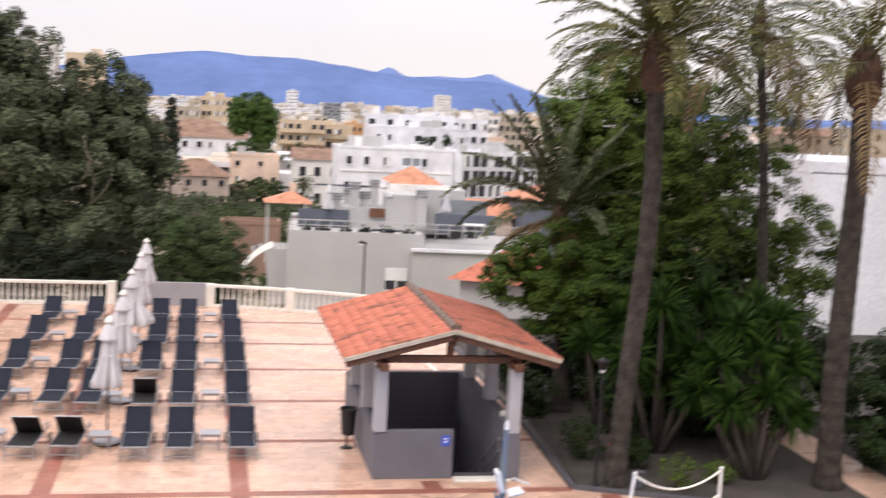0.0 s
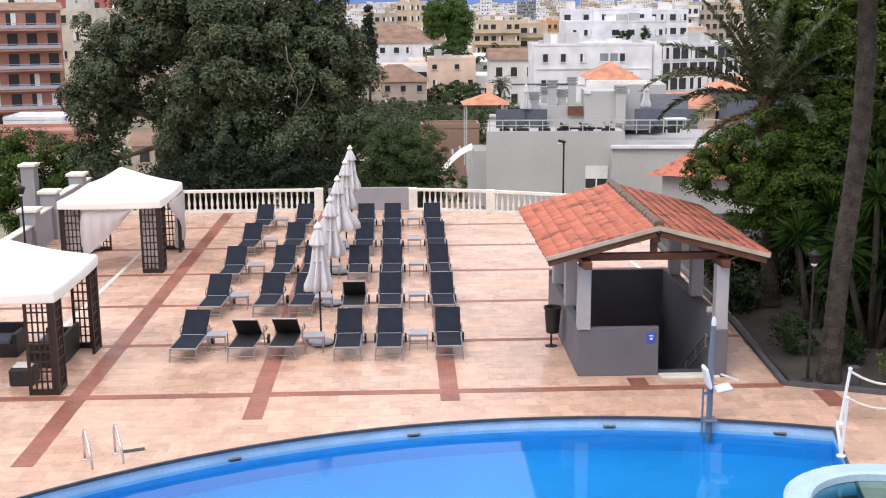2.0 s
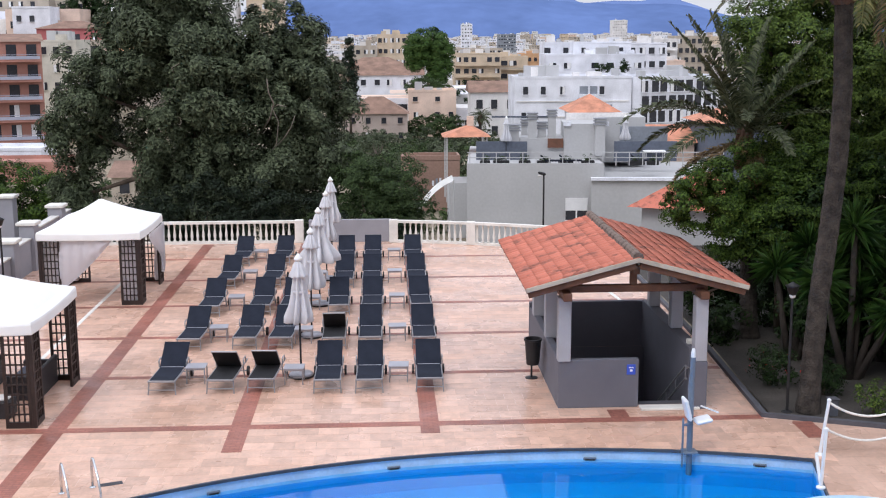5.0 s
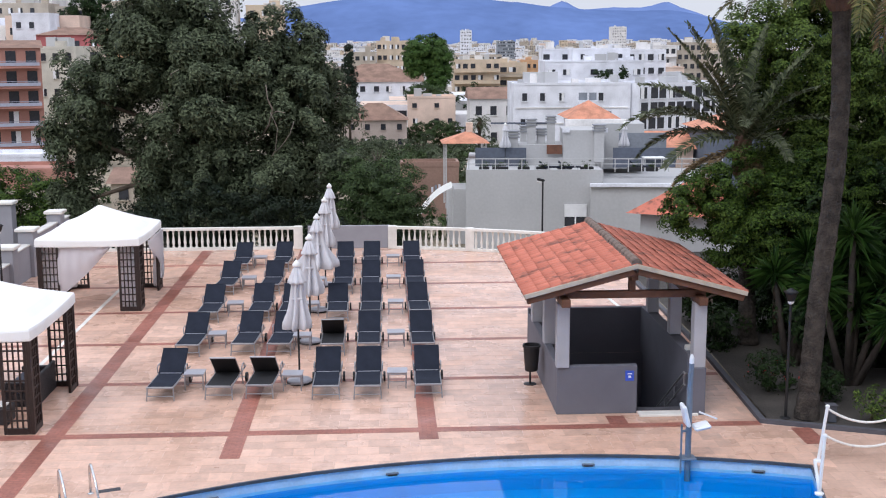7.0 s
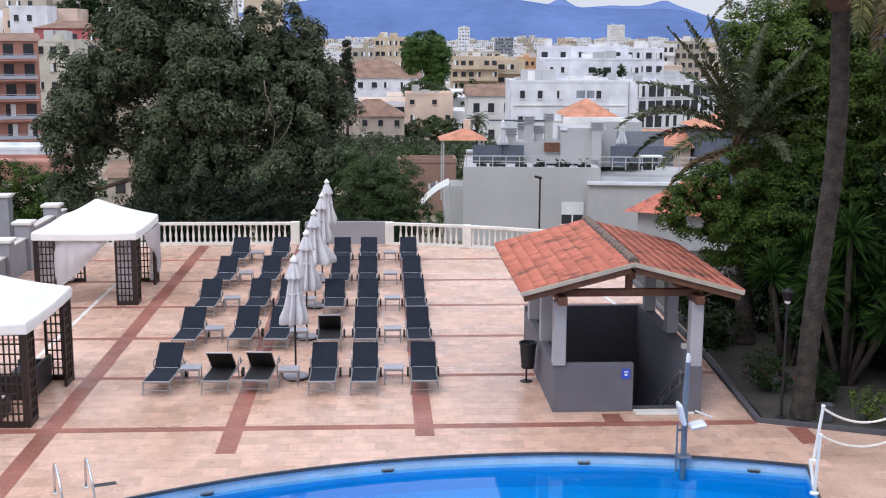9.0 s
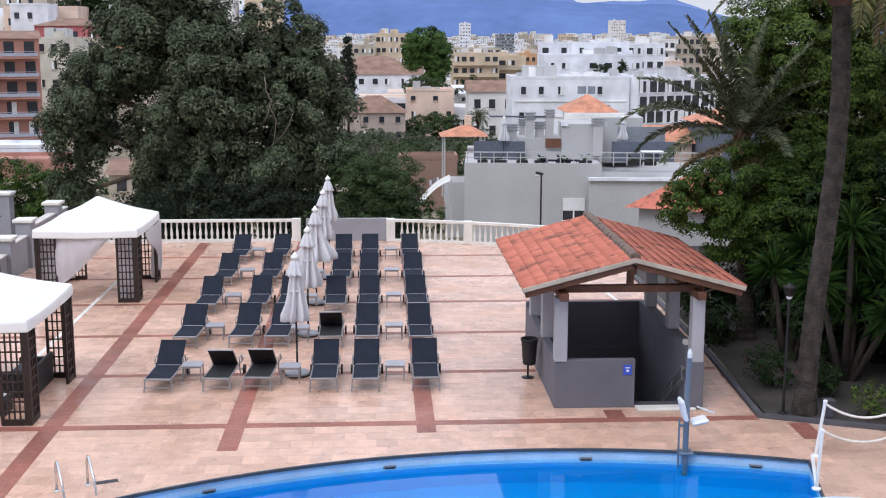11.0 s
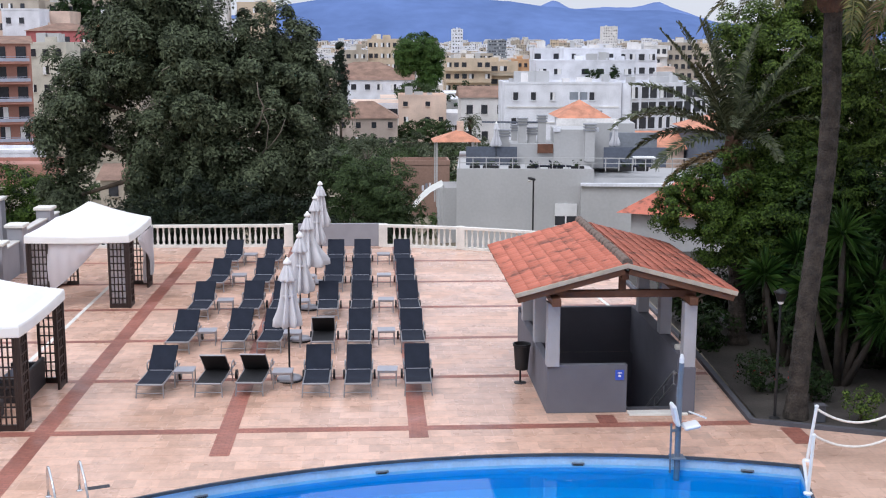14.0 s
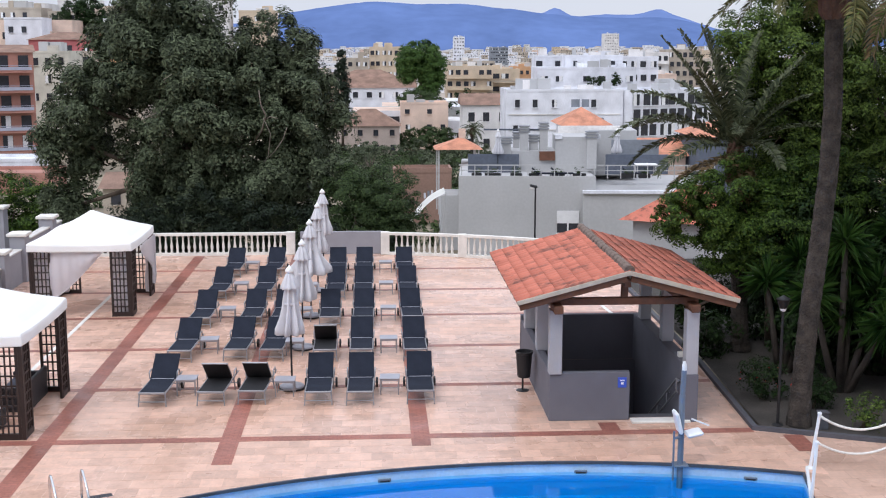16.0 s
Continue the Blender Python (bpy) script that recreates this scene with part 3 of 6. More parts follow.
part("wall_lamp", boxbm((-1.0, 5.68, 0.52), (0.22, 0.06, 0.1), 0.02), M_BARGE, shelter)
# timber frame
sh("beam", (-1.57, 3.0, 2.70), (0.2, 6.2, 0.18), M_TIMBER)
sh("beam", (1.53, 3.0, 2.70), (0.2, 6.2, 0.18), M_TIMBER)
for y in (0.42, 5.0):
    sh("tie_beam", (0, y, 2.80), (3.4, 0.14, 0.17), M_TIMBER)
    sh("king_post", (0, y, 3.0), (0.16, 0.11, 0.45), M_TIMBER)
sh("ridge_beam", (0, 3.1, 3.27), (0.16, 6.0, 0.2), M_TIMBER)
HALF, RISE, LEN = 2.5, 0.66, 6.35
slope = math.atan2(RISE, HALF)
slant = math.hypot(RISE, HALF)
for s in (-1, 1):
    t = Matrix.Rotation(s * slope, 4, "Y")
    sh("roof_board", (s * HALF / 2, 3.05, 2.86 + RISE / 2), (slant, LEN, 0.05), M_TIMBER, "brown boarded underside", 0.0, t)
    for y in (-0.10, 6.2):
        sh("barge_board", (s * HALF / 2, y, 2.86 + RISE / 2 + 0.02), (slant + 0.02, 0.1, 0.10), M_BARGE, "weathered pale barge board", 0.008, t)
    sh("barge_beam", (s * HALF / 2, -0.02, 2.86 + RISE / 2 - 0.11), (slant - 0.1, 0.12, 0.14), M_TIMBER, "brown verge rafter", 0.008, t)
    for i in range(9):
        y = 0.2 + 0.72 * i
        sh("rafter", (s * HALF * 0.52, y, 2.80 + RISE * 0.48), (slant * 0.94, 0.09, 0.11), M_TIMBER, "", 0.0, t)
# roof tiles: half-round, overlapping, each its own piece
NC, NR = 26, 9
TW, TL = LEN / NC, slant / NR
bm = bmesh.new()
ring = []
for k, ln in ((0, -TL * 0.58), (1, TL * 0.58)):
    ring.append([bm.verts.new((ln, TW * 0.56 * math.cos(a) * (1.0 - 0.1 * k), 0.034 * math.sin(a) * (1.0 - 0.12 * k))) for a in (math.pi * j / 5 for j in range(6))])
for j in range(5):
    bm.faces.new((ring[0][j], ring[0][j + 1], ring[1][j + 1], ring[1][j]))
bm.faces.new(ring[0][::-1])
ME_TILE = mesh_of("roof_tile", bm, M_ROOF, True)
rng = random.Random(4)
slabs = {s: part("roof_slope", boxbm((0, 0, 0), (slant + 0.03, LEN - 0.04, 0.03)), M_ROOFJ, shelter, "terracotta tiled roof slope",
                 m=Matrix.Translation((s * HALF / 2, 3.05, 2.90 + RISE / 2)) @ Matrix.Rotation(s * slope, 4, "Y")) for s in (-1, 1)}
rest = bmesh.new()
for s in (-1, 1):
    for c in range(NC):
        for r in range(NR):
            x = -slant / 2 + TL * (r + 0.5)
            y = -LEN / 2 + TW * (c + 0.5) + rng.uniform(-0.01, 0.01)
            m = Matrix.Translation((s * x, y, 0.028 + rng.uniform(0, 0.012))) @ Matrix.Rotation(0 if s < 0 else math.pi, 4, "Z") @ Matrix.Rotation(radians(-4), 4, "Y") @ Matrix.Rotation(radians(rng.uniform(-1.5, 1.5)), 4, "Z")
            if s < 0 or c < 9:
                piece("roof_tile", ME_TILE, slabs[s], m)
            else:
                geo = bmesh.new()
                geo.from_mesh(ME_TILE)
                geo.transform(m)
                tmp = bpy.data.meshes.new("tmp")
                geo.to_mesh(tmp)
                geo.free()
                rest.from_mesh(tmp)
                bpy.data.meshes.remove(tmp)
tagged(part("roof_tiles_far", rest, M_ROOFJ, slabs[1], smooth=True), kind="stuff")
for i in range(18):
    bm = bmesh.new()
    bm_path(bm, [(0, 0, 0), (0, 0.40, 0.012)], [0.125, 0.115], 10)
    part("ridge_tile", bm, M_MOSS, shelter, "mossy dark ridge tile", m=Matrix.Translation((rng.uniform(-0.01, 0.01), -0.12 + 0.353 * i, 2.92 + RISE + rng.uniform(-0.01, 0.01))))

# ---- sun loungers, side tables, parasols ----
def lounger(back_deg, fabric, label):
    """Head at +y, foot at -y; the foot end at y = 0."""
    ob = thing("sun_lounger", label, "sun lounger", group="rows of loungers")
    for s in (-1, 1):
        part("side_rail", boxbm((s * 0.312, 0.97, 0.33), (0.03, 1.94, 0.04), 0.008), M_ALU, ob)
        for y in (0.06, 1.35):
            bm = bmesh.new()
            bm_tube(bm, (s * 0.31, y, 0.31), (s * 0.33, y - (0.04 if y < 1 else -0.05), 0.0), 0.02, 0.016, 8)
            part("leg", bm, M_ALU, ob)
        bm = bmesh.new()
        bm_tube(bm, (s * 0.36, 1.62, 0.12), (s * 0.41, 1.62, 0.12), 0.12, None, 18)
        wheel = part("wheel", bm, M_RUBBER, ob, "black rubber wheel")
        bm = bmesh.new()
        bm_tube(bm, (s * 0.355, 1.62, 0.12), (s * 0.415, 1.62, 0.12), 0.045, None, 12)
        part("hub", bm, M_ALU, wheel)
        bm = bmesh.new()
        bm_path(bm, [(s * 0.335, 1.22, 0.35), (s * 0.345, 1.24, 0.5), (s * 0.345, 1.3, 0.53), (s * 0.345, 1.5, 0.53), (s * 0.34, 1.58, 0.36)], [0.016] * 5, 6)
        part("armrest", bm, M_ALU, ob)
    part("foot_bar", boxbm((0, 0.01, 0.335), (0.66, 0.04, 0.05), 0.01), M_ALU, ob)
    part("stretcher", boxbm((0, 0.03, 0.12), (0.62, 0.025, 0.025), 0.004), M_ALU, ob)
    part("axle", boxbm((0, 1.62, 0.12), (0.74, 0.025, 0.025), 0.004), M_ALU, ob)
    bm = bmesh.new()
    for i in range(7):
        y0, y1 = 0.03 + 1.15 * i / 7, 0.03 + 1.15 * (i + 1) / 7
        z0, z1 = (0.365 - 0.018 * math.sin(math.pi * (y - 0.03) / 1.15) for y in (y0, y1))
        v = [bm.verts.new(p) for p in ((-0.295, y0, z0), (0.295, y0, z0), (0.295, y1, z1), (-0.295, y1, z1))]
        bm.faces.new(v)
    bmesh.ops.remove_doubles(bm, verts=bm.verts, dist=0.001)
    bmesh.ops.solidify(bm, geom=bm.faces[:], thickness=0.012)
    part("seat", bm, fabric, ob)
    part("hinge_bar", boxbm((0, 1.186, 0.367), (0.56, 0.022, 0.014), 0.004), M_TABLE, ob, "pale cross bar at the hinge")
    hinge = Matrix.Translation((0, 1.19, 0.36)) @ Matrix.Rotation(radians(back_deg), 4, "X")
    bm = bmesh.new()
    bm_box(bm, (0, 0.39, 0.0), (0.60, 0.77, 0.018), 0.004)
    back = part("backrest", bm, fabric, ob, m=hinge)
    bm = bmesh.new()
    for s in (-1, 1):
        bm_box(bm, (s * 0.305, 0.39, -0.012), (0.025, 0.78, 0.03), 0.006)
    bm_box(bm, (0, 0.785, -0.008), (0.635, 0.035, 0.04), 0.008)
    # pale metal rim on folded backs stands in for the lit top edge
    part("back_frame", bm, M_ALU if back_deg > 90 else M_SLING, back)
    bm = bmesh.new()
    bm_tube(bm, (-0.28, 0.55, -0.02), (-0.28, 0.30, -0.30), 0.012, None, 6)
    bm_tube(bm, (0.28, 0.55, -0.02), (0.28, 0.30, -0.30), 0.012, None, 6)
    if back_deg < 90:
        part("prop", bm, M_ALU, back)
    else:
        bm.free()
    return ob


def side_table():
    ob = thing("side_table", "small grey metal side table between loungers", "side table", group="lounger tables")
    part("tabletop", boxbm((0, 0, 0.41), (0.50, 0.46, 0.03), 0.008), M_TABLE, ob)
    for s in (-1, 1):
        part("apron", boxbm((0, s * 0.2, 0.375), (0.44, 0.02, 0.04)), M_ALU, ob)
        for u in (-1, 1):
            part("leg", boxbm((s * 0.22, u * 0.2, 0.2), (0.03, 0.03, 0.39), 0.004), M_ALU, ob)
    part("stretcher", boxbm((0, 0.0, 0.12), (0.44, 0.02, 0.02)), M_ALU, ob)
    return ob


def parasol(flare=1.0, label="closed off-white parasol tied to a dark pole on a round base"):
    """flare above 1: the folds hang loose towards the hem."""
    ob = thing("parasol", label, "parasol", group="row of parasols")
    bm = bmesh.new()
    bm_lathe(bm, [(0.30, 0), (0.31, 0.02), (0.31, 0.07), (0.28, 0.10), (0.05, 0.12), (0.045, 0.3), (0.03, 0.31)], 28)
    base = part("base", bm, M_TABLE, ob, "round grey stone base", True)
    bm = bmesh.new()
    bm_lathe(bm, [(0.325, 0.0), (0.325, 0.045)], 28)
    part("base_rim", bm, M_RUBBER, base)
    bm = bmesh.new()
    bm_tube(bm, (0, 0, 0.1), (0, 0, 3.1), 0.026, None, 10)
    part("pole", bm, M_IRON, ob)

    def pleat(a, z):
        low = smooth_step(2.5, 1.5, z) if z < 2.5 else 0.0
        hem = 1 + 0.10 * math.sin(2 * a + 1.0) * low
        return hem * (1 + (0.30 + 0.32 * low) * math.sin(7 * a + 0.8 * math.sin(z * 2.0)) + 0.10 * math.sin(3 * a + z * 4))

    bm = bmesh.new()
    profile = [(0.20, 1.40), (0.235, 1.43), (0.235, 1.6), (0.195, 1.85), (0.16, 2.1), (0.15, 2.3), (0.135, 2.45), (0.10, 2.65), (0.06, 2.82)]
    bm_lathe(bm, [(r * (1 + (flare - 1) * max(0.0, (2.7 - z) / 1.3)), z) for r, z in profile], 84, fold=pleat)
    canopy = part("canopy", bm, M_PARASOL, ob, "folded pleated canopy", True)
    bm = bmesh.new()
    bm_lathe(bm, [(0.16, 2.56), (0.215, 2.57), (0.20, 2.62), (0.135, 2.80), (0.085, 2.93), (0.03, 2.98)], 48, fold=lambda a, z: 1 + 0.16 * math.sin(8 * a))
    part("vent_flap", bm, M_PARASOL, canopy, "", True)
    bm = bmesh.new()
    bm_lathe(bm, [(0.155, 2.16), (0.172, 2.17), (0.172, 2.21), (0.155, 2.22)], 20)
    part("tie_strap", bm, M_PARASOL, canopy)
    bm = bmesh.new()
    bm_lathe(bm, [(0.02, 2.96), (0.10, 2.99), (0.105, 3.04), (0.06, 3.09), (0.02, 3.15)], 14)
    part("finial", bm, M_CANVAS, ob, "white cap", True)
    return ob


ROW0, ROW_STEP = 27.5, 4.0
COLS = (-5.42, -3.98, -3.02, -1.43, -0.45, 1.06)
first = lounger(37, M_SLING, "charcoal sling sun lounger on an aluminium frame, back raised")
# folded backs face down: their shade is put into a blacker fabric
folded = lounger(139, M_SLINGSHADE, "sun lounger with its back folded over forwards, shade put into its fabric")
rng = random.Random(8)
used = set()
for r in range(5):
    for c, x in enumerate(COLS):
        if c == 2 and r in (3, 4):
            continue
        src = folded if (r, c) in ((0, 1), (0, 2), (1, 3)) else first
        turn = (-2.5 if c in (0, 1, 2) else 0) + rng.uniform(-1.2, 1.2)
        if src is folded and r == 0:
            turn = -4
        m = pose(x + rng.uniform(-0.03, 0.03) + (0.10 if c in (1, 2) and r > 0 else 0), ROW0 + ROW_STEP * r + rng.uniform(-0.05, 0.05) + (0.15 if c < 3 else 0), 0.009, 0, 0, turn)
        if src in used:
            copy_thing(src, m)
        else:
            src.matrix_basis = m
            used.add(src)
tab, par = side_table(), parasol()
for r in range(5):
    y = 28.6 + ROW_STEP * r
    for i, (x, dy) in enumerate(((-4.70, 0.1), (-2.28, -0.15), (0.32, -0.05))):
        m = pose(x + rng.uniform(-0.03, 0.03), y + dy + rng.uniform(-0.04, 0.04), 0.009, 0, 0, rng.uniform(-3, 3))
        if r == 0 and i == 0:
            tab.matrix_basis = m
        else:
            copy_thing(tab, m)
    m = pose(-2.16 + 0.03 * r, 29.02 + ROW_STEP * r, 0.009, rng.uniform(-0.6, 0.6), rng.uniform(-0.6, 0.6), rng.uniform(0, 45))
    if r == 2:
        loose = parasol(1.75, "closed off-white parasol with loosely hanging folds")
        loose.matrix_basis = m
    elif r == 0:
        par.matrix_basis = m
    else:
        copy_thing(par, m)


# ---- cabanas ----
def lattice(bm, w, h, nx, ny):
    """Panel in x and z with a stout frame and thin bars."""
    for x in (-w / 2 + 0.033, w / 2 - 0.033):
        bm_box(bm, (x, 0, h / 2), (0.066, 0.06, h))
    bm_box(bm, (0, 0, 0.07), (w - 0.14, 0.07, 0.14))
    for z in (0.06, h - 0.03):
        bm_box(bm, (0, 0, z), (w - 0.1, 0.048, 0.07))
    for i in range(1, nx):
        bm_box(bm, (-w / 2 + 0.05 + (w - 0.1) * i / nx, 0.004, h / 2), (0.034, 0.03, h - 0.1))
    for j in range(1, ny):
        bm_box(bm, (0, -0.006, 0.09 + (h - 0.12) * j / ny), (w - 0.1, 0.03, 0.034))


def cabana(m, label):
    """Footprint 3.2 by 3.7 m round its middle."""
    ob = thing("cabana", label, "cabana", m, "poolside cabanas")
    HX, HY, ht = 1.56, 1.85, 2.15
    for sx in (-1, 1):
        for sy in (-1, 1):
            col = part("corner_column", boxbm((sx * HX, sy * HY, ht / 2), (0.09, 0.09, ht), 0.006), M_LATTICE, ob, "dark lattice corner column")
            bm = bmesh.new()
            lattice(bm, 0.58, ht, 4, 9)
            part("lattice_panel", bm, M_LATTICE, col, m=Matrix.Translation((sx * (HX - 0.34), sy * HY, 0)))
            bm = bmesh.new()
            lattice(bm, 0.58, ht, 4, 9)
            part("lattice_panel", bm, M_LATTICE, col, m=Matrix.Translation((sx * HX, sy * (HY - 0.34), 0)) @ Matrix.Rotation(math.pi / 2, 4, "Z"))
    for s in (-1, 1):
        part("top_rail", boxbm((0, s * HY, ht + 0.03), (2 * HX + 0.08, 0.07, 0.06)), M_LATTICE, ob)
        part("top_rail", boxbm((s * HX, 0, ht + 0.03), (0.07, 2 * HY - 0.08, 0.06)), M_LATTICE, ob)
    # tent roof: square rings rising to the peak with a slight sag
    bm = bmesh.new()
    rings = []
    n = 8
    prof = [(1.02, 2.12), (1.025, 2.15), (1.022, 2.34), (1.01, 2.385)]
    prof += [(1.01 * (1 - t), 2.385 + 0.82 * t - 0.055 * math.sin(math.pi * t)) for t in (0.12, 0.25, 0.4, 0.55, 0.7, 0.85, 0.97)]
    for k, (s, z) in enumerate(prof):
        loop = []
        for side in range(4):
            for i in range(n):
                u = -1 + 2 * i / n
                x, y = ((u, -1), (1, u), (-u, 1), (-1, -u))[side]
                rr = 1 - 0.015 * (abs(x) * abs(y)) ** 6
                sag = -0.05 * (1 - u * u) * (1 if 2 <= k <= 4 else 0.3 if k < 2 else 0)
                loop.append(bm.verts.new((x * s * rr * (HX + 0.06), y * s * rr * (HY + 0.06), z + sag)))
        rings.append(loop)
    for a, b in zip(rings, rings[1:]):
        for i in range(4 * n):
            bm.faces.new((a[i], a[(i + 1) % (4 * n)], b[(i + 1) % (4 * n)], b[i]))
    bm.faces.new(rings[-1])
    part("canopy", bm, M_CANVAS, ob, "white tent canopy with a valance")
    return ob, HX, HY


def curtain(ob, a, b, top, foot, gather, label="white curtain", sway=0.0):
    """Cloth hanging between two points on the top rail, gathered towards its foot."""
    bm = bmesh.new()
    nu, nv = 28, 12
    a, b = Vector(a), Vector(b)
    nrm = Vector((-(b - a).y, (b - a).x, 0)).normalized()
    rows = []
    for j in range(nv + 1):
        v = j / nv
        row = []
        for i in range(nu + 1):
            u = i / nu
            uu = u + (gather - u) * (0.86 * smooth_step(0.0, 0.75, v))
            z = top + (foot - top) * v * (1 if not sway else (1 - sway * (u - 0.2) ** 2))
            p = a + (b - a) * uu + nrm * (0.05 * math.sin(u * 42) * (0.4 + 0.6 * v))
            row.append(bm.verts.new((p.x, p.y, z)))
        rows.append(row)
    for r0, r1 in zip(rows, rows[1:]):
        for i in range(nu):
            bm.faces.new((r0[i], r0[i + 1], r1[i + 1], r1[i]))
    bmesh.ops.solidify(bm, geom=bm.faces[:], thickness=0.006)
    return part("curtain", bm, M_CURTAIN, ob, label, True)


def swag(ob, a, b, top, drop, out, label):
    """Cloth looped back in a rounded sweep."""
    bm = bmesh.new()
    nu, nv = 24, 14
    a, b = Vector(a), Vector(b)
    rows = []
    for j in range(nv + 1):
        v = j / nv
        row = []
        for i in range(nu + 1):
            u = i / nu
            low = top - drop * max(0.0, 1 - u ** 1.25) - 0.03
            p = a + (b - a) * u
            z = top + (low - top) * v
            bulge = out * math.sin(math.pi * v) * (1 - 0.4 * u)
            row.append(bm.verts.new((p.x, p.y - bulge + 0.02 * math.sin(u * 30), z)))
        rows.append(row)
    for r0, r1 in zip(rows, rows[1:]):
        for i in range(nu):
            bm.faces.new((r0[i], r0[i + 1], r1[i + 1], r1[i]))
    bmesh.ops.solidify(bm, geom=bm.faces[:], thickness=0.006)
    return part("curtain", bm, M_CURTAIN, ob, label, True)


def tied_curtain(ob, x, y, z0=0.08, z1=2.15):
    bm = bmesh.new()
    bm_lathe(bm, [(0.07, z0), (0.10, z0 + 0.05), (0.10, 0.6), (0.06, 0.98), (0.055, 1.05), (0.09, 1.35), (0.10, z1)], 40, (x, y, 0), lambda a, z: 1 + 0.25 * math.sin(7 * a))
    return part("tied_curtain", bm, M_CURTAIN, ob, "white curtain tied to the column", True)


far, HX, HY = cabana(pose(-9.38, 39.35, 0), "white canopied cabana with dark lattice columns and white curtains")
swag(far, (-0.95, -1.78, 0), (0.72, -1.78, 0), 2.12, 1.55, 0.16, "white curtain looped back across the front")
curtain(far, (1.70, -0.9, 0), (1.70, 1.75, 0), 2.12, 0.45, 0.92, "white curtain blown out at the side", 0.25)
for sx, sy in ((1, -1), (1, 1), (-1, 1)):
    tied_curtain(far, sx * (HX - 0.14), sy * (HY - 0.14))
def drop_cloth(ob, x, y, along_x):
    """Pleated cloth hanging inside a lattice panel."""
    bm = bmesh.new()
    rows = [[bm.verts.new((x + (u - 0.5) * 0.56, y + 0.025 * math.sin(u * 34), z) if along_x else (x + 0.025 * math.sin(u * 34), y + (u - 0.5) * 0.56, z)) for u in (i / 20 for i in range(21))] for z in (0.12, 1.0, 2.12)]
    for r0, r1 in zip(rows, rows[1:]):
        for i in range(20):
            bm.faces.new((r0[i], r0[i + 1], r1[i + 1], r1[i]))
    bmesh.ops.solidify(bm, geom=bm.faces[:], thickness=0.006)
    part("curtain", bm, M_CURTAIN, ob, "white curtain drawn behind the lattice", True)


drop_cloth(far, HX - 0.37, -HY + 0.1, True)
drop_cloth(far, -HX + 0.37, -HY + 0.1, True)
near, _, _ = cabana(pose(-9.30, 27.25, 0), "white canopied cabana with dark lattice columns beside the pool")
for sx, sy in ((-1, -1), (-1, 1)):
    tied_curtain(near, sx * (HX - 0.14), sy * (HY - 0.14))


def sofa(m, label, w=1.5):
    ob = thing("garden_sofa", label, "sofa", m)
    part("base", boxbm((0, 0, 0.17), (w, 0.8, 0.34), 0.02), M_WICKER, ob)
    part("backrest", boxbm((0, 0.36, 0.5), (w, 0.1, 0.42), 0.02), M_WICKER, ob)
    for s in (-1, 1):
        part("arm", boxbm((s * (w / 2 - 0.06), -0.05, 0.46), (0.12, 0.7, 0.26), 0.02), M_WICKER, ob)
    part("seat_cushion", boxbm((0, -0.05, 0.40), (w - 0.28, 0.68, 0.12), 0.03), M_CUSHION, ob, "slate grey cushion")
    return ob


sofa(pose(-8.6, 28.2, 0, 0, 0, -90), "dark wicker sofa with slate cushions in the cabana", 1.6)
sofa(pose(-10.4, 28.7, 0, 0, 0, 0), "dark wicker sofa standing under the canopy", 1.7)
pouf = thing("wicker_pouf", "dark wicker stool with a folded white towel", "stool", pose(-8.75, 26.3, 0))
part("body", boxbm((0, 0, 0.2), (0.55, 0.55, 0.4), 0.03), M_WICKER, pouf)
part("towel", boxbm((0, 0, 0.43), (0.42, 0.36, 0.06), 0.02), M_CANVAS, pouf, "folded white towel")

# ---- small things on the terrace ----
def litter_bin(m):
    ob = thing("litter_bin", "black litter bin on a post beside the stair shelter", "bin", m)
    bm = bmesh.new()
    bm_lathe(bm, [(0.15, 0.42), (0.16, 0.44), (0.205, 1.02), (0.225, 1.03), (0.225, 1.08), (0.195, 1.08), (0.185, 1.0), (0.14, 0.5)], 22)
    part("bucket", bm, M_IRON, ob, smooth=False)
    bm = bmesh.new()
    bm_tube(bm, (0.0, 0.23, 0), (0.0, 0.23, 1.0), 0.025, None, 10)
    part("post", bm, M_IRON, ob)
    bm = bmesh.new()
    bm_lathe(bm, [(0.16, 0), (0.16, 0.015), (0.04, 0.03)], 18, (0, 0.23, 0))
    part("foot", bm, M_IRON, ob)
    part("bracket", boxbm((0, 0.19, 0.75), (0.06, 0.1, 0.05)), M_IRON, ob)


litter_bin(pose(3.62, 28.3, 0.0))


def pool_ladder(m):
    ob = thing("pool_ladder", "stainless steel pool ladder over the pool edge", "ladder", m)
    for s in (-1, 1):
        bm = bmesh.new()
        pts = [(s * 0.29, 0.42, 0), (s * 0.29, 0.42, 0.42)] + [(s * 0.29, 0.30 + 0.12 * math.cos(a), 0.46 + 0.16 * math.sin(a)) for a in (0.3, 0.8, 1.3, 1.8)]
        pts += [(s * 0.29, 0.0, 0.36), (s * 0.29, -0.16, 0.1), (s * 0.29, -0.18, -0.3), (s * 0.29, -0.18, -1.1)]
        bm_path(bm, pts, [0.024] * len(pts), 10)
        part("rail", bm, M_STEEL, ob, smooth=True)
        bm = bmesh.new()
        bm_lathe(bm, [(0.06, 0), (0.06, 0.012), (0.03, 0.03)], 14, (s * 0.29, 0.42, 0))
        part("flange", bm, M_STEEL, ob)
    for z in (-0.42, -0.7):
        part("rung", boxbm((0, -0.18, z), (0.52, 0.08, 0.025), 0.006), M_STEEL, ob)


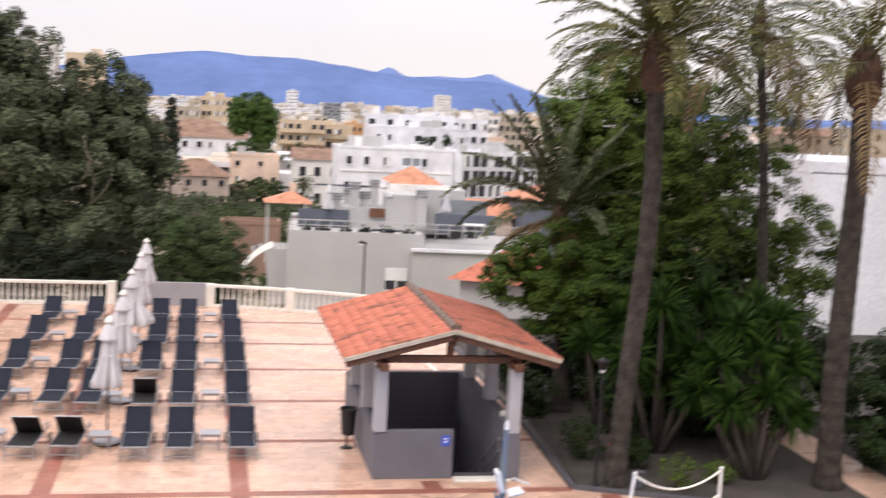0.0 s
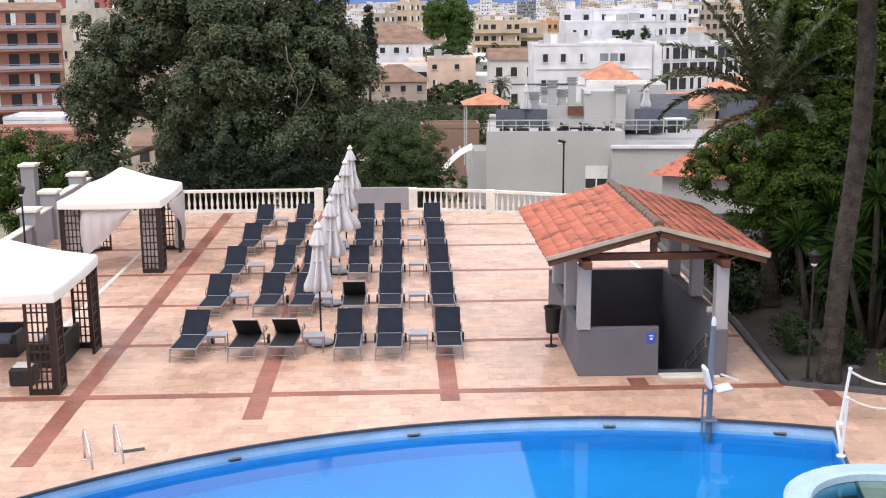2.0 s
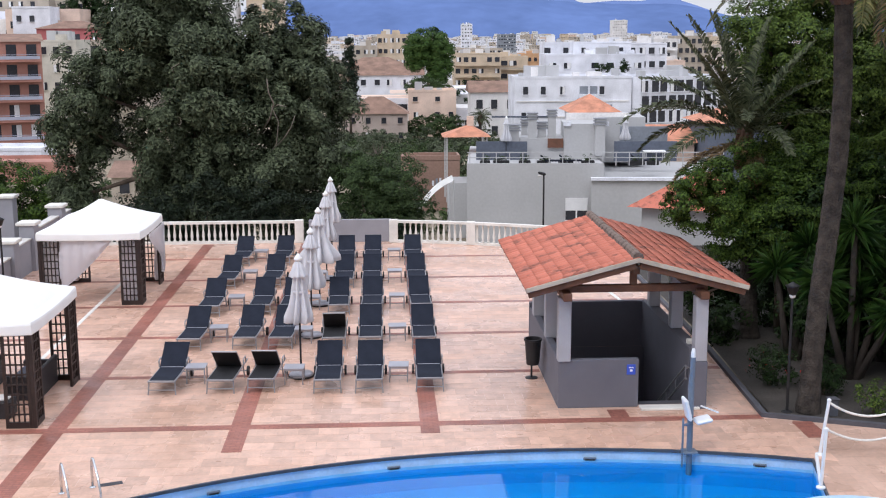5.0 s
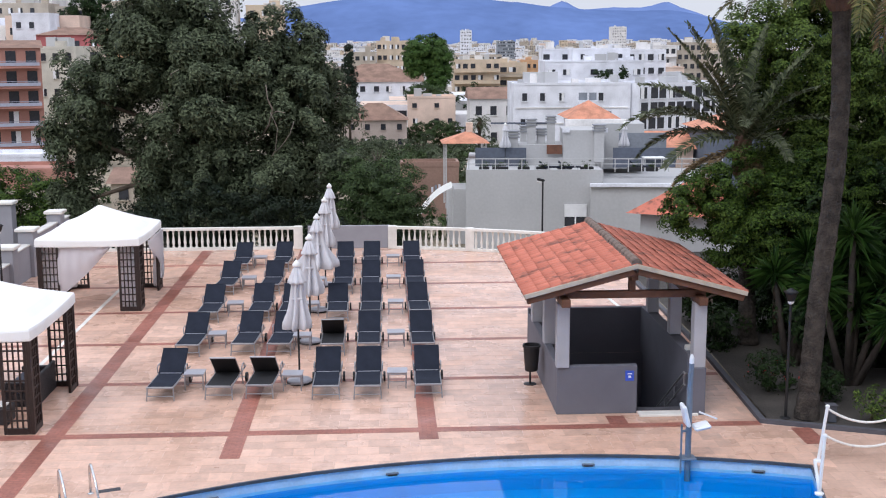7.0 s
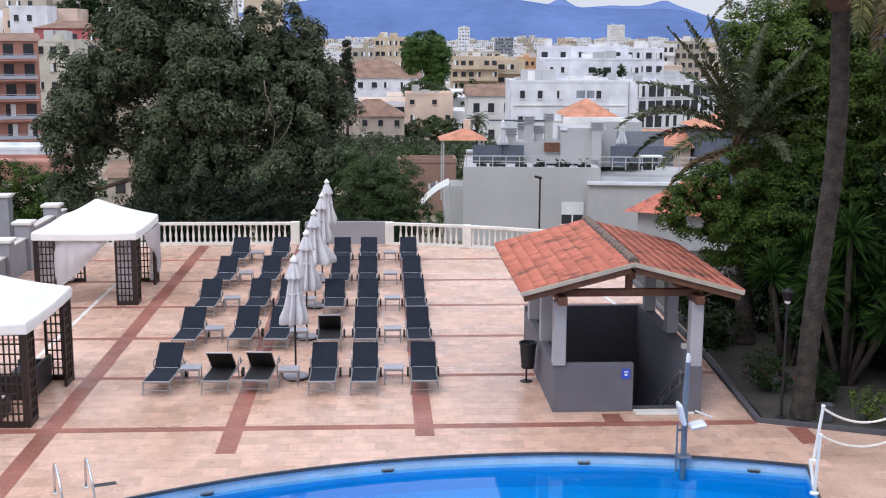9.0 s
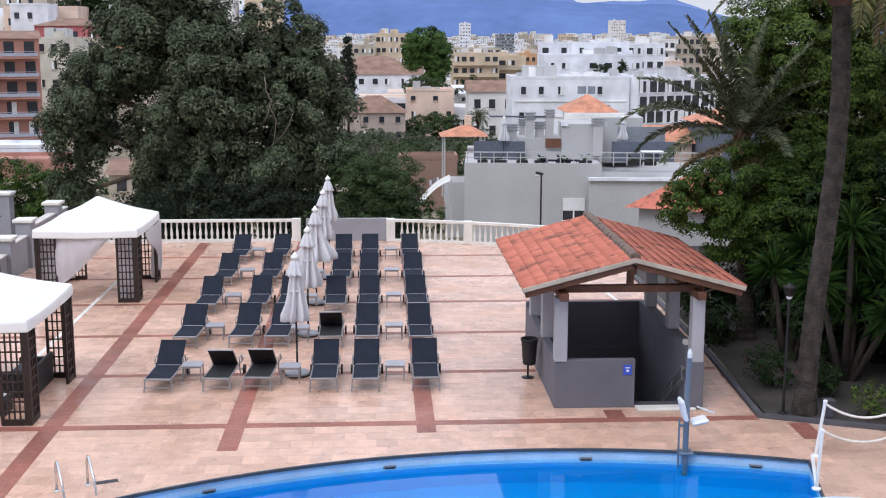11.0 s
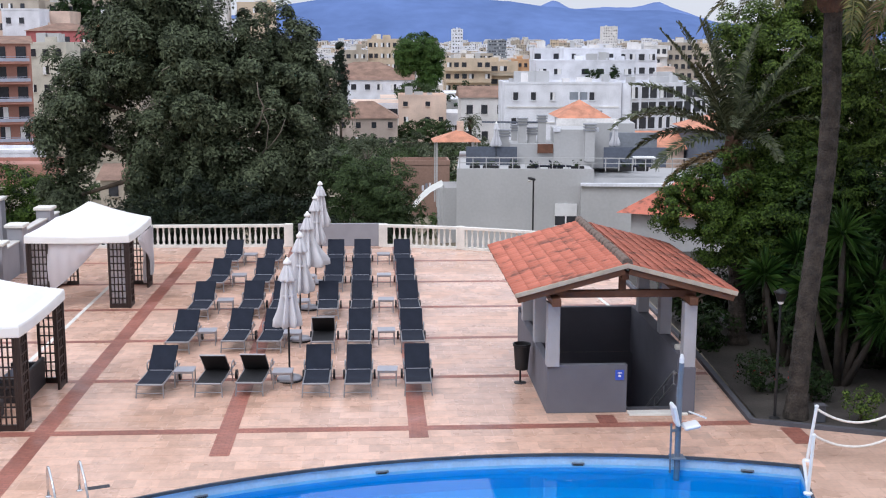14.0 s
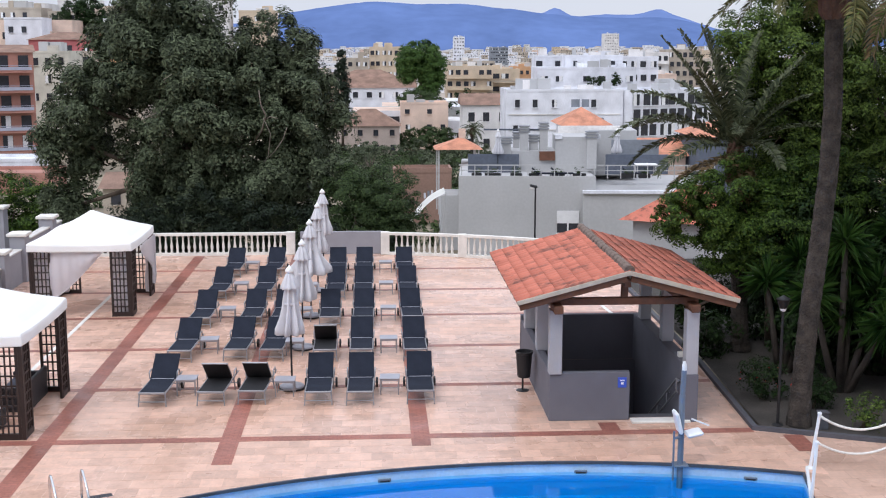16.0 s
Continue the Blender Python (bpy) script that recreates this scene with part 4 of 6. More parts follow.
pool_ladder(pose(-5.70, 21.27, 0.0, 0, 0, 28))
hatch = thing("drain_cover", "dark grey drain cover let into the paving", "drain cover", pose(-5.32, 21.93, 0.0, 0, 0, 20))
part("frame", boxbm((0, 0, 0.004), (0.42, 0.16, 0.012)), M_KERB, hatch)
for i in range(8):
    part("slat", boxbm((-0.175 + 0.05 * i, 0, 0.011), (0.018, 0.12, 0.008)), M_RUBBER, hatch)

lift = thing("pool_lift", "grey pool access lift with a white plastic seat", "pool lift", pose(6.2, 23.0, 0.0))
bm = bmesh.new()
bm_tube(bm, (0, 0, -0.9), (0, 0, 1.5), 0.062, None, 16)
part("mast", bm, M_LIFT, lift)
bm = bmesh.new()
bm_tube(bm, (0.0, 0.0, 1.45), (0.02, 0, 2.02), 0.055, None, 12)
part("ram", bm, M_LIFT, lift)
bm = bmesh.new()
bm_lathe(bm, [(0.03, 2.0), (0.05, 2.01), (0.05, 2.12), (0.025, 2.2)], 12, (0.02, 0, 0))
part("lamp_cap", bm, M_PLASTIC, lift)
bm = bmesh.new()
bm_tube(bm, (-0.16, -0.06, -0.4), (-0.16, -0.06, 0.75), 0.022, None, 8)
bm_tube(bm, (-0.16, -0.06, 0.6), (0, 0, 0.6), 0.03, None, 8)
part("guide_rail", bm, M_LIFT, lift)
part("seat", boxbm((0.22, -0.15, 0.74), (0.34, 0.36, 0.08), 0.03, Matrix.Rotation(radians(-12), 4, "Y")), M_PLASTIC, lift, "white plastic seat")
part("backrest", boxbm((-0.12, -0.15, 0.98), (0.08, 0.36, 0.46), 0.03, Matrix.Rotation(radians(-14), 4, "Y")), M_PLASTIC, lift, "white plastic backrest")
part("arm", boxbm((0.42, 0.1, 0.88), (0.4, 0.03, 0.03), 0.0, Matrix.Rotation(radians(22), 4, "Y")), M_PLASTIC, lift)
part("foot_plate", boxbm((0, 0, 0.015), (0.3, 0.3, 0.03), 0.005), M_LIFT, lift)

# rope barrier round the pool end
fence = thing("rope_barrier", "white posts linked by two sagging white ropes", "rope barrier", pose(8.8, 22.65, 0.0))
POSTS = ((0, 0, 0.14), (2.2, 0.3, 0.0), (-0.62, -1.75, 0.05))
for x, y, lean in POSTS:
    bm = bmesh.new()
    bm_tube(bm, (x, y, 0), (x + lean, y, 1.16), 0.033, None, 12)
    bm_lathe(bm, [(0.045, 1.15), (0.045, 1.18), (0.02, 1.2)], 12, (x + lean, y, 0))
    bm_lathe(bm, [(0.09, 0), (0.09, 0.03), (0.05, 0.05)], 12, (x, y, 0))
    part("post", bm, M_PLASTIC, fence)
for (x0, y0, l0), (x1, y1, l1) in ((POSTS[0], POSTS[1]),):
    for z, sag in ((1.12, 0.36), (0.58, 0.34)):
        bm = bmesh.new()
        f = z / 1.16
        pts = [(x0 + l0 * f + (x1 + l1 * f - x0 - l0 * f) * u, y0 + (y1 - y0) * u, z - sag * 4 * u * (1 - u)) for u in (i / 14 for i in range(15))]
        bm_path(bm, pts, [0.026] * 15, 8)
        part("rope", bm, M_ROPE, fence, smooth=True)
bm = bmesh.new()
bm_tube(bm, (-0.12, -0.15, 0.06), (-0.62, -1.75, 0.06), 0.035, None, 10)
part("rail", bm, M_PLASTIC, fence)


def lamp_post(m, h, label):
    ob = thing("lamp_post", label, "lamp post", m, "terrace lamps")
    bm = bmesh.new()
    bm_tube(bm, (0, 0, 0), (0, 0, h - 0.28), 0.036, 0.03, 12)
    part("pole", bm, M_IRON, ob)
    bm = bmesh.new()
    bm_lathe(bm, [(0.13, 0), (0.13, 0.02), (0.06, 0.05)], 14)
    part("foot", bm, M_IRON, ob)
    bm = bmesh.new()
    bm_lathe(bm, [(0.05, h - 0.3), (0.08, h - 0.26), (0.14, h - 0.08), (0.17, h - 0.06), (0.06, h), (0.02, h + 0.03)], 16)
    lantern = part("lantern", bm, M_IRON, ob, smooth=True)
    bm = bmesh.new()
    bm_lathe(bm, [(0.03, h - 0.34), (0.06, h - 0.32), (0.078, h - 0.26), (0.08, h - 0.2), (0.05, h - 0.16)], 14)
    part("lamp_glass", bm, M_LAMPGLASS, lantern, "frosted white glass", True)


lamp_post(pose(-12.6, 39.0, 0.0), 2.65, "black lamp post by the boundary wall")
lamp_post(pose(9.03, 25.32, 0.04), 2.98, "black lamp post in the planting bed")

box_ob = thing("utility_box", "small dark green utility box at the palm's foot", "utility box", pose(9.95, 25.0, 0.05))
part("body", boxbm((0, 0, 0.19), (0.2, 0.2, 0.38), 0.015), M_COPING, box_ob)
part("lid", boxbm((0, 0, 0.392), (0.24, 0.24, 0.025), 0.008), M_KERB, box_ob)


# ---- plants ----
def leaf_mesh(name, pos, nrm, length, width, material, rs, droop=0.0):
    """Many separate pointed leaves: one diamond of two triangles each."""
    n = len(pos)
    nrm = nrm / np.maximum(np.linalg.norm(nrm, axis=1, keepdims=True), 1e-6)
    rnd = rs.normal(size=(n, 3))
    rnd[:, 2] -= droop
    t = rnd - nrm * np.sum(rnd * nrm, axis=1, keepdims=True)
    t /= np.maximum(np.linalg.norm(t, axis=1, keepdims=True), 1e-6)
    b = np.cross(nrm, t)
    ln = (length * rs.uniform(0.6, 1.3, n))[:, None]
    wd = (width * rs.uniform(0.7, 1.3, n))[:, None]
    v = np.stack([pos - t * ln / 2, pos + b * wd / 2 + nrm * wd * 0.15, pos + t * ln / 2, pos - b * wd / 2 + nrm * wd * 0.15], axis=1).reshape(-1, 3)
    me = bpy.data.meshes.new(name)
    me.from_pydata(v.tolist(), [], np.arange(4 * n).reshape(n, 4).tolist())
    me.materials.append(material)
    return me


def crown_points(lobes, clumps, per, spread, rs, inner=0.25, lit=0.6, puff=0.85, relief=(0.82, 1.08)):
    """Leaf places in clumps over the outside of rounded lobes, some deeper in."""
    lobes = np.array(lobes, float)
    area = lobes[:, 3] * lobes[:, 5]
    pick = rs.choice(len(lobes), clumps, p=area / area.sum())
    d = rs.normal(size=(clumps, 3))
    d /= np.linalg.norm(d, axis=1, keepdims=True)
    depth = np.where(rs.uniform(size=clumps) < inner, rs.uniform(0.3, 0.8, clumps), rs.uniform(*relief, clumps))[:, None]
    c = lobes[pick, :3] + d * lobes[pick, 3:6] * depth
    size = spread * rs.uniform(0.6, 1.35, clumps)
    pos = np.repeat(c, per, axis=0)
    off = rs.normal(size=pos.shape)
    off /= np.linalg.norm(off, axis=1, keepdims=True)
    off *= (rs.uniform(0.25, 1.0, len(pos)) ** 0.5)[:, None] * np.repeat(size, per)[:, None]
    under = (off[:, 2] < 0) & (rs.uniform(size=len(off)) < lit)
    off[under, 2] *= -1
    off[:, 2] *= puff
    nrm = off * 1.0 + np.repeat(d, per, axis=0) * spread * 0.5 + rs.normal(size=pos.shape) * spread * 0.28
    nrm[:, 2] += spread * 0.35
    return pos + off, nrm


def limb_mesh(trunk, lobes, r0, seed):
    bm = bmesh.new()
    rg = random.Random(seed)
    bm_path(bm, trunk, [r0 * (1 - 0.5 * i / (len(trunk) - 1)) for i in range(len(trunk))], 10)
    top = Vector(trunk[-1])
    mid = Vector(trunk[len(trunk) // 2])
    for i, l in enumerate(lobes):
        c = Vector(l[:3])
        s = top if i % 2 else mid.lerp(top, 0.6)
        k = s.lerp(c, 0.5) + Vector((rg.uniform(-0.4, 0.4), rg.uniform(-0.4, 0.4), rg.uniform(0.0, 0.5)))
        bm_path(bm, [s, k, c, c + (c - k) * 0.5], [r0 * 0.42, r0 * 0.28, r0 * 0.15, r0 * 0.05], 7)
    return bm


def tree(name, label, category, foot, trunk, lobes, clumps, per, spread, leaf, material, r0=0.3, seed=1, group="", inner=0.25, bark=None, droop=0.0, puff=0.85, relief=(0.82, 1.08)):
    """Lobes and trunk are given from the foot of the tree."""
    rs = np.random.RandomState(seed)
    ob = thing(name, label, category, pose(*foot), group)
    part("trunk", limb_mesh(trunk, lobes, r0, seed), bark or M_BARK, ob, smooth=True)
    pos, nrm = crown_points(lobes, clumps, per, spread, rs, inner, puff=puff, relief=relief)
    me = leaf_mesh("crown", pos, nrm, leaf[0], leaf[1], material, rs, droop)
    c = new("crown", me)
    c.parent = ob
    return ob


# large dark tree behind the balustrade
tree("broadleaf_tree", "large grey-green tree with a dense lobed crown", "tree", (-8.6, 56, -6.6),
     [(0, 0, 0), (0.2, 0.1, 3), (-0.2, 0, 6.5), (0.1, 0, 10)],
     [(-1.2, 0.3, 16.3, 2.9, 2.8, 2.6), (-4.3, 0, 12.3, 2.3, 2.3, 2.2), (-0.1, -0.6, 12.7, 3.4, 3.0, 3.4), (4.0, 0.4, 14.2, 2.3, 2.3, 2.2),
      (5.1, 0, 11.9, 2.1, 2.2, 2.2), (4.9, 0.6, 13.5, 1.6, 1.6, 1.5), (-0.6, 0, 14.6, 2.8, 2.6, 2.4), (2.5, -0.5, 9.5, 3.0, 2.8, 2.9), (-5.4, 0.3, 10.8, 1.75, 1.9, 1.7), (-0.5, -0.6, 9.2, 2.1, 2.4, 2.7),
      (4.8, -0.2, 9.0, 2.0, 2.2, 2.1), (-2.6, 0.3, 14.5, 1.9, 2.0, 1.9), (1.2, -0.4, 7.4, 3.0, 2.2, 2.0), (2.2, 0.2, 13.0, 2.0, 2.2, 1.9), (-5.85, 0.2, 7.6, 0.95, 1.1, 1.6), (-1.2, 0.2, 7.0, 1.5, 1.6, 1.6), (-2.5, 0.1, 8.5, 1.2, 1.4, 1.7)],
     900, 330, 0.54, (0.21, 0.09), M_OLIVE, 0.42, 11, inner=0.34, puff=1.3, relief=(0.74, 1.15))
big_tree = scene.objects["broadleaf_tree"]
M_PALEBARK = mat("pale_dead_bark", (0.19, 0.165, 0.135), 0.9, 0.25, 4, 30, 0.3)
for way_out, thick in ((((2.6, -0.6, 10.2), (3.5, -2.2, 11.4), (3.75, -2.95, 12.1), (3.55, -3.1, 12.6), (3.5, -3.15, 13.2)), 0.09),
                       (((3.7, -2.6, 11.9), (3.95, -3.05, 12.05), (4.3, -3.15, 11.97)), 0.05),
                       (((3.2, -1.0, 9.6), (4.1, -2.6, 10.5), (4.5, -3.1, 11.05), (4.7, -3.2, 11.6)), 0.06),
                       (((2.9, -0.8, 9.0), (3.8, -2.7, 10.3), (3.95, -3.05, 11.3), (3.65, -3.1, 12.0)), 0.05),
                       (((-0.6, -1.0, 12.4), (-0.6, -3.2, 13.7), (-0.2, -3.5, 13.9)), 0.05)):
    bm = bmesh.new()
    bm_path(bm, way_out, [0.55 * thick * (1 - 0.7 * k / len(way_out)) for k in range(len(way_out))], 7)
    part("bare_limb", bm, M_PALEBARK, big_tree, "pale bare limb", True)
tree("leafy_bush", "rounded mid-green bush below the parapet", "bush", (-0.2, 53.5, -5.5),
     [(0, 0, 0), (0.1, 0, 2.5), (0, 0, 4.5)],
     [(0.6, 0, 7.1, 1.5, 1.4, 1.7), (-0.9, 0.2, 7.2, 1.3, 1.3, 1.6), (0.2, 0.0, 5.6, 1.7, 1.5, 1.6), (1.0, 0.1, 6.1, 1.1, 1.2, 1.5)],
     340, 150, 0.38, (0.12, 0.055), M_OLIVE2, 0.2, 12)
tree("leafy_bush", "broad green bush behind the boundary wall", "bush", (-18.5, 60, -6.5),
     [(0, 0, 0), (0.1, 0, 2.5), (0, 0, 5)],
     [(0.3, 0, 6.6, 2.4, 2, 2.0), (-2.6, 0, 6.8, 2.0, 2, 2.1), (2.2, 0.3, 6.0, 1.5, 1.5, 1.7), (-5.0, 0, 6.4, 2.0, 2, 2.2), (0.5, -0.4, 4.6, 2.6, 1.6, 1.6)], 560, 130, 0.42, (0.17, 0.08), M_GREEN, 0.2, 13)
# added hedge: its near-black leaves stand in for shade under the big tree
tree("hedge", "added near-black hedge standing in for shade behind the balustrade", "hedge", (-8.2, 51.0, -6.4), [(0, 0, 0), (0, 0, 2), (0, 0, 4)],
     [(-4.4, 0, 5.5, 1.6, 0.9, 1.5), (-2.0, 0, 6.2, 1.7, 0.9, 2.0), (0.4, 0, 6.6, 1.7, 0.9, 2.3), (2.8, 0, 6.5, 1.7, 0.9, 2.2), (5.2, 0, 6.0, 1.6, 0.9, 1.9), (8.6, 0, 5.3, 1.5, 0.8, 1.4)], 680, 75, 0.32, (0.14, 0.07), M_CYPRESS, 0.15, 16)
tree("leafy_bush", "row of olive green bushes before the peach house", "bush", (8.0, 224, -11.8), [(0, 0, 0), (0, 0, 1.0), (0, 0, 2.0)],
     [(-4.5, 0, 2.6, 2.0, 1.6, 1.8), (-1.2, 0, 3.0, 2.1, 1.6, 2.1), (2.2, 0, 3.3, 2.2, 1.6, 2.2), (5.4, 0, 3.0, 2.0, 1.6, 2.0)], 240, 45, 0.6, (0.42, 0.2), M_OLIVE2, 0.2, 29)
# umbrella pine and cypress in the valley
tree("umbrella_pine", "tall umbrella pine with a domed green crown", "pine tree", (9.5, 250, -15.2),
     [(-1.1, 0, 0), (-0.7, 0, 6), (-0.1, 0, 11.9), (0, 0, 16.9)],
     [tuple(1.25 * v for v in l) for l in ((-0.1, 0, 17.3, 3.4, 3.2, 2.5), (-2.0, 0, 16.0, 2.1, 2.2, 2.4), (2.2, 0, 15.6, 1.9, 2.2, 2.6), (2.0, -0.3, 13.4, 1.9, 1.7, 1.8), (0.8, 0.5, 14.8, 2.2, 2.0, 2.0), (-2.1, 0.2, 14.0, 1.6, 1.6, 1.2), (1.4, 0, 11.8, 1.6, 1.5, 1.0))],
     620, 52, 0.78, (0.5, 0.24), M_PINE, 0.4, 14)
tree("cypress", "slim dark cypress beside the houses", "cypress", (-5.8, 210, -9.0),
     [(0, 0, 0), (0, 0, 4), (0, 0, 9)],
     [(0, 0, 14.2, 0.8, 0.8, 2.6), (0, 0, 11.2, 1.25, 1.2, 3.2), (0.1, 0, 8.0, 1.35, 1.3, 3.0)], 150, 40, 0.5, (0.4, 0.2), M_CYPRESS, 0.25, 15)

# trees of the planting bed
tree("broadleaf_tree", "fresh green leafy tree behind the stair shelter", "tree", (10.7, 31.5, 0.0),
     [(0.5, 0.9, 0), (0.3, 0.5, 1.3), (0.0, 0, 2.6)],
     [(-2.0, 0.1, 3.9, 1.0, 1.0, 0.9), (-0.9, -0.2, 4.3, 1.25, 1.1, 1.15), (0.4, -0.3, 3.6, 1.5, 1.2, 1.2), (1.3, 0, 4.5, 1.3, 1.2, 1.3), (-0.7, 0, 3.1, 1.2, 1.0, 0.8), (1.2, -0.2, 2.9, 1.1, 1.0, 0.8)],
     460, 250, 0.29, (0.088, 0.047), M_GREEN, 0.15, 21)
tree("broadleaf_tree", "tall green leafy tree among the palms", "tree", (12.4, 34.8, 0.0),
     [(0, 0, 0), (0.2, 0, 2.5), (0, 0, 5)],
     [(0.2, 0, 7.6, 1.9, 1.8, 1.7), (-1.3, 0.2, 8.4, 1.2, 1.2, 1.1), (1.5, -0.2, 6.3, 1.8, 1.7, 1.7), (-0.5, -0.3, 5.8, 1.6, 1.5, 1.5), (0.7, -0.3, 4.2, 1.9, 1.6, 1.6), (1.6, 0, 8.8, 1.4, 1.3, 1.3), (0.4, 0.3, 9.6, 1.6, 1.4, 1.1)],
     780, 220, 0.37, (0.105, 0.052), M_MIDGREEN, 0.2, 22)
tree("broadleaf_tree", "dense deep green tree in the planting bed", "tree", (15.6, 32.5, 0.0),
     [(0, 0, 0), (-0.2, 0, 2), (0, 0, 4.2)],
     [(-0.3, 0, 6.0, 2.2, 2.0, 2.0), (1.3, 0.3, 4.6, 2.0, 1.9, 1.9), (-1.4, -0.2, 4.0, 1.9, 1.8, 1.9), (0.2, -0.4, 2.8, 2.3, 1.8, 1.7), (-2.4, 0, 2.4, 1.6, 1.5, 1.5), (-0.3, 0.4, 8.0, 1.7, 1.6, 1.5), (-1.6, 0.2, 7.2, 1.4, 1.4, 1.4)],
     560, 200, 0.36, (0.105, 0.052), M_MIDGREEN, 0.2, 23)
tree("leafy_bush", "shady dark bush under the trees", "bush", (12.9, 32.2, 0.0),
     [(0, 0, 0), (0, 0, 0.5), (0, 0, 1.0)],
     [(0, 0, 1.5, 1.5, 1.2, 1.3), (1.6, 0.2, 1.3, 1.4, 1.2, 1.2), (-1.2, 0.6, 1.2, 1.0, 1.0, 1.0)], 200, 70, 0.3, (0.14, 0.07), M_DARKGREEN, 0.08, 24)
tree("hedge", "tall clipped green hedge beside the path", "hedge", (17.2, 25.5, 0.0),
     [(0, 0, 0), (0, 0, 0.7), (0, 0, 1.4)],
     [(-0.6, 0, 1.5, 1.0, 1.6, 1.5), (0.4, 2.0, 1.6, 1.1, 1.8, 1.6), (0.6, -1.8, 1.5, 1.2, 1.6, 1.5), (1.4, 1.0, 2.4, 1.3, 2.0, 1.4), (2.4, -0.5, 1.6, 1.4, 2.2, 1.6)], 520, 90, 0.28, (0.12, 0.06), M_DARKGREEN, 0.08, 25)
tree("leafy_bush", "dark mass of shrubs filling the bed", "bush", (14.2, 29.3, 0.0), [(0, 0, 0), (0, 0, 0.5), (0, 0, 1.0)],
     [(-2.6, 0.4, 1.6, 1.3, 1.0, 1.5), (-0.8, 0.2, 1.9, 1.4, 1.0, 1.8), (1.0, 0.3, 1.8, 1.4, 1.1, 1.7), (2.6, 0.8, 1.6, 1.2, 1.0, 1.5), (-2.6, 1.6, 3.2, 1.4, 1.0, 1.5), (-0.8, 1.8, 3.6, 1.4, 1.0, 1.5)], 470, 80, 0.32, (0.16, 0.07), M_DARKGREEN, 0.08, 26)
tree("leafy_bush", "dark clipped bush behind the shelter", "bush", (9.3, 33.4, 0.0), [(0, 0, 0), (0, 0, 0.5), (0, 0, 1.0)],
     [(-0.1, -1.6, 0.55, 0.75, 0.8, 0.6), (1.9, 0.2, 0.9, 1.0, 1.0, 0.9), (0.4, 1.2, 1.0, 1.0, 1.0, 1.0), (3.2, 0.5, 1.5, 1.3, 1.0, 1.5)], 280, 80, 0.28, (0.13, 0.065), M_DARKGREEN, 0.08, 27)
tree("leafy_bush", "green trees at the foot of the umbrella pine", "bush", (8.7, 242, -12.0), [(0, 0, 0), (0, 0, 3), (0, 0, 6)],
     [(-2.0, 0, 9.6, 2.2, 2, 1.8), (0.6, 0, 9.9, 2.4, 2, 1.9), (2.8, 0, 9.4, 1.8, 2, 1.8)], 200, 40, 0.6, (0.4, 0.2), M_OLIVE2, 0.2, 28)
for i, (x, y, r, h) in enumerate(((9.3, 27.35, 0.58, 0.95), (10.85, 24.95, 0.42, 0.85), (10.3, 26.5, 0.4, 0.95), (9.7, 34.8, 0.7, 1.0), (11.6, 30.3, 0.6, 0.9), (12.0, 25.3, 0.35, 0.5))):
    tree("shrub", "small leafy shrub in sandy soil", "shrub", (x, y, 0.03), [(0, 0, 0), (0.02, 0, 0.2), (0, 0, 0.4)],
         [(0, 0, h * 0.6, r, r * 0.9, h * 0.42), (r * 0.4, 0, h * 0.45, r * 0.7, r * 0.7, h * 0.36)], 26 if i in (1, 5) else 46, 34 if i in (1, 5) else 50, 0.17, (0.075, 0.038), M_MIDGREEN if i in (1, 5) else M_DARKGREEN, 0.04, 30 + i, "planting bed shrubs")


rs = np.random.RandomState(61)
bush = [o for o in scene.objects if o.name.startswith("shrub") and o.parent is None][0]
petals = rs.normal(size=(26, 3)) * np.array((0.3, 0.28, 0.14)) + np.array((0.05, -0.1, 0.68))
piece("flowers", leaf_mesh("flowers", petals, rs.normal(size=(26, 3)), 0.06, 0.05, M_RED, rs), bush, Matrix.Identity(4), "small red flowers")


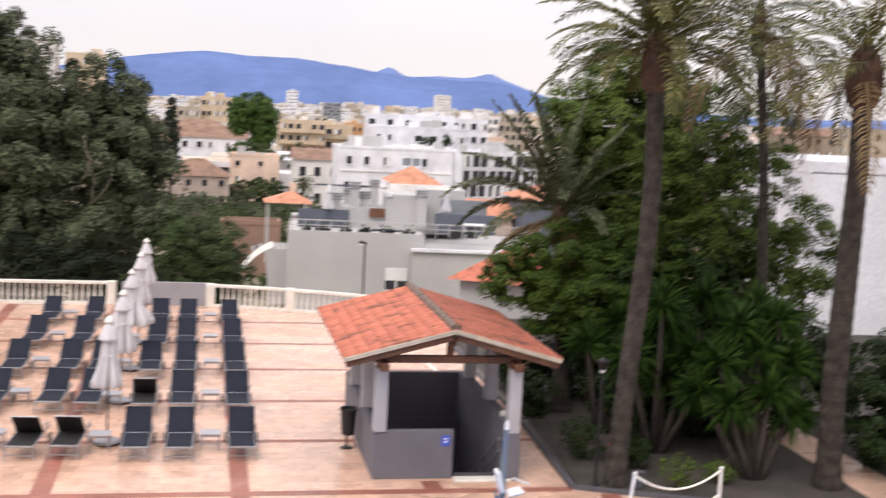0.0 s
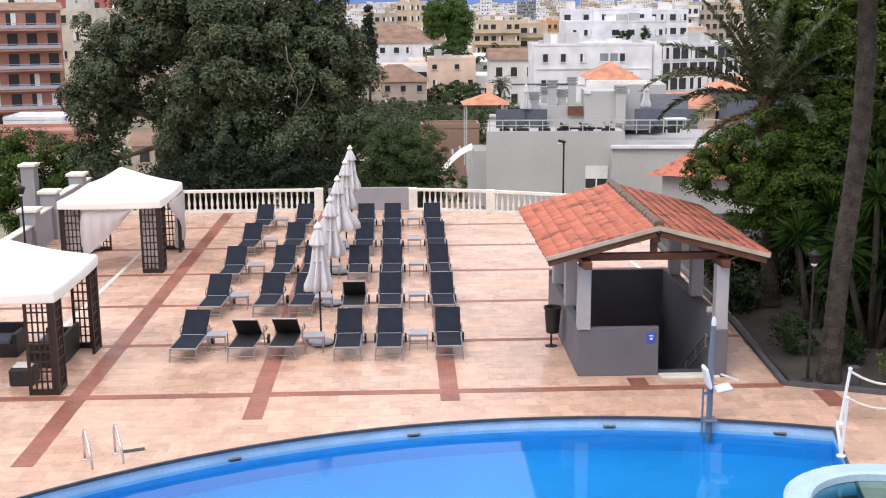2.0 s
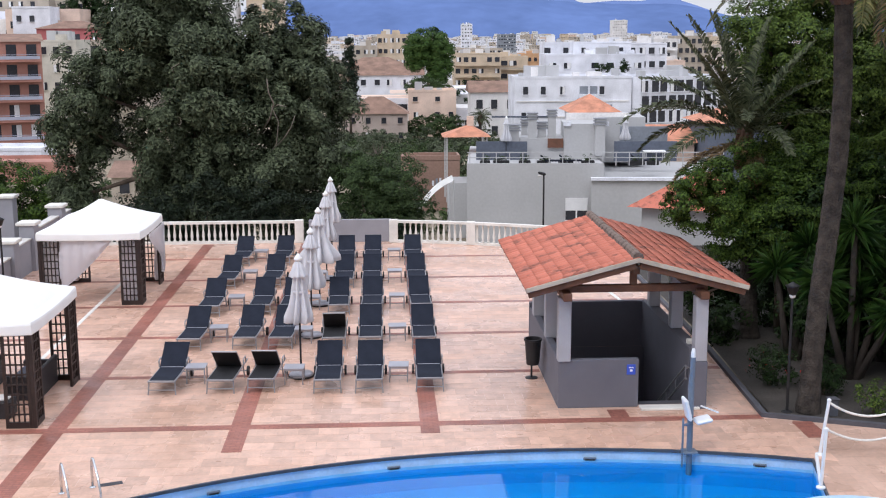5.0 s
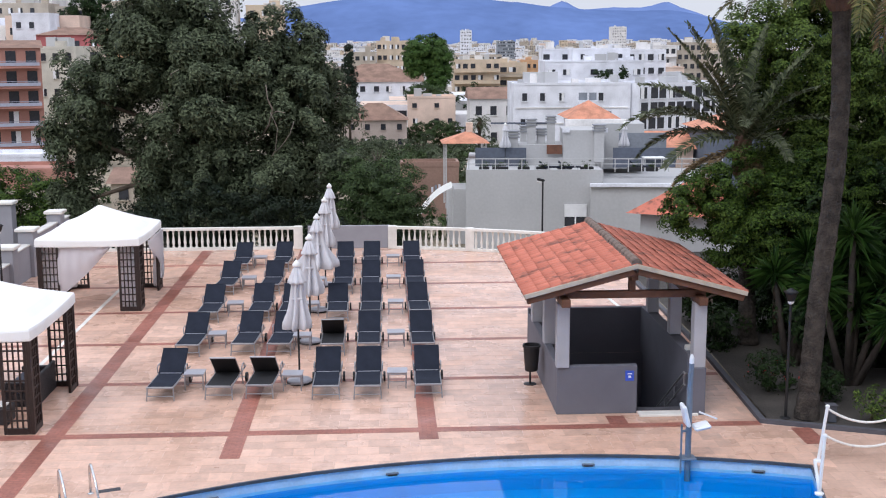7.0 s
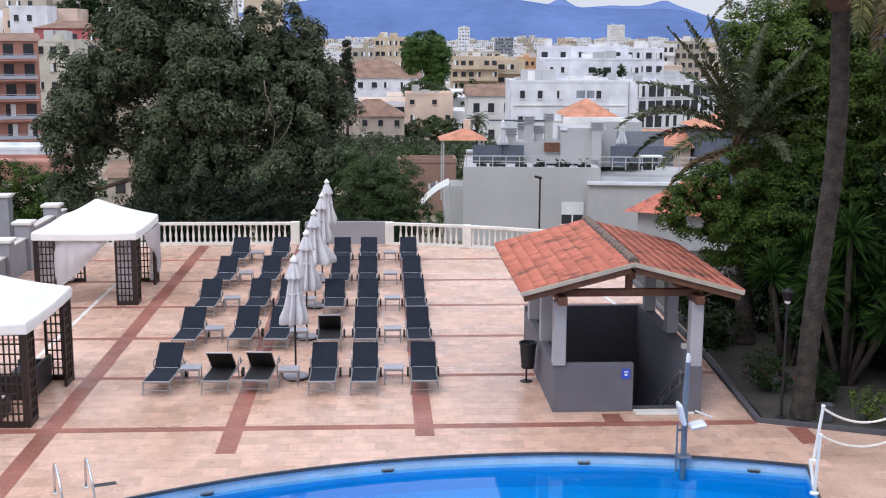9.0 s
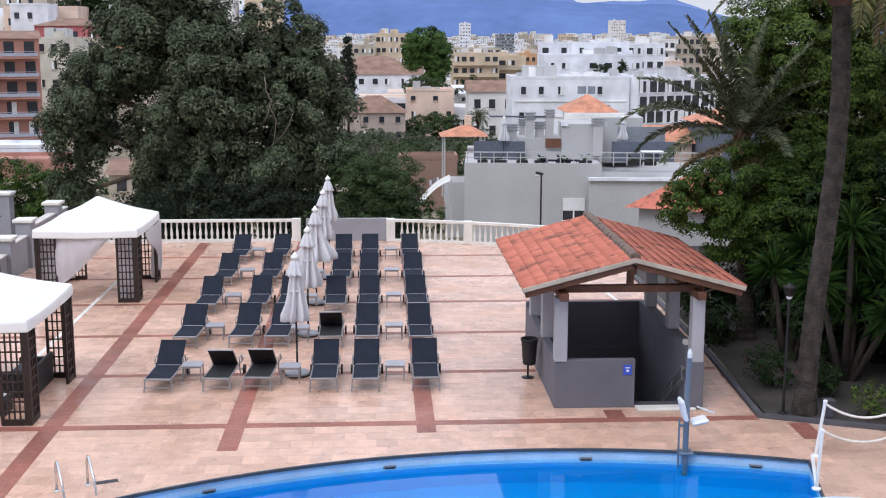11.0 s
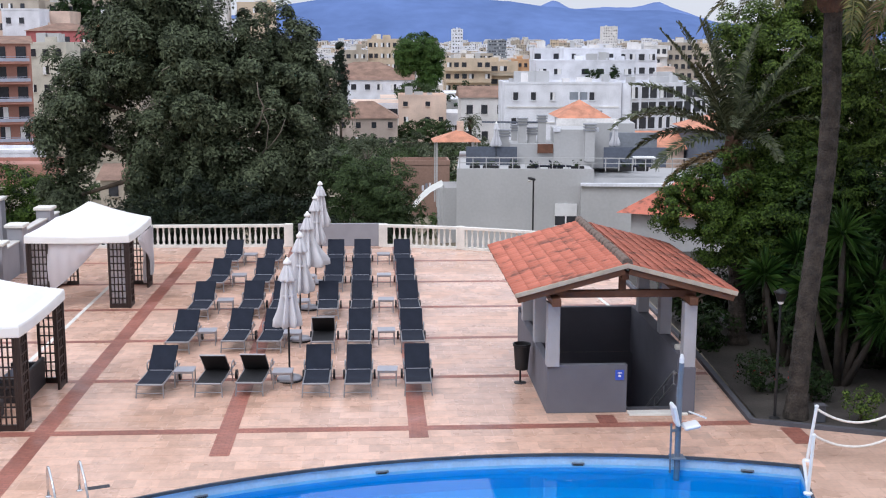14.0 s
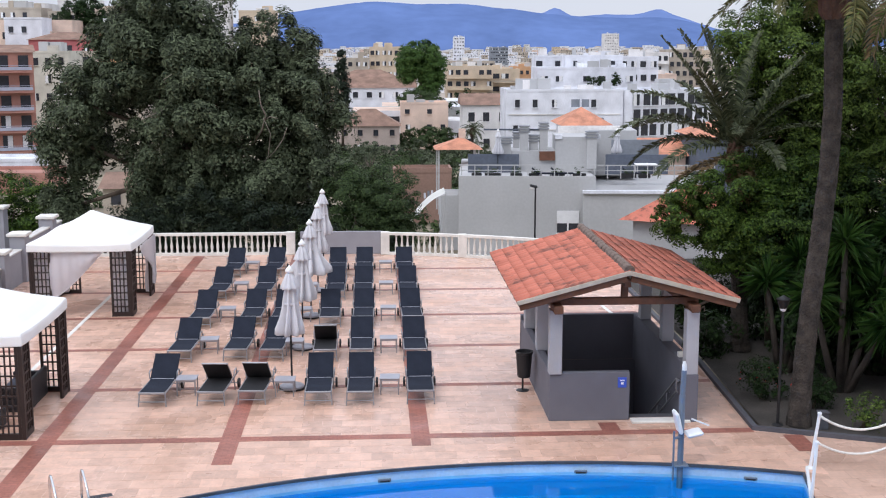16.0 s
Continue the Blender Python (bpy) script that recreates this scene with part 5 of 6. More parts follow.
def frond_mesh(length, up_deg, droop, material, rs, pairs=46, leaflet=0.46, width=0.034, vee=26):
    """A feather leaf growing along +x from the origin, bending down."""
    pts, d, p = [], radians(up_deg), Vector((0, 0, 0))
    n = 14
    for i in range(n + 1):
        pts.append(p.copy())
        p = p + Vector((math.cos(d), 0, math.sin(d))) * (length / n)
        d -= radians(droop) / n * (0.5 + 1.0 * i / n)
    verts, faces = [], []

    def quad(a, b, c, e):
        k = len(verts)
        verts.extend([tuple(a), tuple(b), tuple(c), tuple(e)])
        faces.append((k, k + 1, k + 2, k + 3))

    for i in range(n):
        w0, w1 = 0.035 * (1 - i / n) + 0.008, 0.035 * (1 - (i + 1) / n) + 0.008
        side = Vector((0, 1, 0))
        upv = Vector((0, 0, 0.5))
        quad(pts[i] - side * w0, pts[i] + upv * w0, pts[i + 1] + upv * w1, pts[i + 1] - side * w1)
        quad(pts[i] + upv * w0, pts[i] + side * w0, pts[i + 1] + side * w1, pts[i + 1] + upv * w1)
    for j in range(pairs):
        u = 0.12 + 0.88 * (j + 0.5) / pairs
        f = u * n
        i = min(n - 1, int(f))
        p = pts[i].lerp(pts[i + 1], f - i)
        t = (pts[i + 1] - pts[i]).normalized()
        ln = leaflet * (0.45 + 0.75 * math.sin(math.pi * min(1, u * 0.9 + 0.12)))
        nv = Vector((-t.z, 0, t.x))
        for s in (-1, 1):
            out = (Vector((0, s, 0)) * 0.8 + t * rs.uniform(0.45, 0.8) + nv * math.tan(radians(vee)) * rs.uniform(0.3, 1.0)).normalized()
            tip = p + out * ln + Vector((0, 0, -ln * rs.uniform(0.12, 0.45)))
            mid = p + out * ln * 0.5
            w = t * width * rs.uniform(0.8, 1.2)
            quad(p, mid - w, tip, mid + w)
    me = bpy.data.meshes.new("frond")
    me.from_pydata(verts, [], faces)
    me.materials.append(material)
    return me


def palm(label, foot, path, r0, r1, fronds, length, material, seed, dry=0, leaflet=0.42, tilt=(0, 0), ups=(70, -20), bend=(60, 100), pairs=46, vee=26, blade=0.034, plan=None):
    """plan: for each frond its bearing, rise and bend in degrees and its length."""
    rs = random.Random(seed)
    ob = thing("palm_tree", label, "palm tree", pose(*foot), "palms of the planting bed")
    pts = [Vector(p) for p in path]
    fine, radii = [], []
    m = 60
    for i in range(m + 1):
        f = i / m * (len(pts) - 1)
        k = min(len(pts) - 2, int(f))
        fine.append(pts[k].lerp(pts[k + 1], f - k))
        radii.append((r0 + (r1 - r0) * i / m) * (1.0 + (0.045 if i % 2 else -0.02)) * (1.25 - 0.25 * min(1, i / 4)))
    bm = bmesh.new()
    bm_path(bm, fine, radii, 14)
    part("trunk", bm, M_PALMBARK, ob, "ringed grey-brown trunk")
    top = pts[-1]
    bm = bmesh.new()
    bm_lathe(bm, [(r1 * 1.05, -0.95), (r1 * 1.5, -0.8), (r1 * 1.85, -0.45), (r1 * 1.8, -0.1), (r1 * 1.3, 0.25), (r1 * 0.5, 0.5)], 18, tuple(top), lambda a, z: 1 + 0.12 * math.sin(9 * a + 6 * z))
    part("crown_shaft", bm, M_PALMHEAD, ob, "reddish-brown fibrous crown shaft")
    for i in range(fronds):
        q = i / max(1, fronds - 1)
        up = ups[0] + (ups[1] - ups[0]) * q ** 0.8
        is_dry = i >= fronds - dry
        me = None if plan else frond_mesh(length * rs.uniform(0.85, 1.1), -35 if is_dry else up, rs.uniform(*bend) if not is_dry else 50, M_FRONDDRY if is_dry else material, rs, pairs, leaflet, blade, vee)
        az = i * 137.508 + rs.uniform(-12, 12)
        if plan:
            az, up, sag, size = plan[i]
            me = frond_mesh(size, up, sag, M_FRONDDRY if is_dry else material, rs, pairs, leaflet, blade, vee)
        mm = Matrix.Translation(top + Vector((0, 0, 0.25 - 0.35 * q))) @ pose(0, 0, 0, tilt[0], tilt[1], 0) @ Matrix.Rotation(radians(az), 4, "Z") @ Matrix.Rotation(radians(rs.uniform(-20, 20)), 4, "X")
        piece("frond", me, ob, mm, "dry brown frond" if is_dry else "")
    return ob


palm("tall slender palm with a leaning grey trunk", (9.5, 25.28, 0.03), [(0, 0, 0), (0.12, 0.2, 1.3), (0.27, 0.4, 2.6), (0.48, 0.55, 4.2), (0.62, 0.62, 5.75), (0.64, 0.62, 7.2), (0.58, 0.62, 8.4), (0.54, 0.62, 10.0)], 0.235, 0.195, 40, 3.1, M_FROND, 46, 0, ups=(80, 0))
palm("tall palm with a ringed dark trunk", (14.66, 24.9, 0.03), [(0, 0, 0), (-0.06, 0, 2.5), (0.0, 0, 5), (0.06, 0, 7.5), (0.0, 0, 9.9)], 0.30, 0.22, 30, 3.3, M_FROND, 42, 4, ups=(78, -18), pairs=30)
palm("tall slim palm with long hanging fronds behind the yuccas", (14.95, 29.6, 0.03), [(0, 0, 0), (0.0, 0, 4), (-0.25, 0, 7.5), (-0.7, 0, 11.2)], 0.15, 0.11, 26, 4.0, M_FRONDGREY, 45, 3, 0.6, (0, 0), (70, -45), (70, 120))
YOUNG = [(172, 58, 12, 3.75), (185, 67, 10, 3.6), (168, 76, 8, 3.6), (192, 84, 8, 3.5), (15, 80, 14, 3.3), (178, 45, 48, 3.5), (190, 36, 84, 4.0), (160, 18, 80, 3.2), (205, 12, 70, 2.9), (150, 32, 60, 3.2),
         (0, 62, 20, 3.2), (30, 40, 60, 3.2), (330, 35, 70, 3.2), (225, 55, 25, 3.2), (250, 40, 70, 3.0), (280, 25, 80, 2.8), (310, 50, 40, 3.0), (120, 50, 35, 3.3), (90, 65, 30, 3.4), (60, 45, 55, 3.2), (215, -8, 50, 2.4), (170, -15, 45, 2.3), (270, -10, 55, 2.2)]
palm("young feathery palm behind the stair shelter", (10.2, 31.95, 0.03), [(0, 0, 0), (0.0, 0.3, 1.8), (0.0, 0.8, 3.8), (-0.05, 1.0, 5.5)], 0.26, 0.15, len(YOUNG), 3.5, M_FRONDGREY, 43, 3, 0.42, pairs=84, vee=34, blade=0.036, plan=YOUNG)


M_YUCCASTEM = mat("yucca_stem", (0.052, 0.042, 0.035), 0.95, 0.4, 3, 25, 0.5)


def yucca(foot, heads, seed, label="many-headed yucca with bright green sword leaves"):
    rs = random.Random(seed)
    ob = thing("yucca", label, "yucca", pose(*foot), "yuccas")
    for hx, hy, hz, ln in heads:
        bm = bmesh.new()
        bm_path(bm, [(hx * 0.15, hy * 0.15, 0), (hx * 0.6, hy * 0.6, hz * 0.5), (hx, hy, hz)], [0.11, 0.08, 0.07], 8)
        stem = part("stem", bm, M_YUCCASTEM, ob, "", True)
        verts, faces = [], []
        for i in range(120):
            az, el = rs.uniform(0, 2 * math.pi), radians(rs.uniform(-45, 85))
            d = Vector((math.cos(az) * math.cos(el), math.sin(az) * math.cos(el), math.sin(el)))
            s = d.cross(Vector((0, 0, 1))).normalized() * 0.034
            l = ln * rs.uniform(0.75, 1.15)
            b = Vector((hx, hy, hz + rs.uniform(-0.15, 0.1)))
            k = len(verts)
            mid = b + d * l * 0.55
            tip = b + d * l - Vector((0, 0, l * 0.22 * math.cos(el)))
            verts += [tuple(b - s * 0.6), tuple(b + s * 0.6), tuple(mid + s), tuple(tip), tuple(mid - s)]
            faces.append((k, k + 1, k + 2, k + 3, k + 4))
        me = bpy.data.meshes.new("leaf_head")
        me.from_pydata(verts, [], faces)
        me.materials.append(M_YUCCA)
        piece("leaf_head", me, stem, Matrix.Identity(4))


yucca((13.1, 25.5, 0.03), ((-0.9, 0.5, 2.75, 0.85), (0.1, 0.5, 3.1, 0.85), (1.0, 0.5, 2.8, 0.8), (-0.7, 0.2, 1.75, 0.8), (0.9, 0.2, 1.6, 0.8), (-1.3, 0.6, 2.1, 0.8), (0.6, 0.6, 3.8, 0.8), (0.2, 0.0, 2.2, 0.75), (-0.3, 0.8, 3.6, 0.8)), 51)
yucca((13.6, 27.6, 0.03), ((-0.4, 0.0, 2.7, 0.8), (0.5, 0.2, 3.3, 0.8), (1.0, 0.1, 2.4, 0.75), (0.1, -0.3, 3.9, 0.75)), 52)
yucca((11.45, 27.8, 0.03), ((-0.8, 0.0, 2.5, 0.9), (0.1, 0.2, 3.3, 0.9), (0.75, -0.1, 2.6, 0.85), (-0.2, -0.3, 3.9, 0.8), (0.9, -0.3, 1.7, 0.85), (0.2, 0.1, 2.0, 0.85), (1.4, 0.2, 2.2, 0.85)), 54)
yucca((12.9, 29.3, 0.03), ((-0.6, 0.0, 3.0, 0.85), (0.4, 0.2, 3.8, 0.85), (1.2, -0.1, 3.1, 0.8)), 55)
yucca((10.6, 29.6, 0.03), ((-0.5, 0.0, 2.5, 0.8), (0.4, 0.2, 3.0, 0.8), (0.9, 0.0, 2.3, 0.75)), 53, "yucca with green sword leaves in shade")

# garden path beyond the palms
bm = bmesh.new()
vs = [bm.verts.new(p) for p in ((15.2, 22.5, 0.065), (16.6, 22.5, 0.065), (16.5, 34, 0.065), (15.4, 34, 0.065))]
bm.faces.new(vs)
structure("path", bm, M_DECK, "narrow paved garden path", "path")


# ---- town ----
def house(name, label, x0, x1, y, depth, z0, z1, wall, roof="flat", roof_mat=None, windows=(3, 2), win=(1.0, 1.3), turn=0.0, rise=2.0, category="house", group="town buildings", balcony=None, eave=0.4, skip=0.12, clutter=0, rail=None):
    """Box house with its front at y; windows are columns by storeys on the front and on the side that shows."""
    w, h = x1 - x0, z1 - z0
    ob = thing(name, label, category, pose((x0 + x1) / 2, y, z0, 0, 0, turn), group)
    part("wall", boxbm((0, depth / 2, h / 2), (w, depth, h)), wall, ob)
    if roof == "flat":
        bm = bmesh.new()
        for c, s in (((0, 0.1, h + 0.2), (w + 0.1, 0.2, 0.5)), ((0, depth - 0.1, h + 0.2), (w + 0.1, 0.2, 0.5)), ((-w / 2 + 0.08, depth / 2, h + 0.2), (0.2, depth - 0.42, 0.5)), ((w / 2 - 0.08, depth / 2, h + 0.2), (0.2, depth - 0.42, 0.5))):
            bm_box(bm, c, s)
        part("parapet", bm, wall, ob)
        rc = random.Random(int(abs(x1) * 17 + y))
        for k in range(clutter):
            cw, chh = rc.uniform(0.8, min(3.5, w * 0.3)), rc.uniform(0.7, 2.3)
            part("roof_box", boxbm((rc.uniform(-w / 2 + cw, w / 2 - cw), rc.uniform(1, depth - 1.5), h + chh / 2), (cw, rc.uniform(0.8, 2), chh)), rc.choice((wall, W_WARMWHITE, W_GREY)), ob)
    else:
        bm = bmesh.new()
        e = eave
        base = [bm.verts.new(p) for p in ((-w / 2 - e, -e, h), (w / 2 + e, -e, h), (w / 2 + e, depth + e, h), (-w / 2 - e, depth + e, h))]
        if roof == "pyramid":
            tops = [bm.verts.new((0, depth / 2, h + rise))]
            for i in range(4):
                bm.faces.new((base[i], base[(i + 1) % 4], tops[0]))
        else:
            inset = min(w * 0.42, depth / 2 + e) if roof == "hip" else -0.0
            a, b = bm.verts.new((-w / 2 - (0 if inset else e) + inset, depth / 2, h + rise)), bm.verts.new((w / 2 + (0 if inset else e) - inset, depth / 2, h + rise))
            bm.faces.new((base[0], base[1], b, a))
            bm.faces.new((base[2], base[3], a, b))
            bm.faces.new((base[1], base[2], b))
            bm.faces.new((base[3], base[0], a))
        bm.faces.new(base[::-1])
        bmesh.ops.extrude_face_region(bm, geom=[f for f in bm.faces if f.normal.z < -0.5])
        part("roof", bm, roof_mat or R_BROWN, ob)
    nx, nz = windows
    rg = random.Random(int(abs(x0) * 31 + y))
    if nx and nz:
        me_w = mesh_of("window", boxbm((0, 0, 0), (win[0], 0.16, win[1])), M_GLASS)
        me_s = mesh_of("sill", boxbm((0, 0, 0), (win[0] + 0.25, 0.3, 0.1)), wall)
        me_f = mesh_of("shutter", boxbm((0, 0, 0), (win[0] * 0.5, 0.22, win[1])), M_SHUTTER)
        step = h / nz
        for j in range(nz):
            for i in range(nx):
                if rg.random() < skip:
                    continue
                px, pz = -w / 2 + w * (i + 0.5) / nx + rg.uniform(-0.25, 0.25), step * (j + 0.55)
                o = piece("window", me_w, ob, Matrix.Translation((px, -0.03, pz)))
                piece("sill", me_s, o, Matrix.Translation((0, -0.05, -win[1] / 2 - 0.05)))
                if rg.random() < 0.35:
                    piece("shutter", me_f, o, Matrix.Translation((rg.choice((-0.22, 0.22)) * win[0], -0.02, 0)))
            if balcony:
                pz = step * j + 0.1
                bm = bmesh.new()
                bm_box(bm, (0, -0.75, pz), (w * 0.96, 1.5, 0.16))
                slab = part("balcony", bm, balcony, ob)
                bm = bmesh.new()
                bm_box(bm, (0, -1.45, pz + 0.55), (w * 0.96, 0.08, 0.5))
                bm_box(bm, (0, -1.45, pz + 1.0), (w * 0.96, 0.1, 0.08))
                part("railing", bm, rail or balcony, slab)
    return ob


# grey building below the terrace, with its roof terrace
grey = thing("grey_building", "pale grey rendered building with a roof terrace", "building", pose(5.6, 80, -9, 0, 0, -5))
gp = lambda name, c, s, m, label="": part(name, boxbm((c[0] + 4.6, c[1], c[2]), s), m, grey, label)
gp("wall", (0.05, 7, 4.15), (9.3, 14, 9.1), W_GREY)
gp("parapet", (0.05, 0.11, 8.76), (9.28, 0.2, 0.14), W_GREY)
gp("wall", (8.4, 5.0, 3.85), (9.2, 11.5, 7.9), W_GREY, "lower grey wing")
gp("parapet", (8.4, -0.85, 7.88), (9.3, 0.35, 0.2), W_WHITE, "white parapet edge")
gp("stair_house", (3.65, 6.0, 9.85), (2.9, 4.0, 2.7), W_GREY)
gp("stair_house", (0.7, 6.0, 9.3), (3.2, 3.6, 1.7), W_GREY)
gp("cap", (2.4, 3.96, 11.2), (0.5, 0.2, 0.3), W_WHITE)
gp("cap", (5.1, 3.96, 11.2), (0.5, 0.2, 0.3), W_WHITE)
gp("glass_wall", (8.0, 5.5, 10.3), (3.4, 0.1, 1.2), W_BLUEGREY, "grey glazed terrace wall")
gp("lintel", (4.9, 8.0, 11.3), (4.6, 0.5, 0.8), W_WARMWHITE)
gp("wall", (6.6, 9.0, 9.8), (3.4, 4.0, 3.3), W_GREY)
for x, y, z, w in ((-1.3, 4.6, 10.5, 0.9), (0.0, 5.0, 11.3, 0.8), (0.7, 5.4, 10.6, 0.8), (1.4, 5.2, 11.5, 0.75), (4.7, 3.7, 11.0, 0.9), (-0.5, 7.2, 10.7, 0.6)):
    ch = part("chimney", boxbm((x + 4.6, y, z - 0.7), (w * 0.75, 0.7, 2.6)), W_GREY, grey)
    for k in range(3):
        part("louvre", boxbm((x + 4.6, y, z + 0.2 + 0.2 * k), (w, 0.85, 0.08)), W_LOUVRE, ch)
me_bar = mesh_of("post", boxbm((0, 0, 0.45), (0.06, 0.06, 0.9)), W_GREY)
rail = gp("railing", (4.0, 0.25, 9.55), (17.2, 0.07, 0.07), W_GREY)
gp("railing", (4.0, 0.25, 9.2), (17.2, 0.05, 0.05), W_GREY)
for i in range(20):
    piece("post", me_bar, rail, Matrix.Translation((0.2 + 0.9 * i, 0.25, 8.65)))
gp("screen", (-2.2, 3.6, 9.3), (3.6, 0.1, 1.4), W_SLATE, "dark slate terrace screen")
gp("screen", (7.9, 3.6, 9.3), (4.4, 0.1, 1.4), W_SLATE, "dark slate terrace screen")
gp("pergola_beam", (-0.6, 5.5, 11.6), (4.6, 0.12, 0.12), W_SLATE)
gp("niche", (1.6, 3.95, 9.85), (1.1, 0.12, 0.65), M_TIMBER, "dark recess with plants")
for x in (7.45,):
    wnd = part("window", boxbm((x, -0.02, 5.3), (1.45, 0.1, 0.65)), M_GLASS, grey)
    part("shutter", boxbm((x, -0.06, 6.05), (1.5, 0.1, 0.85)), M_SHUTTER, wnd, "white roller shutter")
    part("frame", boxbm((x, -0.06, 5.3), (0.1, 0.14, 0.65)), M_SHUTTER, wnd)
    part("sill", boxbm((x, -0.12, 4.92), (1.6, 0.3, 0.1)), W_WARMWHITE, wnd)
for x, d in ((8.6, 83.2), (17.1, 83.4)):
    copy_thing(par, pose(x, d, -0.36))
for k, (x, w) in enumerate(((6.9, 0.7), (8.0, 1.1), (9.6, 0.8), (10.9, 0.9), (12.4, 1.0), (13.9, 0.9), (17.2, 1.1), (18.3, 0.8))):
    tub = thing("plant_tub", "low dark plant tub on the roof terrace", "plant pot", pose(x, 80.9 - 0.09 * (x - 5.6), -0.37), "roof terrace tubs")
    part("pot", boxbm((0, 0, 0.16), (w, 0.35, 0.32), 0.04), M_RUBBER, tub)
    rs = np.random.RandomState(90 + k)
    pos, nrm = crown_points([(0, 0, 0.42, w * 0.4, 0.2, 0.16 + 0.2 * (k % 3 == 2))], 14, 16, 0.16, rs)
    piece("foliage", leaf_mesh("foliage", pos, nrm, 0.12, 0.05, M_OLIVE2, rs), tub, Matrix.Identity(4))
table = thing("terrace_table", "white table on the roof terrace", "table", pose(18.9, 82.0, -0.36))
part("tabletop", boxbm((0, 0, 0.72), (1.5, 0.8, 0.08), 0.02), M_CANVAS, table)
for u, v in ((-0.65, -0.3), (0.65, -0.3), (-0.65, 0.3), (0.65, 0.3)):
    part("leg", boxbm((u, v, 0.34), (0.06, 0.06, 0.68)), W_GREY, table)
pav = thing("pavilion", "open pavilion with a flat orange hipped tile roof", "pavilion", pose(6.2, 90, -1.0))
bm = bmesh.new()
b4 = [bm.verts.new(p) for p in ((-1.8, -1.8, 1.9), (1.8, -1.8, 1.9), (1.8, 1.8, 1.9), (-1.8, 1.8, 1.9))]
t1 = bm.verts.new((0.3, 0, 2.75))
for k in range(4):
    bm.faces.new((b4[k], b4[(k + 1) % 4], t1))
bm.faces.new(b4[::-1])
part("roof", bm, R_ORANGE, pav)
part("chimney", boxbm((0.35, 0, 2.9), (0.5, 0.5, 0.9)), W_PEACH, pav)
for sx in (-1, 1):
    for sy in (-1, 1):
        part("post", boxbm((sx * 1.5, sy * 1.5, -0.55), (0.11, 0.11, 4.9)), W_GREY, pav)
part("base", boxbm((0.4, 0, -4.0), (3.4, 4, 5)), W_GREY, pav)
house("house", "white house with an orange tile roof behind the grey building", 15.3, 18.6, 95, 5, -6, 2.25, W_WHITE, "pyramid", R_ORANGE, (0, 0), rise=1.35, eave=0.5)
house("house", "pale house with an orange tile roof behind the young palm", 21.2, 24.1, 91, 6, -6, 0.1, W_PEACH, "gable", R_ORANGE, (2, 1), rise=1.2)
house("house", "slate blue house wall beside orange roofs", 24.3, 30, 88, 6, -6, 1.8, W_SLATE, "hip", R_ORANGE, (0, 0), rise=1.2)
house("garden_house", "grey garden building with a terracotta tile roof", 10.4, 14.4, 47.2, 4, -2, 1.45, W_GREY, "hip", M_ROOFJ, (0, 0), rise=1.3, category="garden building", eave=0.5, turn=-28)
street_h = 1.45 - terrain(8.15, 60)
street = thing("street_lamp", "slim dark street lamp with a side head", "street lamp", pose(8.15, 60, terrain(8.15, 60)))
bm = bmesh.new()
bm_tube(bm, (0, 0, 0), (0, 0, street_h), 0.06, 0.042, 12)
part("pole", bm, M_IRON, street)
bm = bmesh.new()
bm_box(bm, (-0.1, 0, street_h), (0.42, 0.22, 0.13), 0.05, Matrix.Rotation(radians(14), 4, "Y"))
part("lamp_head", bm, M_IRON, street)
bm = bmesh.new()
bm_lathe(bm, [(0.10, -0.06), (0.13, 0.0), (0.10, 0.03)], 12, (-0.2, 0, street_h - 0.11))
part("lens", bm, M_CAP, street)
house("retaining_wall", "low clay block wall with worn paint", 1.6, 6.9, 108, 3, -9.5, -2.9, W_CLAY, "flat", None, (0, 0), category="wall")
marks = bpy.data.objects["retaining_wall"]
for k in range(7):
    part("paint_mark", boxbm((0.2 + 0.33 * k, -0.03, 4.5 + 0.12 * (k % 3)), (0.2, 0.04, 0.5 + 0.15 * (k % 2))), W_BLUEGREY if k % 2 else W_WHITE, marks, "faded painted bars")
house("white_house", "large plain white house wall seen through the trees", 24.0, 40, 44, 10, -2, 6.7, W_WHITE, "flat", None, (0, 0), category="house")
house("house", "brown hillside house far beyond the palms", 152, 170, 300, 8, -4, 6.0, W_BROWN, "gable", R_BROWN, (5, 3), rise=2.0)
house("house", "pale hillside house far beyond the palms", 174, 192, 306, 8, -4, 8.2, W_BEIGE, "flat", None, (5, 3), clutter=3)

house("house", "pale stone house with an old brown tile roof", -7.2, 4.4, 220, 8, -11.5, -6.0, W_PALESTONE, "hip", R_BROWN, (4, 2), (0.9, 1.1), rise=3.0)
house("house", "peach plastered flat-roofed house", 4.9, 14.1, 231, 8, -11.5, -2.6, W_PEACH, "flat", None, (4, 3), (0.9, 0.9), skip=0.4, clutter=4)
house("house", "white house with a long brown tile roof", -6.3, 9.3, 280, 8, -12, -1.0, W_WHITE, "gable", R_BROWN, (5, 3), (1.2, 1.3), rise=2.4)
house("house", "white house with a grey-brown tile roof", 15.4, 23.9, 210, 8, -11, -1.7, W_WARMWHITE, "gable", R_BROWN, (3, 2), (1.1, 1.6), rise=1.9)
house("apartment_block", "narrow ochre flat-roofed apartment block", 8, 10, 430, 12, -18, 5.0, W_OCHRE, windows=(1, 6), category="apartment block", clutter=5)
house("apartment_block", "ochre apartment block with many windows", -2.0, 8.4, 420, 12, -18, 8.0, W_OCHRE, windows=(5, 7), win=(1.3, 1.5), category="apartment block", clutter=5)
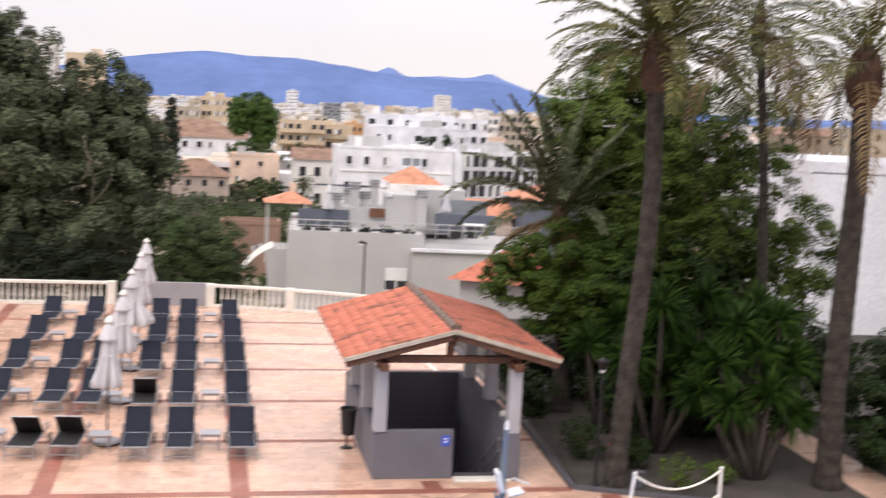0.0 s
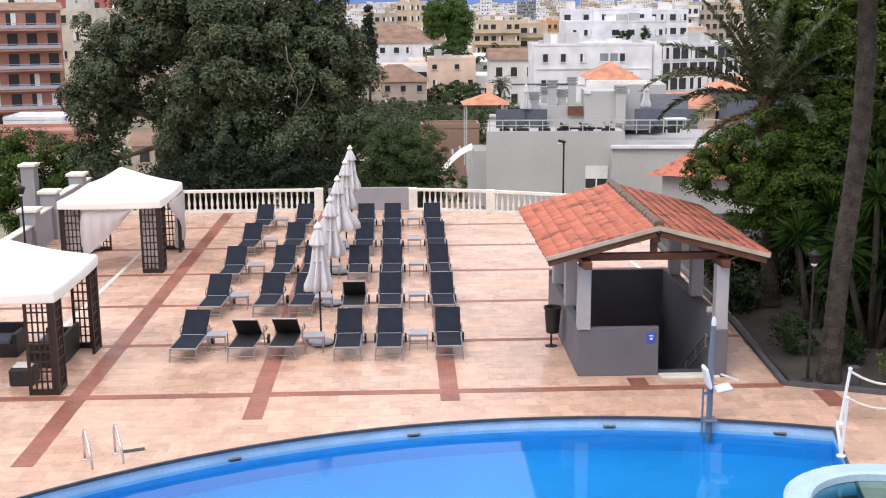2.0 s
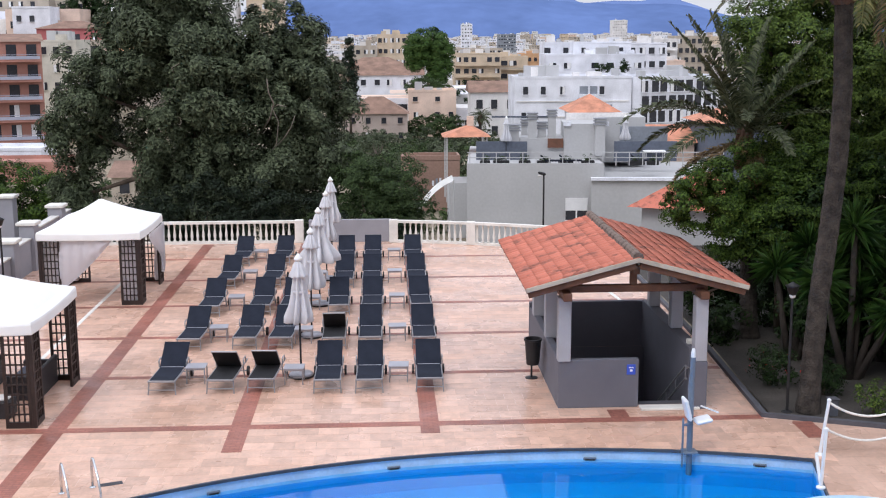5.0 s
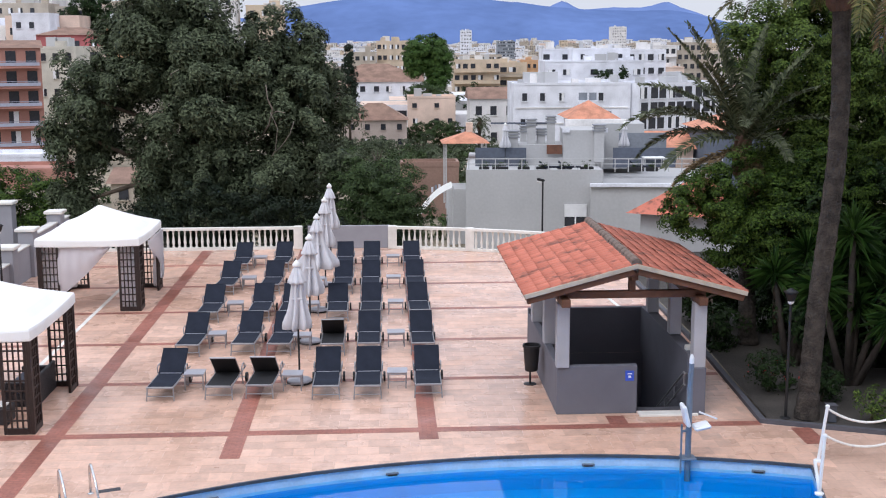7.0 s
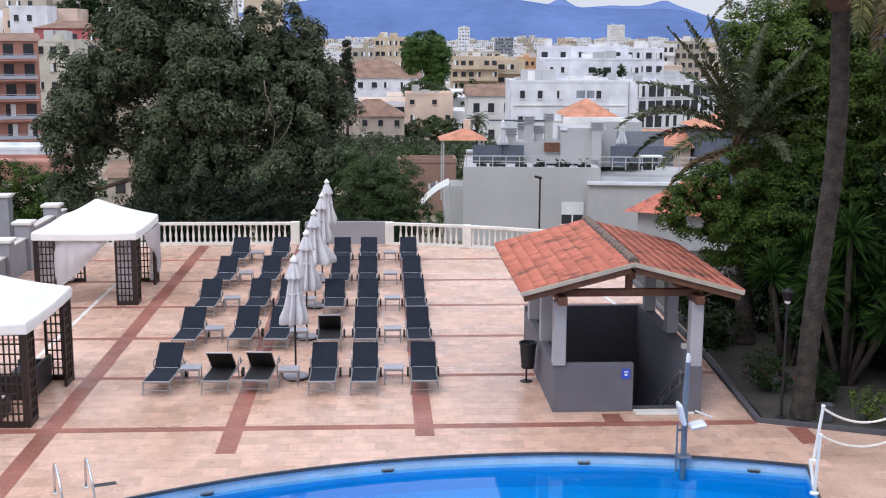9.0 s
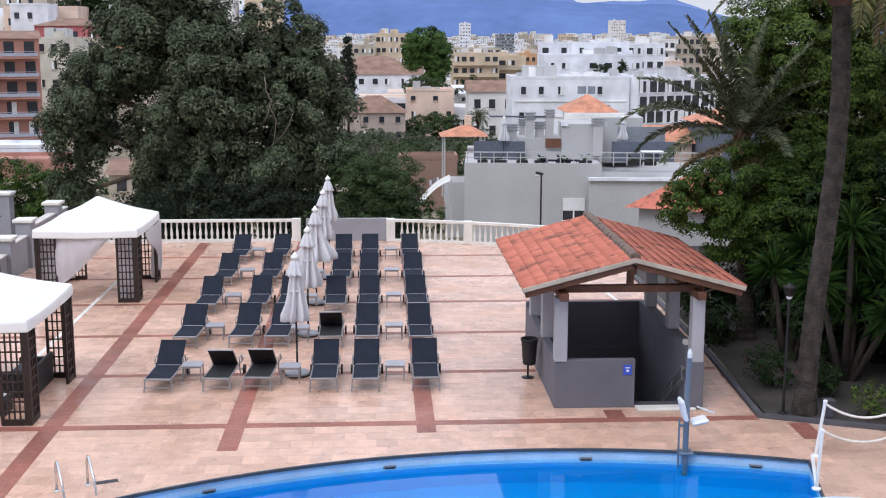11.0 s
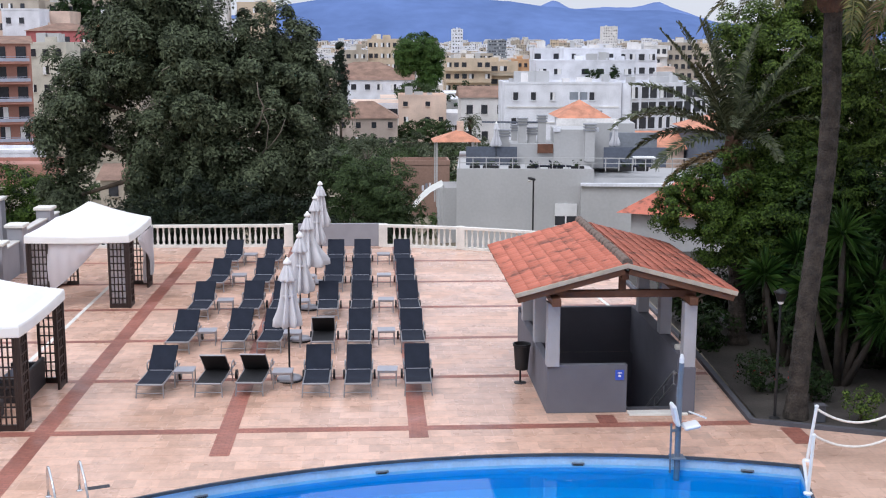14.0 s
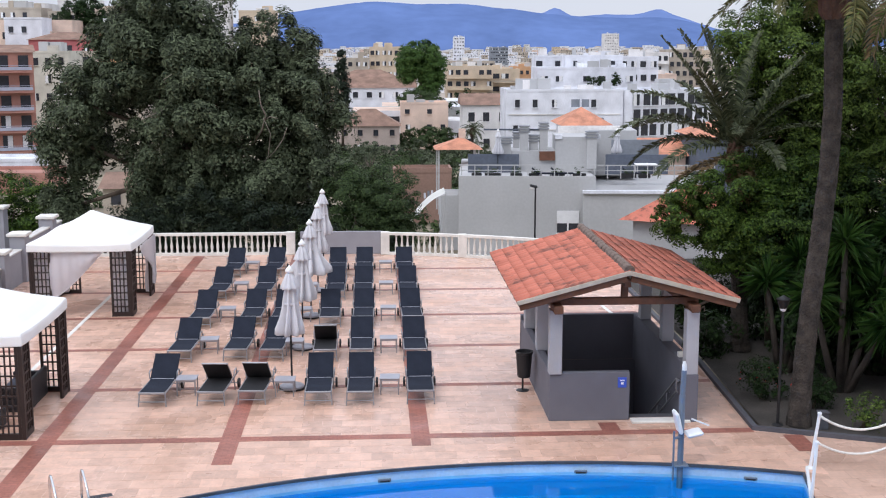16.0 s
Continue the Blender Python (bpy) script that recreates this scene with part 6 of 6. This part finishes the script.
house("apartment_block", "beige apartment block above brown roofs", -12, -2.2, 410, 12, -18, 4.2, W_BEIGE, windows=(4, 6), win=(1.4, 1.4), category="apartment block", clutter=5)
house("house", "brick red house with a terracotta roof", -10, 6, 340, 8, -14, 0.0, W_CLAY, "hip", R_BROWN, (4, 3), rise=2.0)
house("apartment_block", "sandy ochre apartment block with long balconies", 22.6, 37.5, 380, 12, -16, 2.0, W_OCHRE, windows=(6, 5), win=(1.5, 1.5), category="apartment block", balcony=W_OCHRE, clutter=5)
house("apartment_block", "sandy ochre block with deep loggias", 37.8, 47.5, 392, 12, -16, 0.8, W_OCHRE, windows=(3, 4), win=(2.4, 1.6), category="apartment block", balcony=W_BEIGE, clutter=5)
house("apartment_block", "orange-ochre flat apartment block", 46.0, 54.5, 402, 12, -16, 1.4, W_ORANGE, windows=(4, 5), win=(1.0, 1.3), category="apartment block", clutter=5)
house("apartment_block", "wide white apartment building with a flat roof", 22.0, 41.9, 200, 10, -12, 0.95, W_WHITE, windows=(6, 3), win=(0.8, 1.3), category="apartment block", skip=0.42, clutter=9)
big = [o for o in scene.objects if o.name.startswith("apartment_block")][-1]
for z in (9.2, 6.6):
    part("string_course", boxbm((0, -0.08, z), (19.0, 0.2, 0.18)), W_WARMWHITE, big)
# no recess is cut: grey panels on the wall paint the loggias' shade
for x, z in ((2.6, 10.7), (5.2, 7.6)):
    log = part("loggia", boxbm((x, -0.02, z), (3.0, 0.2, 2.0)), W_BLUEGREY, big, "flat grey panel standing in for a loggia's shade")
    part("parapet", boxbm((x, -0.5, z - 0.75), (3.2, 0.9, 0.9)), W_WHITE, log)
    part("pillar", boxbm((x, -0.6, z), (0.25, 0.5, 2.0)), W_WHITE, log)
house("apartment_block", "white wing with rows of dark loggias", 42.2, 61.0, 202, 12, -12, 0.8, W_WHITE, windows=(10, 5), win=(1.35, 1.9), turn=24, category="apartment block", skip=0.0, clutter=6)
house("apartment_block", "white terraced upper storey block", 38.4, 62.0, 282, 12, -12, 3.2, W_WHITE, windows=(7, 3), win=(1.7, 1.3), category="apartment block", skip=0.3, clutter=10)
house("apartment_block", "white stair tower of an apartment block", 46.3, 60.4, 290, 8, -12, 6.0, W_WHITE, windows=(3, 5), category="apartment block", clutter=5)
house("apartment_block", "white penthouse block with dark openings", 40.6, 47.6, 302, 8, -12, 5.8, W_WHITE, windows=(3, 5), win=(1.6, 1.4), category="apartment block", clutter=5)
house("apartment_block", "white flat-roofed block with dark openings", 56, 74, 310, 10, -12, 5.5, W_WHITE, windows=(7, 5), win=(1.5, 1.6), category="apartment block", clutter=5)
house("apartment_block", "grey-white apartment block with stacked windows", 93, 104, 420, 14, -16, 6.0, W_WARMWHITE, windows=(5, 6), win=(1.4, 1.7), category="apartment block", balcony=W_WARMWHITE, clutter=5)
house("apartment_block", "tall beige-grey apartment block with windows", 105, 117, 425, 14, -16, 7.0, W_BEIGE, windows=(5, 7), win=(1.4, 1.7), category="apartment block", clutter=5)
house("apartment_block", "pale pink block behind the palm", 68, 84, 330, 12, -14, 0.5, W_PEACH, windows=(5, 4), category="apartment block", clutter=5)
house("tower_block", "tall pale tower block on the skyline", 288.5, 307, 1500, 20, -25, 24.0, W_WARMWHITE, windows=(6, 14), win=(1.4, 1.3), category="tower block", clutter=5)
house("tower_block", "white tower block on the skyline", 85.3, 97, 1300, 16, -25, 18.5, W_WHITE, windows=(4, 12), win=(1.5, 1.3), category="tower block", clutter=5)
house("tower_block", "dark office block on the skyline", 130, 150, 1350, 16, -25, 7.2, W_BLUEGREY, windows=(7, 9), win=(2.0, 1.2), category="tower block", clutter=5)
for k, (x, w, h) in enumerate(((51.8, 4.0, 2.7), (56.7, 1.9, 3.3))):
    planter = thing("roof_planter", "dark leafy hedge in a white planter on a roof terrace", "planter", pose(x, 279.5, -1.0), "roof planters")
    part("trough", boxbm((0, 0, -5.4), (w + 0.3, 2.0, 11.4), 0.05), W_WHITE, planter)
    rs = np.random.RandomState(70 + k)
    pos, nrm = crown_points([(u * w, 0, h * 0.5, w * 0.32, 0.7, h * 0.5) for u in (-0.28, 0.0, 0.28)], 60, 30, 0.4, rs)
    piece("foliage", leaf_mesh("foliage", pos, nrm, 0.3, 0.16, M_DARKGREEN, rs), planter, Matrix.Identity(4))
house("apartment_block", "long grey-beige block with banded balconies", 38, 62, 620, 14, -20, 0.6, W_BEIGE, windows=(9, 6), win=(1.8, 1.5), category="apartment block", balcony=W_GREY, skip=0.0, clutter=5)
# hillside houses beyond the big tree
house("apartment_block", "brick red apartment block with stacked balconies", -70.3, -52.6, 187, 10, -14, 7.6, W_RED, "gable", R_BROWN, (6, 7), (1.5, 1.9), rise=1.2, turn=19, skip=0.0, category="apartment block", balcony=W_RED, rail=M_RAILBLUE)
house("apartment_block", "pale cream block beside the red building", -60.2, -53.2, 212, 10, -8, 7.3, W_CREAM, windows=(3, 5), category="apartment block", clutter=5)
house("house", "rose red hillside house with a tile roof", -71.2, -57.8, 252, 9, -2, 9.9, W_ROSE, "hip", R_BROWN, (4, 3), rise=1.6)
house("house", "orange hillside house with flat roof", -58.2, -51.6, 254, 8, -2, 10.9, W_ORANGE, windows=(3, 3))
house("house", "small white house on the hillside", -60.2, -55.8, 272, 7, -2, 14.2, W_WHITE, windows=(2, 4))
house("house", "white flat-roofed house on the hillside", -78.9, -71, 262, 8, 0, 14.2, W_WHITE, windows=(3, 3))
house("apartment_block", "sand-coloured apartment block on the hilltop", -92, -79.2, 292, 10, 2, 17.2, W_BEIGE, windows=(5, 5), category="apartment block", clutter=5)
tree("broadleaf_tree", "dark green trees on the hilltop between houses", "tree", (-67.5, 282, 4.0), [(0, 0, 0), (0.2, 0, 4), (0, 0, 8)],
     [(-4.5, 0, 9.5, 2.6, 2.2, 2.6), (-1.2, 0, 11.6, 3.0, 2.4, 3.2), (2.4, 0, 12.4, 3.0, 2.4, 3.4), (0.6, 0.3, 8.2, 3.6, 2.4, 2.4), (4.6, 0, 9.6, 1.8, 2, 2.2)], 260, 60, 0.8, (0.5, 0.24), M_DARKGREEN, 0.35, 63)
house("apartment_block", "pale hillside block behind the tree crown", -48, -36, 300, 10, -5, 19.5, W_WARMWHITE, windows=(4, 7), category="apartment block", clutter=5)
house("apartment_block", "ochre hillside block behind the tree crown", -34, -25, 305, 10, -8, 17.0, W_OCHRE, windows=(3, 7), category="apartment block", clutter=5)
house("house", "cream house with a brown tile roof below the big tree", -25.6, -20.6, 112, 7, -9, -4.6, W_BEIGE, "gable", R_BROWN, (2, 2), (0.9, 1.1), rise=1.2)
house("house", "white terrace house with dark windows below the red building", -55, -47, 165, 8, -15, -7.1, W_WHITE, "flat", None, (5, 3), (1.0, 1.3))
house("house", "rose terrace house below the red building", -62, -41, 150, 9, -13, -7.5, W_RED, "flat", None, (4, 2))

for k, (x, y) in enumerate(((6.0, 80.9), (7.3, 80.9), (12.2, 80.6))):
    deck_chair = thing("deck_chair", "dark low deck chair on the roof terrace", "deck chair", pose(5.6 + x, y - 0.6, -0.36, 0, 0, 80), "roof terrace chairs")
    part("seat", boxbm((0, 0, 0.3), (0.6, 1.2, 0.08)), M_SLING, deck_chair)
    part("backrest", boxbm((0, 0.75, 0.5), (0.6, 0.5, 0.06), 0.0, Matrix.Rotation(radians(40), 4, "X")), M_SLING, deck_chair)
    for u in (-0.25, 0.25):
        part("leg", boxbm((u, -0.4, 0.13), (0.05, 0.05, 0.26)), M_ALU, deck_chair)
        part("leg", boxbm((u, 0.4, 0.13), (0.05, 0.05, 0.26)), M_ALU, deck_chair)
# slanted white awning and rail beside the grey building
awn = thing("awning", "slanted white awning on a metal frame", "awning", pose(3.9, 74, terrain(3.9, 74)))
bm = bmesh.new()
za = -terrain(3.9, 74)
prev = None
for k in range(9):
    u = k / 8
    xx, zz = -1.9 + 2.3 * u, za - 2.6 + 2.1 * u + 0.35 * math.sin(math.pi * u)
    cur = [bm.verts.new((xx, -0.9, zz)), bm.verts.new((xx, 0.9, zz + 0.15))]
    if prev:
        bm.faces.new((prev[0], cur[0], cur[1], prev[1]))
    prev = cur
bmesh.ops.solidify(bm, geom=bm.faces[:], thickness=0.04)
part("cloth", bm, M_CANVAS, awn)
for xx, top in ((-1.8, -2.5), (0.4, -0.45)):
    bm = bmesh.new()
    bm_tube(bm, (xx, -0.8, 0), (xx, -0.8, za + top), 0.05, None, 8)
    part("post", bm, W_GREY, awn)
palm("small far palm between white houses", (15.4, 190, -11), [(0, 0, 0), (0, 0, 3), (0.1, 0, 6.2)], 0.3, 0.25, 24, 2.3, M_FRONDGREY, 44, 0, 0.5)
bare = thing("bare_tree", "leafless grey tree on the valley slope", "tree", pose(-0.6, 150, terrain(-0.6, 150)))
rg = random.Random(3)
bm = bmesh.new()
bm_path(bm, [(0, 0, 0), (0.1, 0, 1.5), (0, 0, 2.6)], [0.2, 0.15, 0.1], 8)
for k in range(44):
    az, el = rg.uniform(0, 6.28), rg.uniform(0.3, 1.3)
    d = Vector((math.cos(az) * math.cos(el), math.sin(az) * math.cos(el), math.sin(el)))
    s0 = Vector((0, 0, rg.uniform(1.2, 2.6)))
    e0 = s0 + d * rg.uniform(1.2, 2.6)
    bm_path(bm, [s0, s0.lerp(e0, 0.5) + Vector((0, 0, 0.12)), e0], [0.06, 0.04, 0.015], 5)
part("trunk", bm, M_BARE, bare)

# distant town, too small to count
def town(name, seed, count, y0, y1, x_of, h_range, z_of, label, wide=(6, 15)):
    rs = np.random.RandomState(seed)
    verts, faces, slots = [], [], []
    for i in range(count):
        y = y0 * (y1 / y0) ** rs.uniform()
        x = x_of(y, rs)
        w, d, h = rs.uniform(*wide) * (1 + y / 3500), rs.uniform(10, 16), rs.uniform(*h_range) * (1.5 if rs.uniform() < 0.06 else 1)
        z = z_of(x, y)
        k = len(verts)
        for dz in (-6, h):
            verts += [(x, y, z + dz), (x + w, y, z + dz), (x + w, y + d, z + dz), (x, y + d, z + dz)]
        slot = rs.choice([0, 0, 0, 1, 1, 1, 1, 2, 2, 3, 4])
        for q in ((0, 1, 5, 4), (1, 2, 6, 5), (3, 0, 4, 7)):
            faces.append(tuple(k + a for a in q))
            slots.append(slot)
        faces.append((k + 4, k + 5, k + 6, k + 7))
        slots.append(rs.choice([0, 1, 5, 3]))
        step = 3.1
        for lv in range(int(h / step)):
            zz = z + lv * step + 1.0
            n = max(2, int(w / 3.4))
            for c in range(n):
                if rs.uniform() < 0.25:
                    continue
                xa = x + w * (c + 0.25) / n
                xb = x + w * (c + (0.6 if rs.uniform() < 0.6 else 0.85)) / n
                k = len(verts)
                verts += [(xa, y - 0.1, zz), (xb, y - 0.1, zz), (xb, y - 0.1, zz + 1.5), (xa, y - 0.1, zz + 1.5)]
                faces.append((k, k + 1, k + 2, k + 3))
                slots.append(6)
    me = bpy.data.meshes.new(name)
    me.from_pydata(verts, [], faces)
    for m in (W_WARMWHITE, W_WHITE, W_BEIGE, W_PEACH, W_OCHRE, R_BROWN, M_GLASS):
        me.materials.append(m)
    me.polygons.foreach_set("material_index", slots)
    return tagged(new(name, me), label, "town", "", "stuff")


town("distant_town", 5, 1200, 430, 1500, lambda y, rs: y * rs.uniform(-0.16, 0.62), (6, 13), lambda x, y: terrain(x, y) + 0.0, "pale flat-roofed houses of a distant town")
town("far_town", 6, 1300, 1400, 3600, lambda y, rs: y * rs.uniform(-0.2, 0.65), (8, 18), lambda x, y: -25 + 17 * smooth_step(1500, 3600, y), "white haze of houses towards the mountains")
town("near_town", 8, 70, 235, 420, lambda y, rs: y * rs.uniform(-0.02, 0.34), (4, 8), lambda x, y: terrain(x, y) + 1.0, "small houses packed between the larger blocks", (5, 11))
town("hill_town", 7, 60, 240, 420, lambda y, rs: rs.uniform(-150, -45), (6, 10), lambda x, y: terrain(x, y), "houses scattered over the hillside")

# trees of the valley below the houses
rs = np.random.RandomState(19)
lobes = []
for i in range(46):
    y = 125 + 85 * rs.uniform()
    x = y * rs.uniform(-0.06, 0.10)
    r = rs.uniform(1.0, 2.1)
    lobes.append((x, y, terrain(x, y) + r * 0.9, r * 1.2, r, r * 1.1))
for i in range(20):
    x, r = rs.uniform(-9, 17), rs.uniform(1.3, 2.2)
    lobes.append((x, rs.uniform(203, 214), terrain(x, 210) + r * 0.8, r * 1.3, r, r * 1.2))
pos, nrm = crown_points(lobes, 1300, 46, 0.55, rs, 0.15)
tagged(new("valley_trees", leaf_mesh("valley_trees", pos, nrm, 0.36, 0.17, M_OLIVE, rs)), "grey-green trees and bushes in the valley", "trees", "", "stuff")

# green scrub between the houses
rs = np.random.RandomState(9)
lobes = []
for i in range(150):
    y = 88 + 135 * rs.uniform() ** 1.1
    x = -14 + 36 * rs.uniform() if i % 3 else -75 + 50 * rs.uniform()
    r = rs.uniform(0.8, 2.0)
    lobes.append((x, y, terrain(x, y) + r * 0.5, r * 1.3, r, r))
pos, nrm = crown_points(lobes, 2000, 26, 0.6, rs, 0.1)
tagged(new("scrub", leaf_mesh("scrub", pos, nrm, 0.42, 0.2, M_OLIVE2, rs)), "olive green scrub on the valley slopes", "scrub", "", "stuff")
lobes = []
for i in range(160):
    y = 260 + 900 * rs.uniform() ** 1.5
    x = y * rs.uniform(-0.3, 0.5)
    r = rs.uniform(1.5, 3.5)
    lobes.append((x, y, terrain(x, y) + r * 1.2, r * 1.2, r, r * 1.3))
pos, nrm = crown_points(lobes, 1100, 16, 1.2, rs, 0.1)
tagged(new("far_trees", leaf_mesh("far_trees", pos, nrm, 1.0, 0.6, M_DARKGREEN, rs)), "dark green trees between distant houses", "trees", "", "stuff")

# mountains on the horizon; blue haze is put into their colour and faint glow
M_MOUNT = mat("haze_tinted_mountain", (0.11, 0.165, 0.33), 1.0, 0.16, 0.004, 0.02, 0, spec=0.0)
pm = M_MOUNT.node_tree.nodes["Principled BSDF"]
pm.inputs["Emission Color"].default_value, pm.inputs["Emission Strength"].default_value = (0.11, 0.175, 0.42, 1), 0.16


def ridge(name, y, peaks, base, seed, label, material):
    bm = bmesh.new()
    cols = []
    for i in range(241):
        x = -2300 + 5000 * i / 240
        h = base + sum(a * math.exp(-((x - c) / w) ** 2) for c, w, a in peaks)
        h += 4 * noise.fractal(Vector((x * 0.006, seed, 0)), 1.0, 2.0, 5) + 1.2 * noise.noise(Vector((x * 0.03, seed, 3)))
        cols.append([bm.verts.new((x, y - 500 * (1 - q) + 60 * noise.noise(Vector((x * 0.004, q * 3, seed))), -30 + (h + 30) * q ** 0.8)) for q in (0, 0.3, 0.55, 0.75, 0.9, 1.0)])
    for a, b in zip(cols, cols[1:]):
        for k in range(5):
            bm.faces.new((a[k], b[k], b[k + 1], a[k + 1]))
    return structure(name, bm, material, label, "mountains", True)


# copy for the far ridge: thicker haze painted in as a stronger, paler glow
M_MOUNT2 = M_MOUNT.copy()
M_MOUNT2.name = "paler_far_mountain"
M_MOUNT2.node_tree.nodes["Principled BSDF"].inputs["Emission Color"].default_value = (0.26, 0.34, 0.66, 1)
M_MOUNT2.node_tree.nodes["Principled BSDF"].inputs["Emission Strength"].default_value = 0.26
ridge("backdrop_mountains", 4000, [(-300, 120, 33), (-150, 120, 53), (0, 120, 68), (150, 120, 58), (300, 120, 61), (450, 120, 50), (600, 120, 34), (750, 130, 30), (900, 120, 28), (1020, 120, 28), (-1000, 500, 50), (2100, 700, -40)], 62, 2.0, "mountain range beyond the town, blue haze put into its colour", M_MOUNT)
ridge("backdrop_far_mountains", 4400, [(560, 60, 52), (660, 50, 52), (1050, 170, 54), (1045, 40, 16), (800, 160, 44), (2200, 700, -40)], 72, 7.0, "mountains farther off, painted in paler haze", M_MOUNT2)


# ---- terrace paving, slab by slab ----
SLAB, GAP = 0.45, 0.009
floor_ob = bpy.data.objects["floor"]


def clip(poly, nx, ny, d):
    """Keeps the part of a polygon where nx * x + ny * y >= d."""
    out = []
    for i, p in enumerate(poly):
        q = poly[(i + 1) % len(poly)]
        a, b = nx * p[0] + ny * p[1] - d, nx * q[0] + ny * q[1] - d
        if a >= 0:
            out.append(p)
        if a * b < 0:
            t = a / (a - b)
            out.append((p[0] + (q[0] - p[0]) * t, p[1] + (q[1] - p[1]) * t))
    return out


def slab_shape(x, y):
    h = SLAB / 2 - GAP / 2
    poly = [(x - h, y - h), (x + h, y - h), (x + h, y + h), (x - h, y + h)]
    dx, dy = x - POOL_C[0], y - POOL_C[1]
    r = math.hypot(dx, dy)
    if x < 8.9 and r < POOL_R + 0.5:
        if r < POOL_R - 0.5:
            return None
        poly = clip(poly, dx / r, dy / r, POOL_R + 0.02 + (dx * POOL_C[0] + dy * POOL_C[1]) / r)
    if x > 8.2 and y < 26.2 and y > 18:
        # the bed's kerb runs aslant here
        poly = clip(poly, -0.393, -0.919, -(0.393 * 8.35 + 0.919 * 25.08))
    if x > 7.9 and y >= 24.9:
        poly = clip(poly, -1.0, 0.051, -8.33 + 0.051 * 25.1) if y > 25 else poly
    if y > 47.2 or (x > 0 and y > curve_y(x) - 0.6):
        return None
    return poly if len(poly) > 2 else None


def slab_mesh(name, poly, material, x=0.0, y=0.0):
    bm = bmesh.new()
    top = [bm.verts.new((p[0] - x, p[1] - y, 0.003)) for p in poly]
    low = [bm.verts.new((p[0] - x, p[1] - y, -0.004)) for p in poly]
    bm.faces.new(top)
    for i in range(len(poly)):
        j = (i + 1) % len(poly)
        bm.faces.new((low[i], low[j], top[j], top[i]))
    return mesh_of(name, bm, material)


ME_SLAB = slab_mesh("slab", [(-0.2205, -0.2205), (0.2205, -0.2205), (0.2205, 0.2205), (-0.2205, 0.2205)], M_TILE)
verts, faces, made = [], [], 0
for j in range(66):
    y = 19.6 + SLAB * (j + 0.5)
    for i in range(50):
        x = -12.75 + SLAB * (i + (0.5 if j % 2 else 0.0))
        if x > 8.9 or (3.7 < x < 7.5 and 25.9 < y < 31.8):
            continue
        poly = slab_shape(x, y)
        if not poly:
            continue
        whole = len(poly) == 4 and abs((poly[2][0] - poly[0][0]) * (poly[2][1] - poly[0][1]) - 0.441 ** 2) < 1e-6 and abs(poly[1][0] - poly[2][0]) < 1e-9 and abs(poly[0][1] - poly[1][1]) < 1e-9
        if whole and made < 300 and y > 22.3 and -7.2 < x < 8.2:
            piece("slab", ME_SLAB, floor_ob, Matrix.Translation((x, y, 0)))
            made += 1
            continue
        k = len(verts)
        n = len(poly)
        verts += [(p[0], p[1], 0.003) for p in poly] + [(p[0], p[1], -0.004) for p in poly]
        faces.append(tuple(range(k, k + n)))
        faces += [(k + n + q, k + n + (q + 1) % n, k + (q + 1) % n, k + q) for q in range(n)]
me = bpy.data.meshes.new("slabs")
me.from_pydata(verts, [], faces)
me.materials.append(M_TILEJ)
slabs_far = new("slabs", me)
slabs_far.parent = floor_ob
tagged(slabs_far, "pale pink paving slabs", kind="stuff")
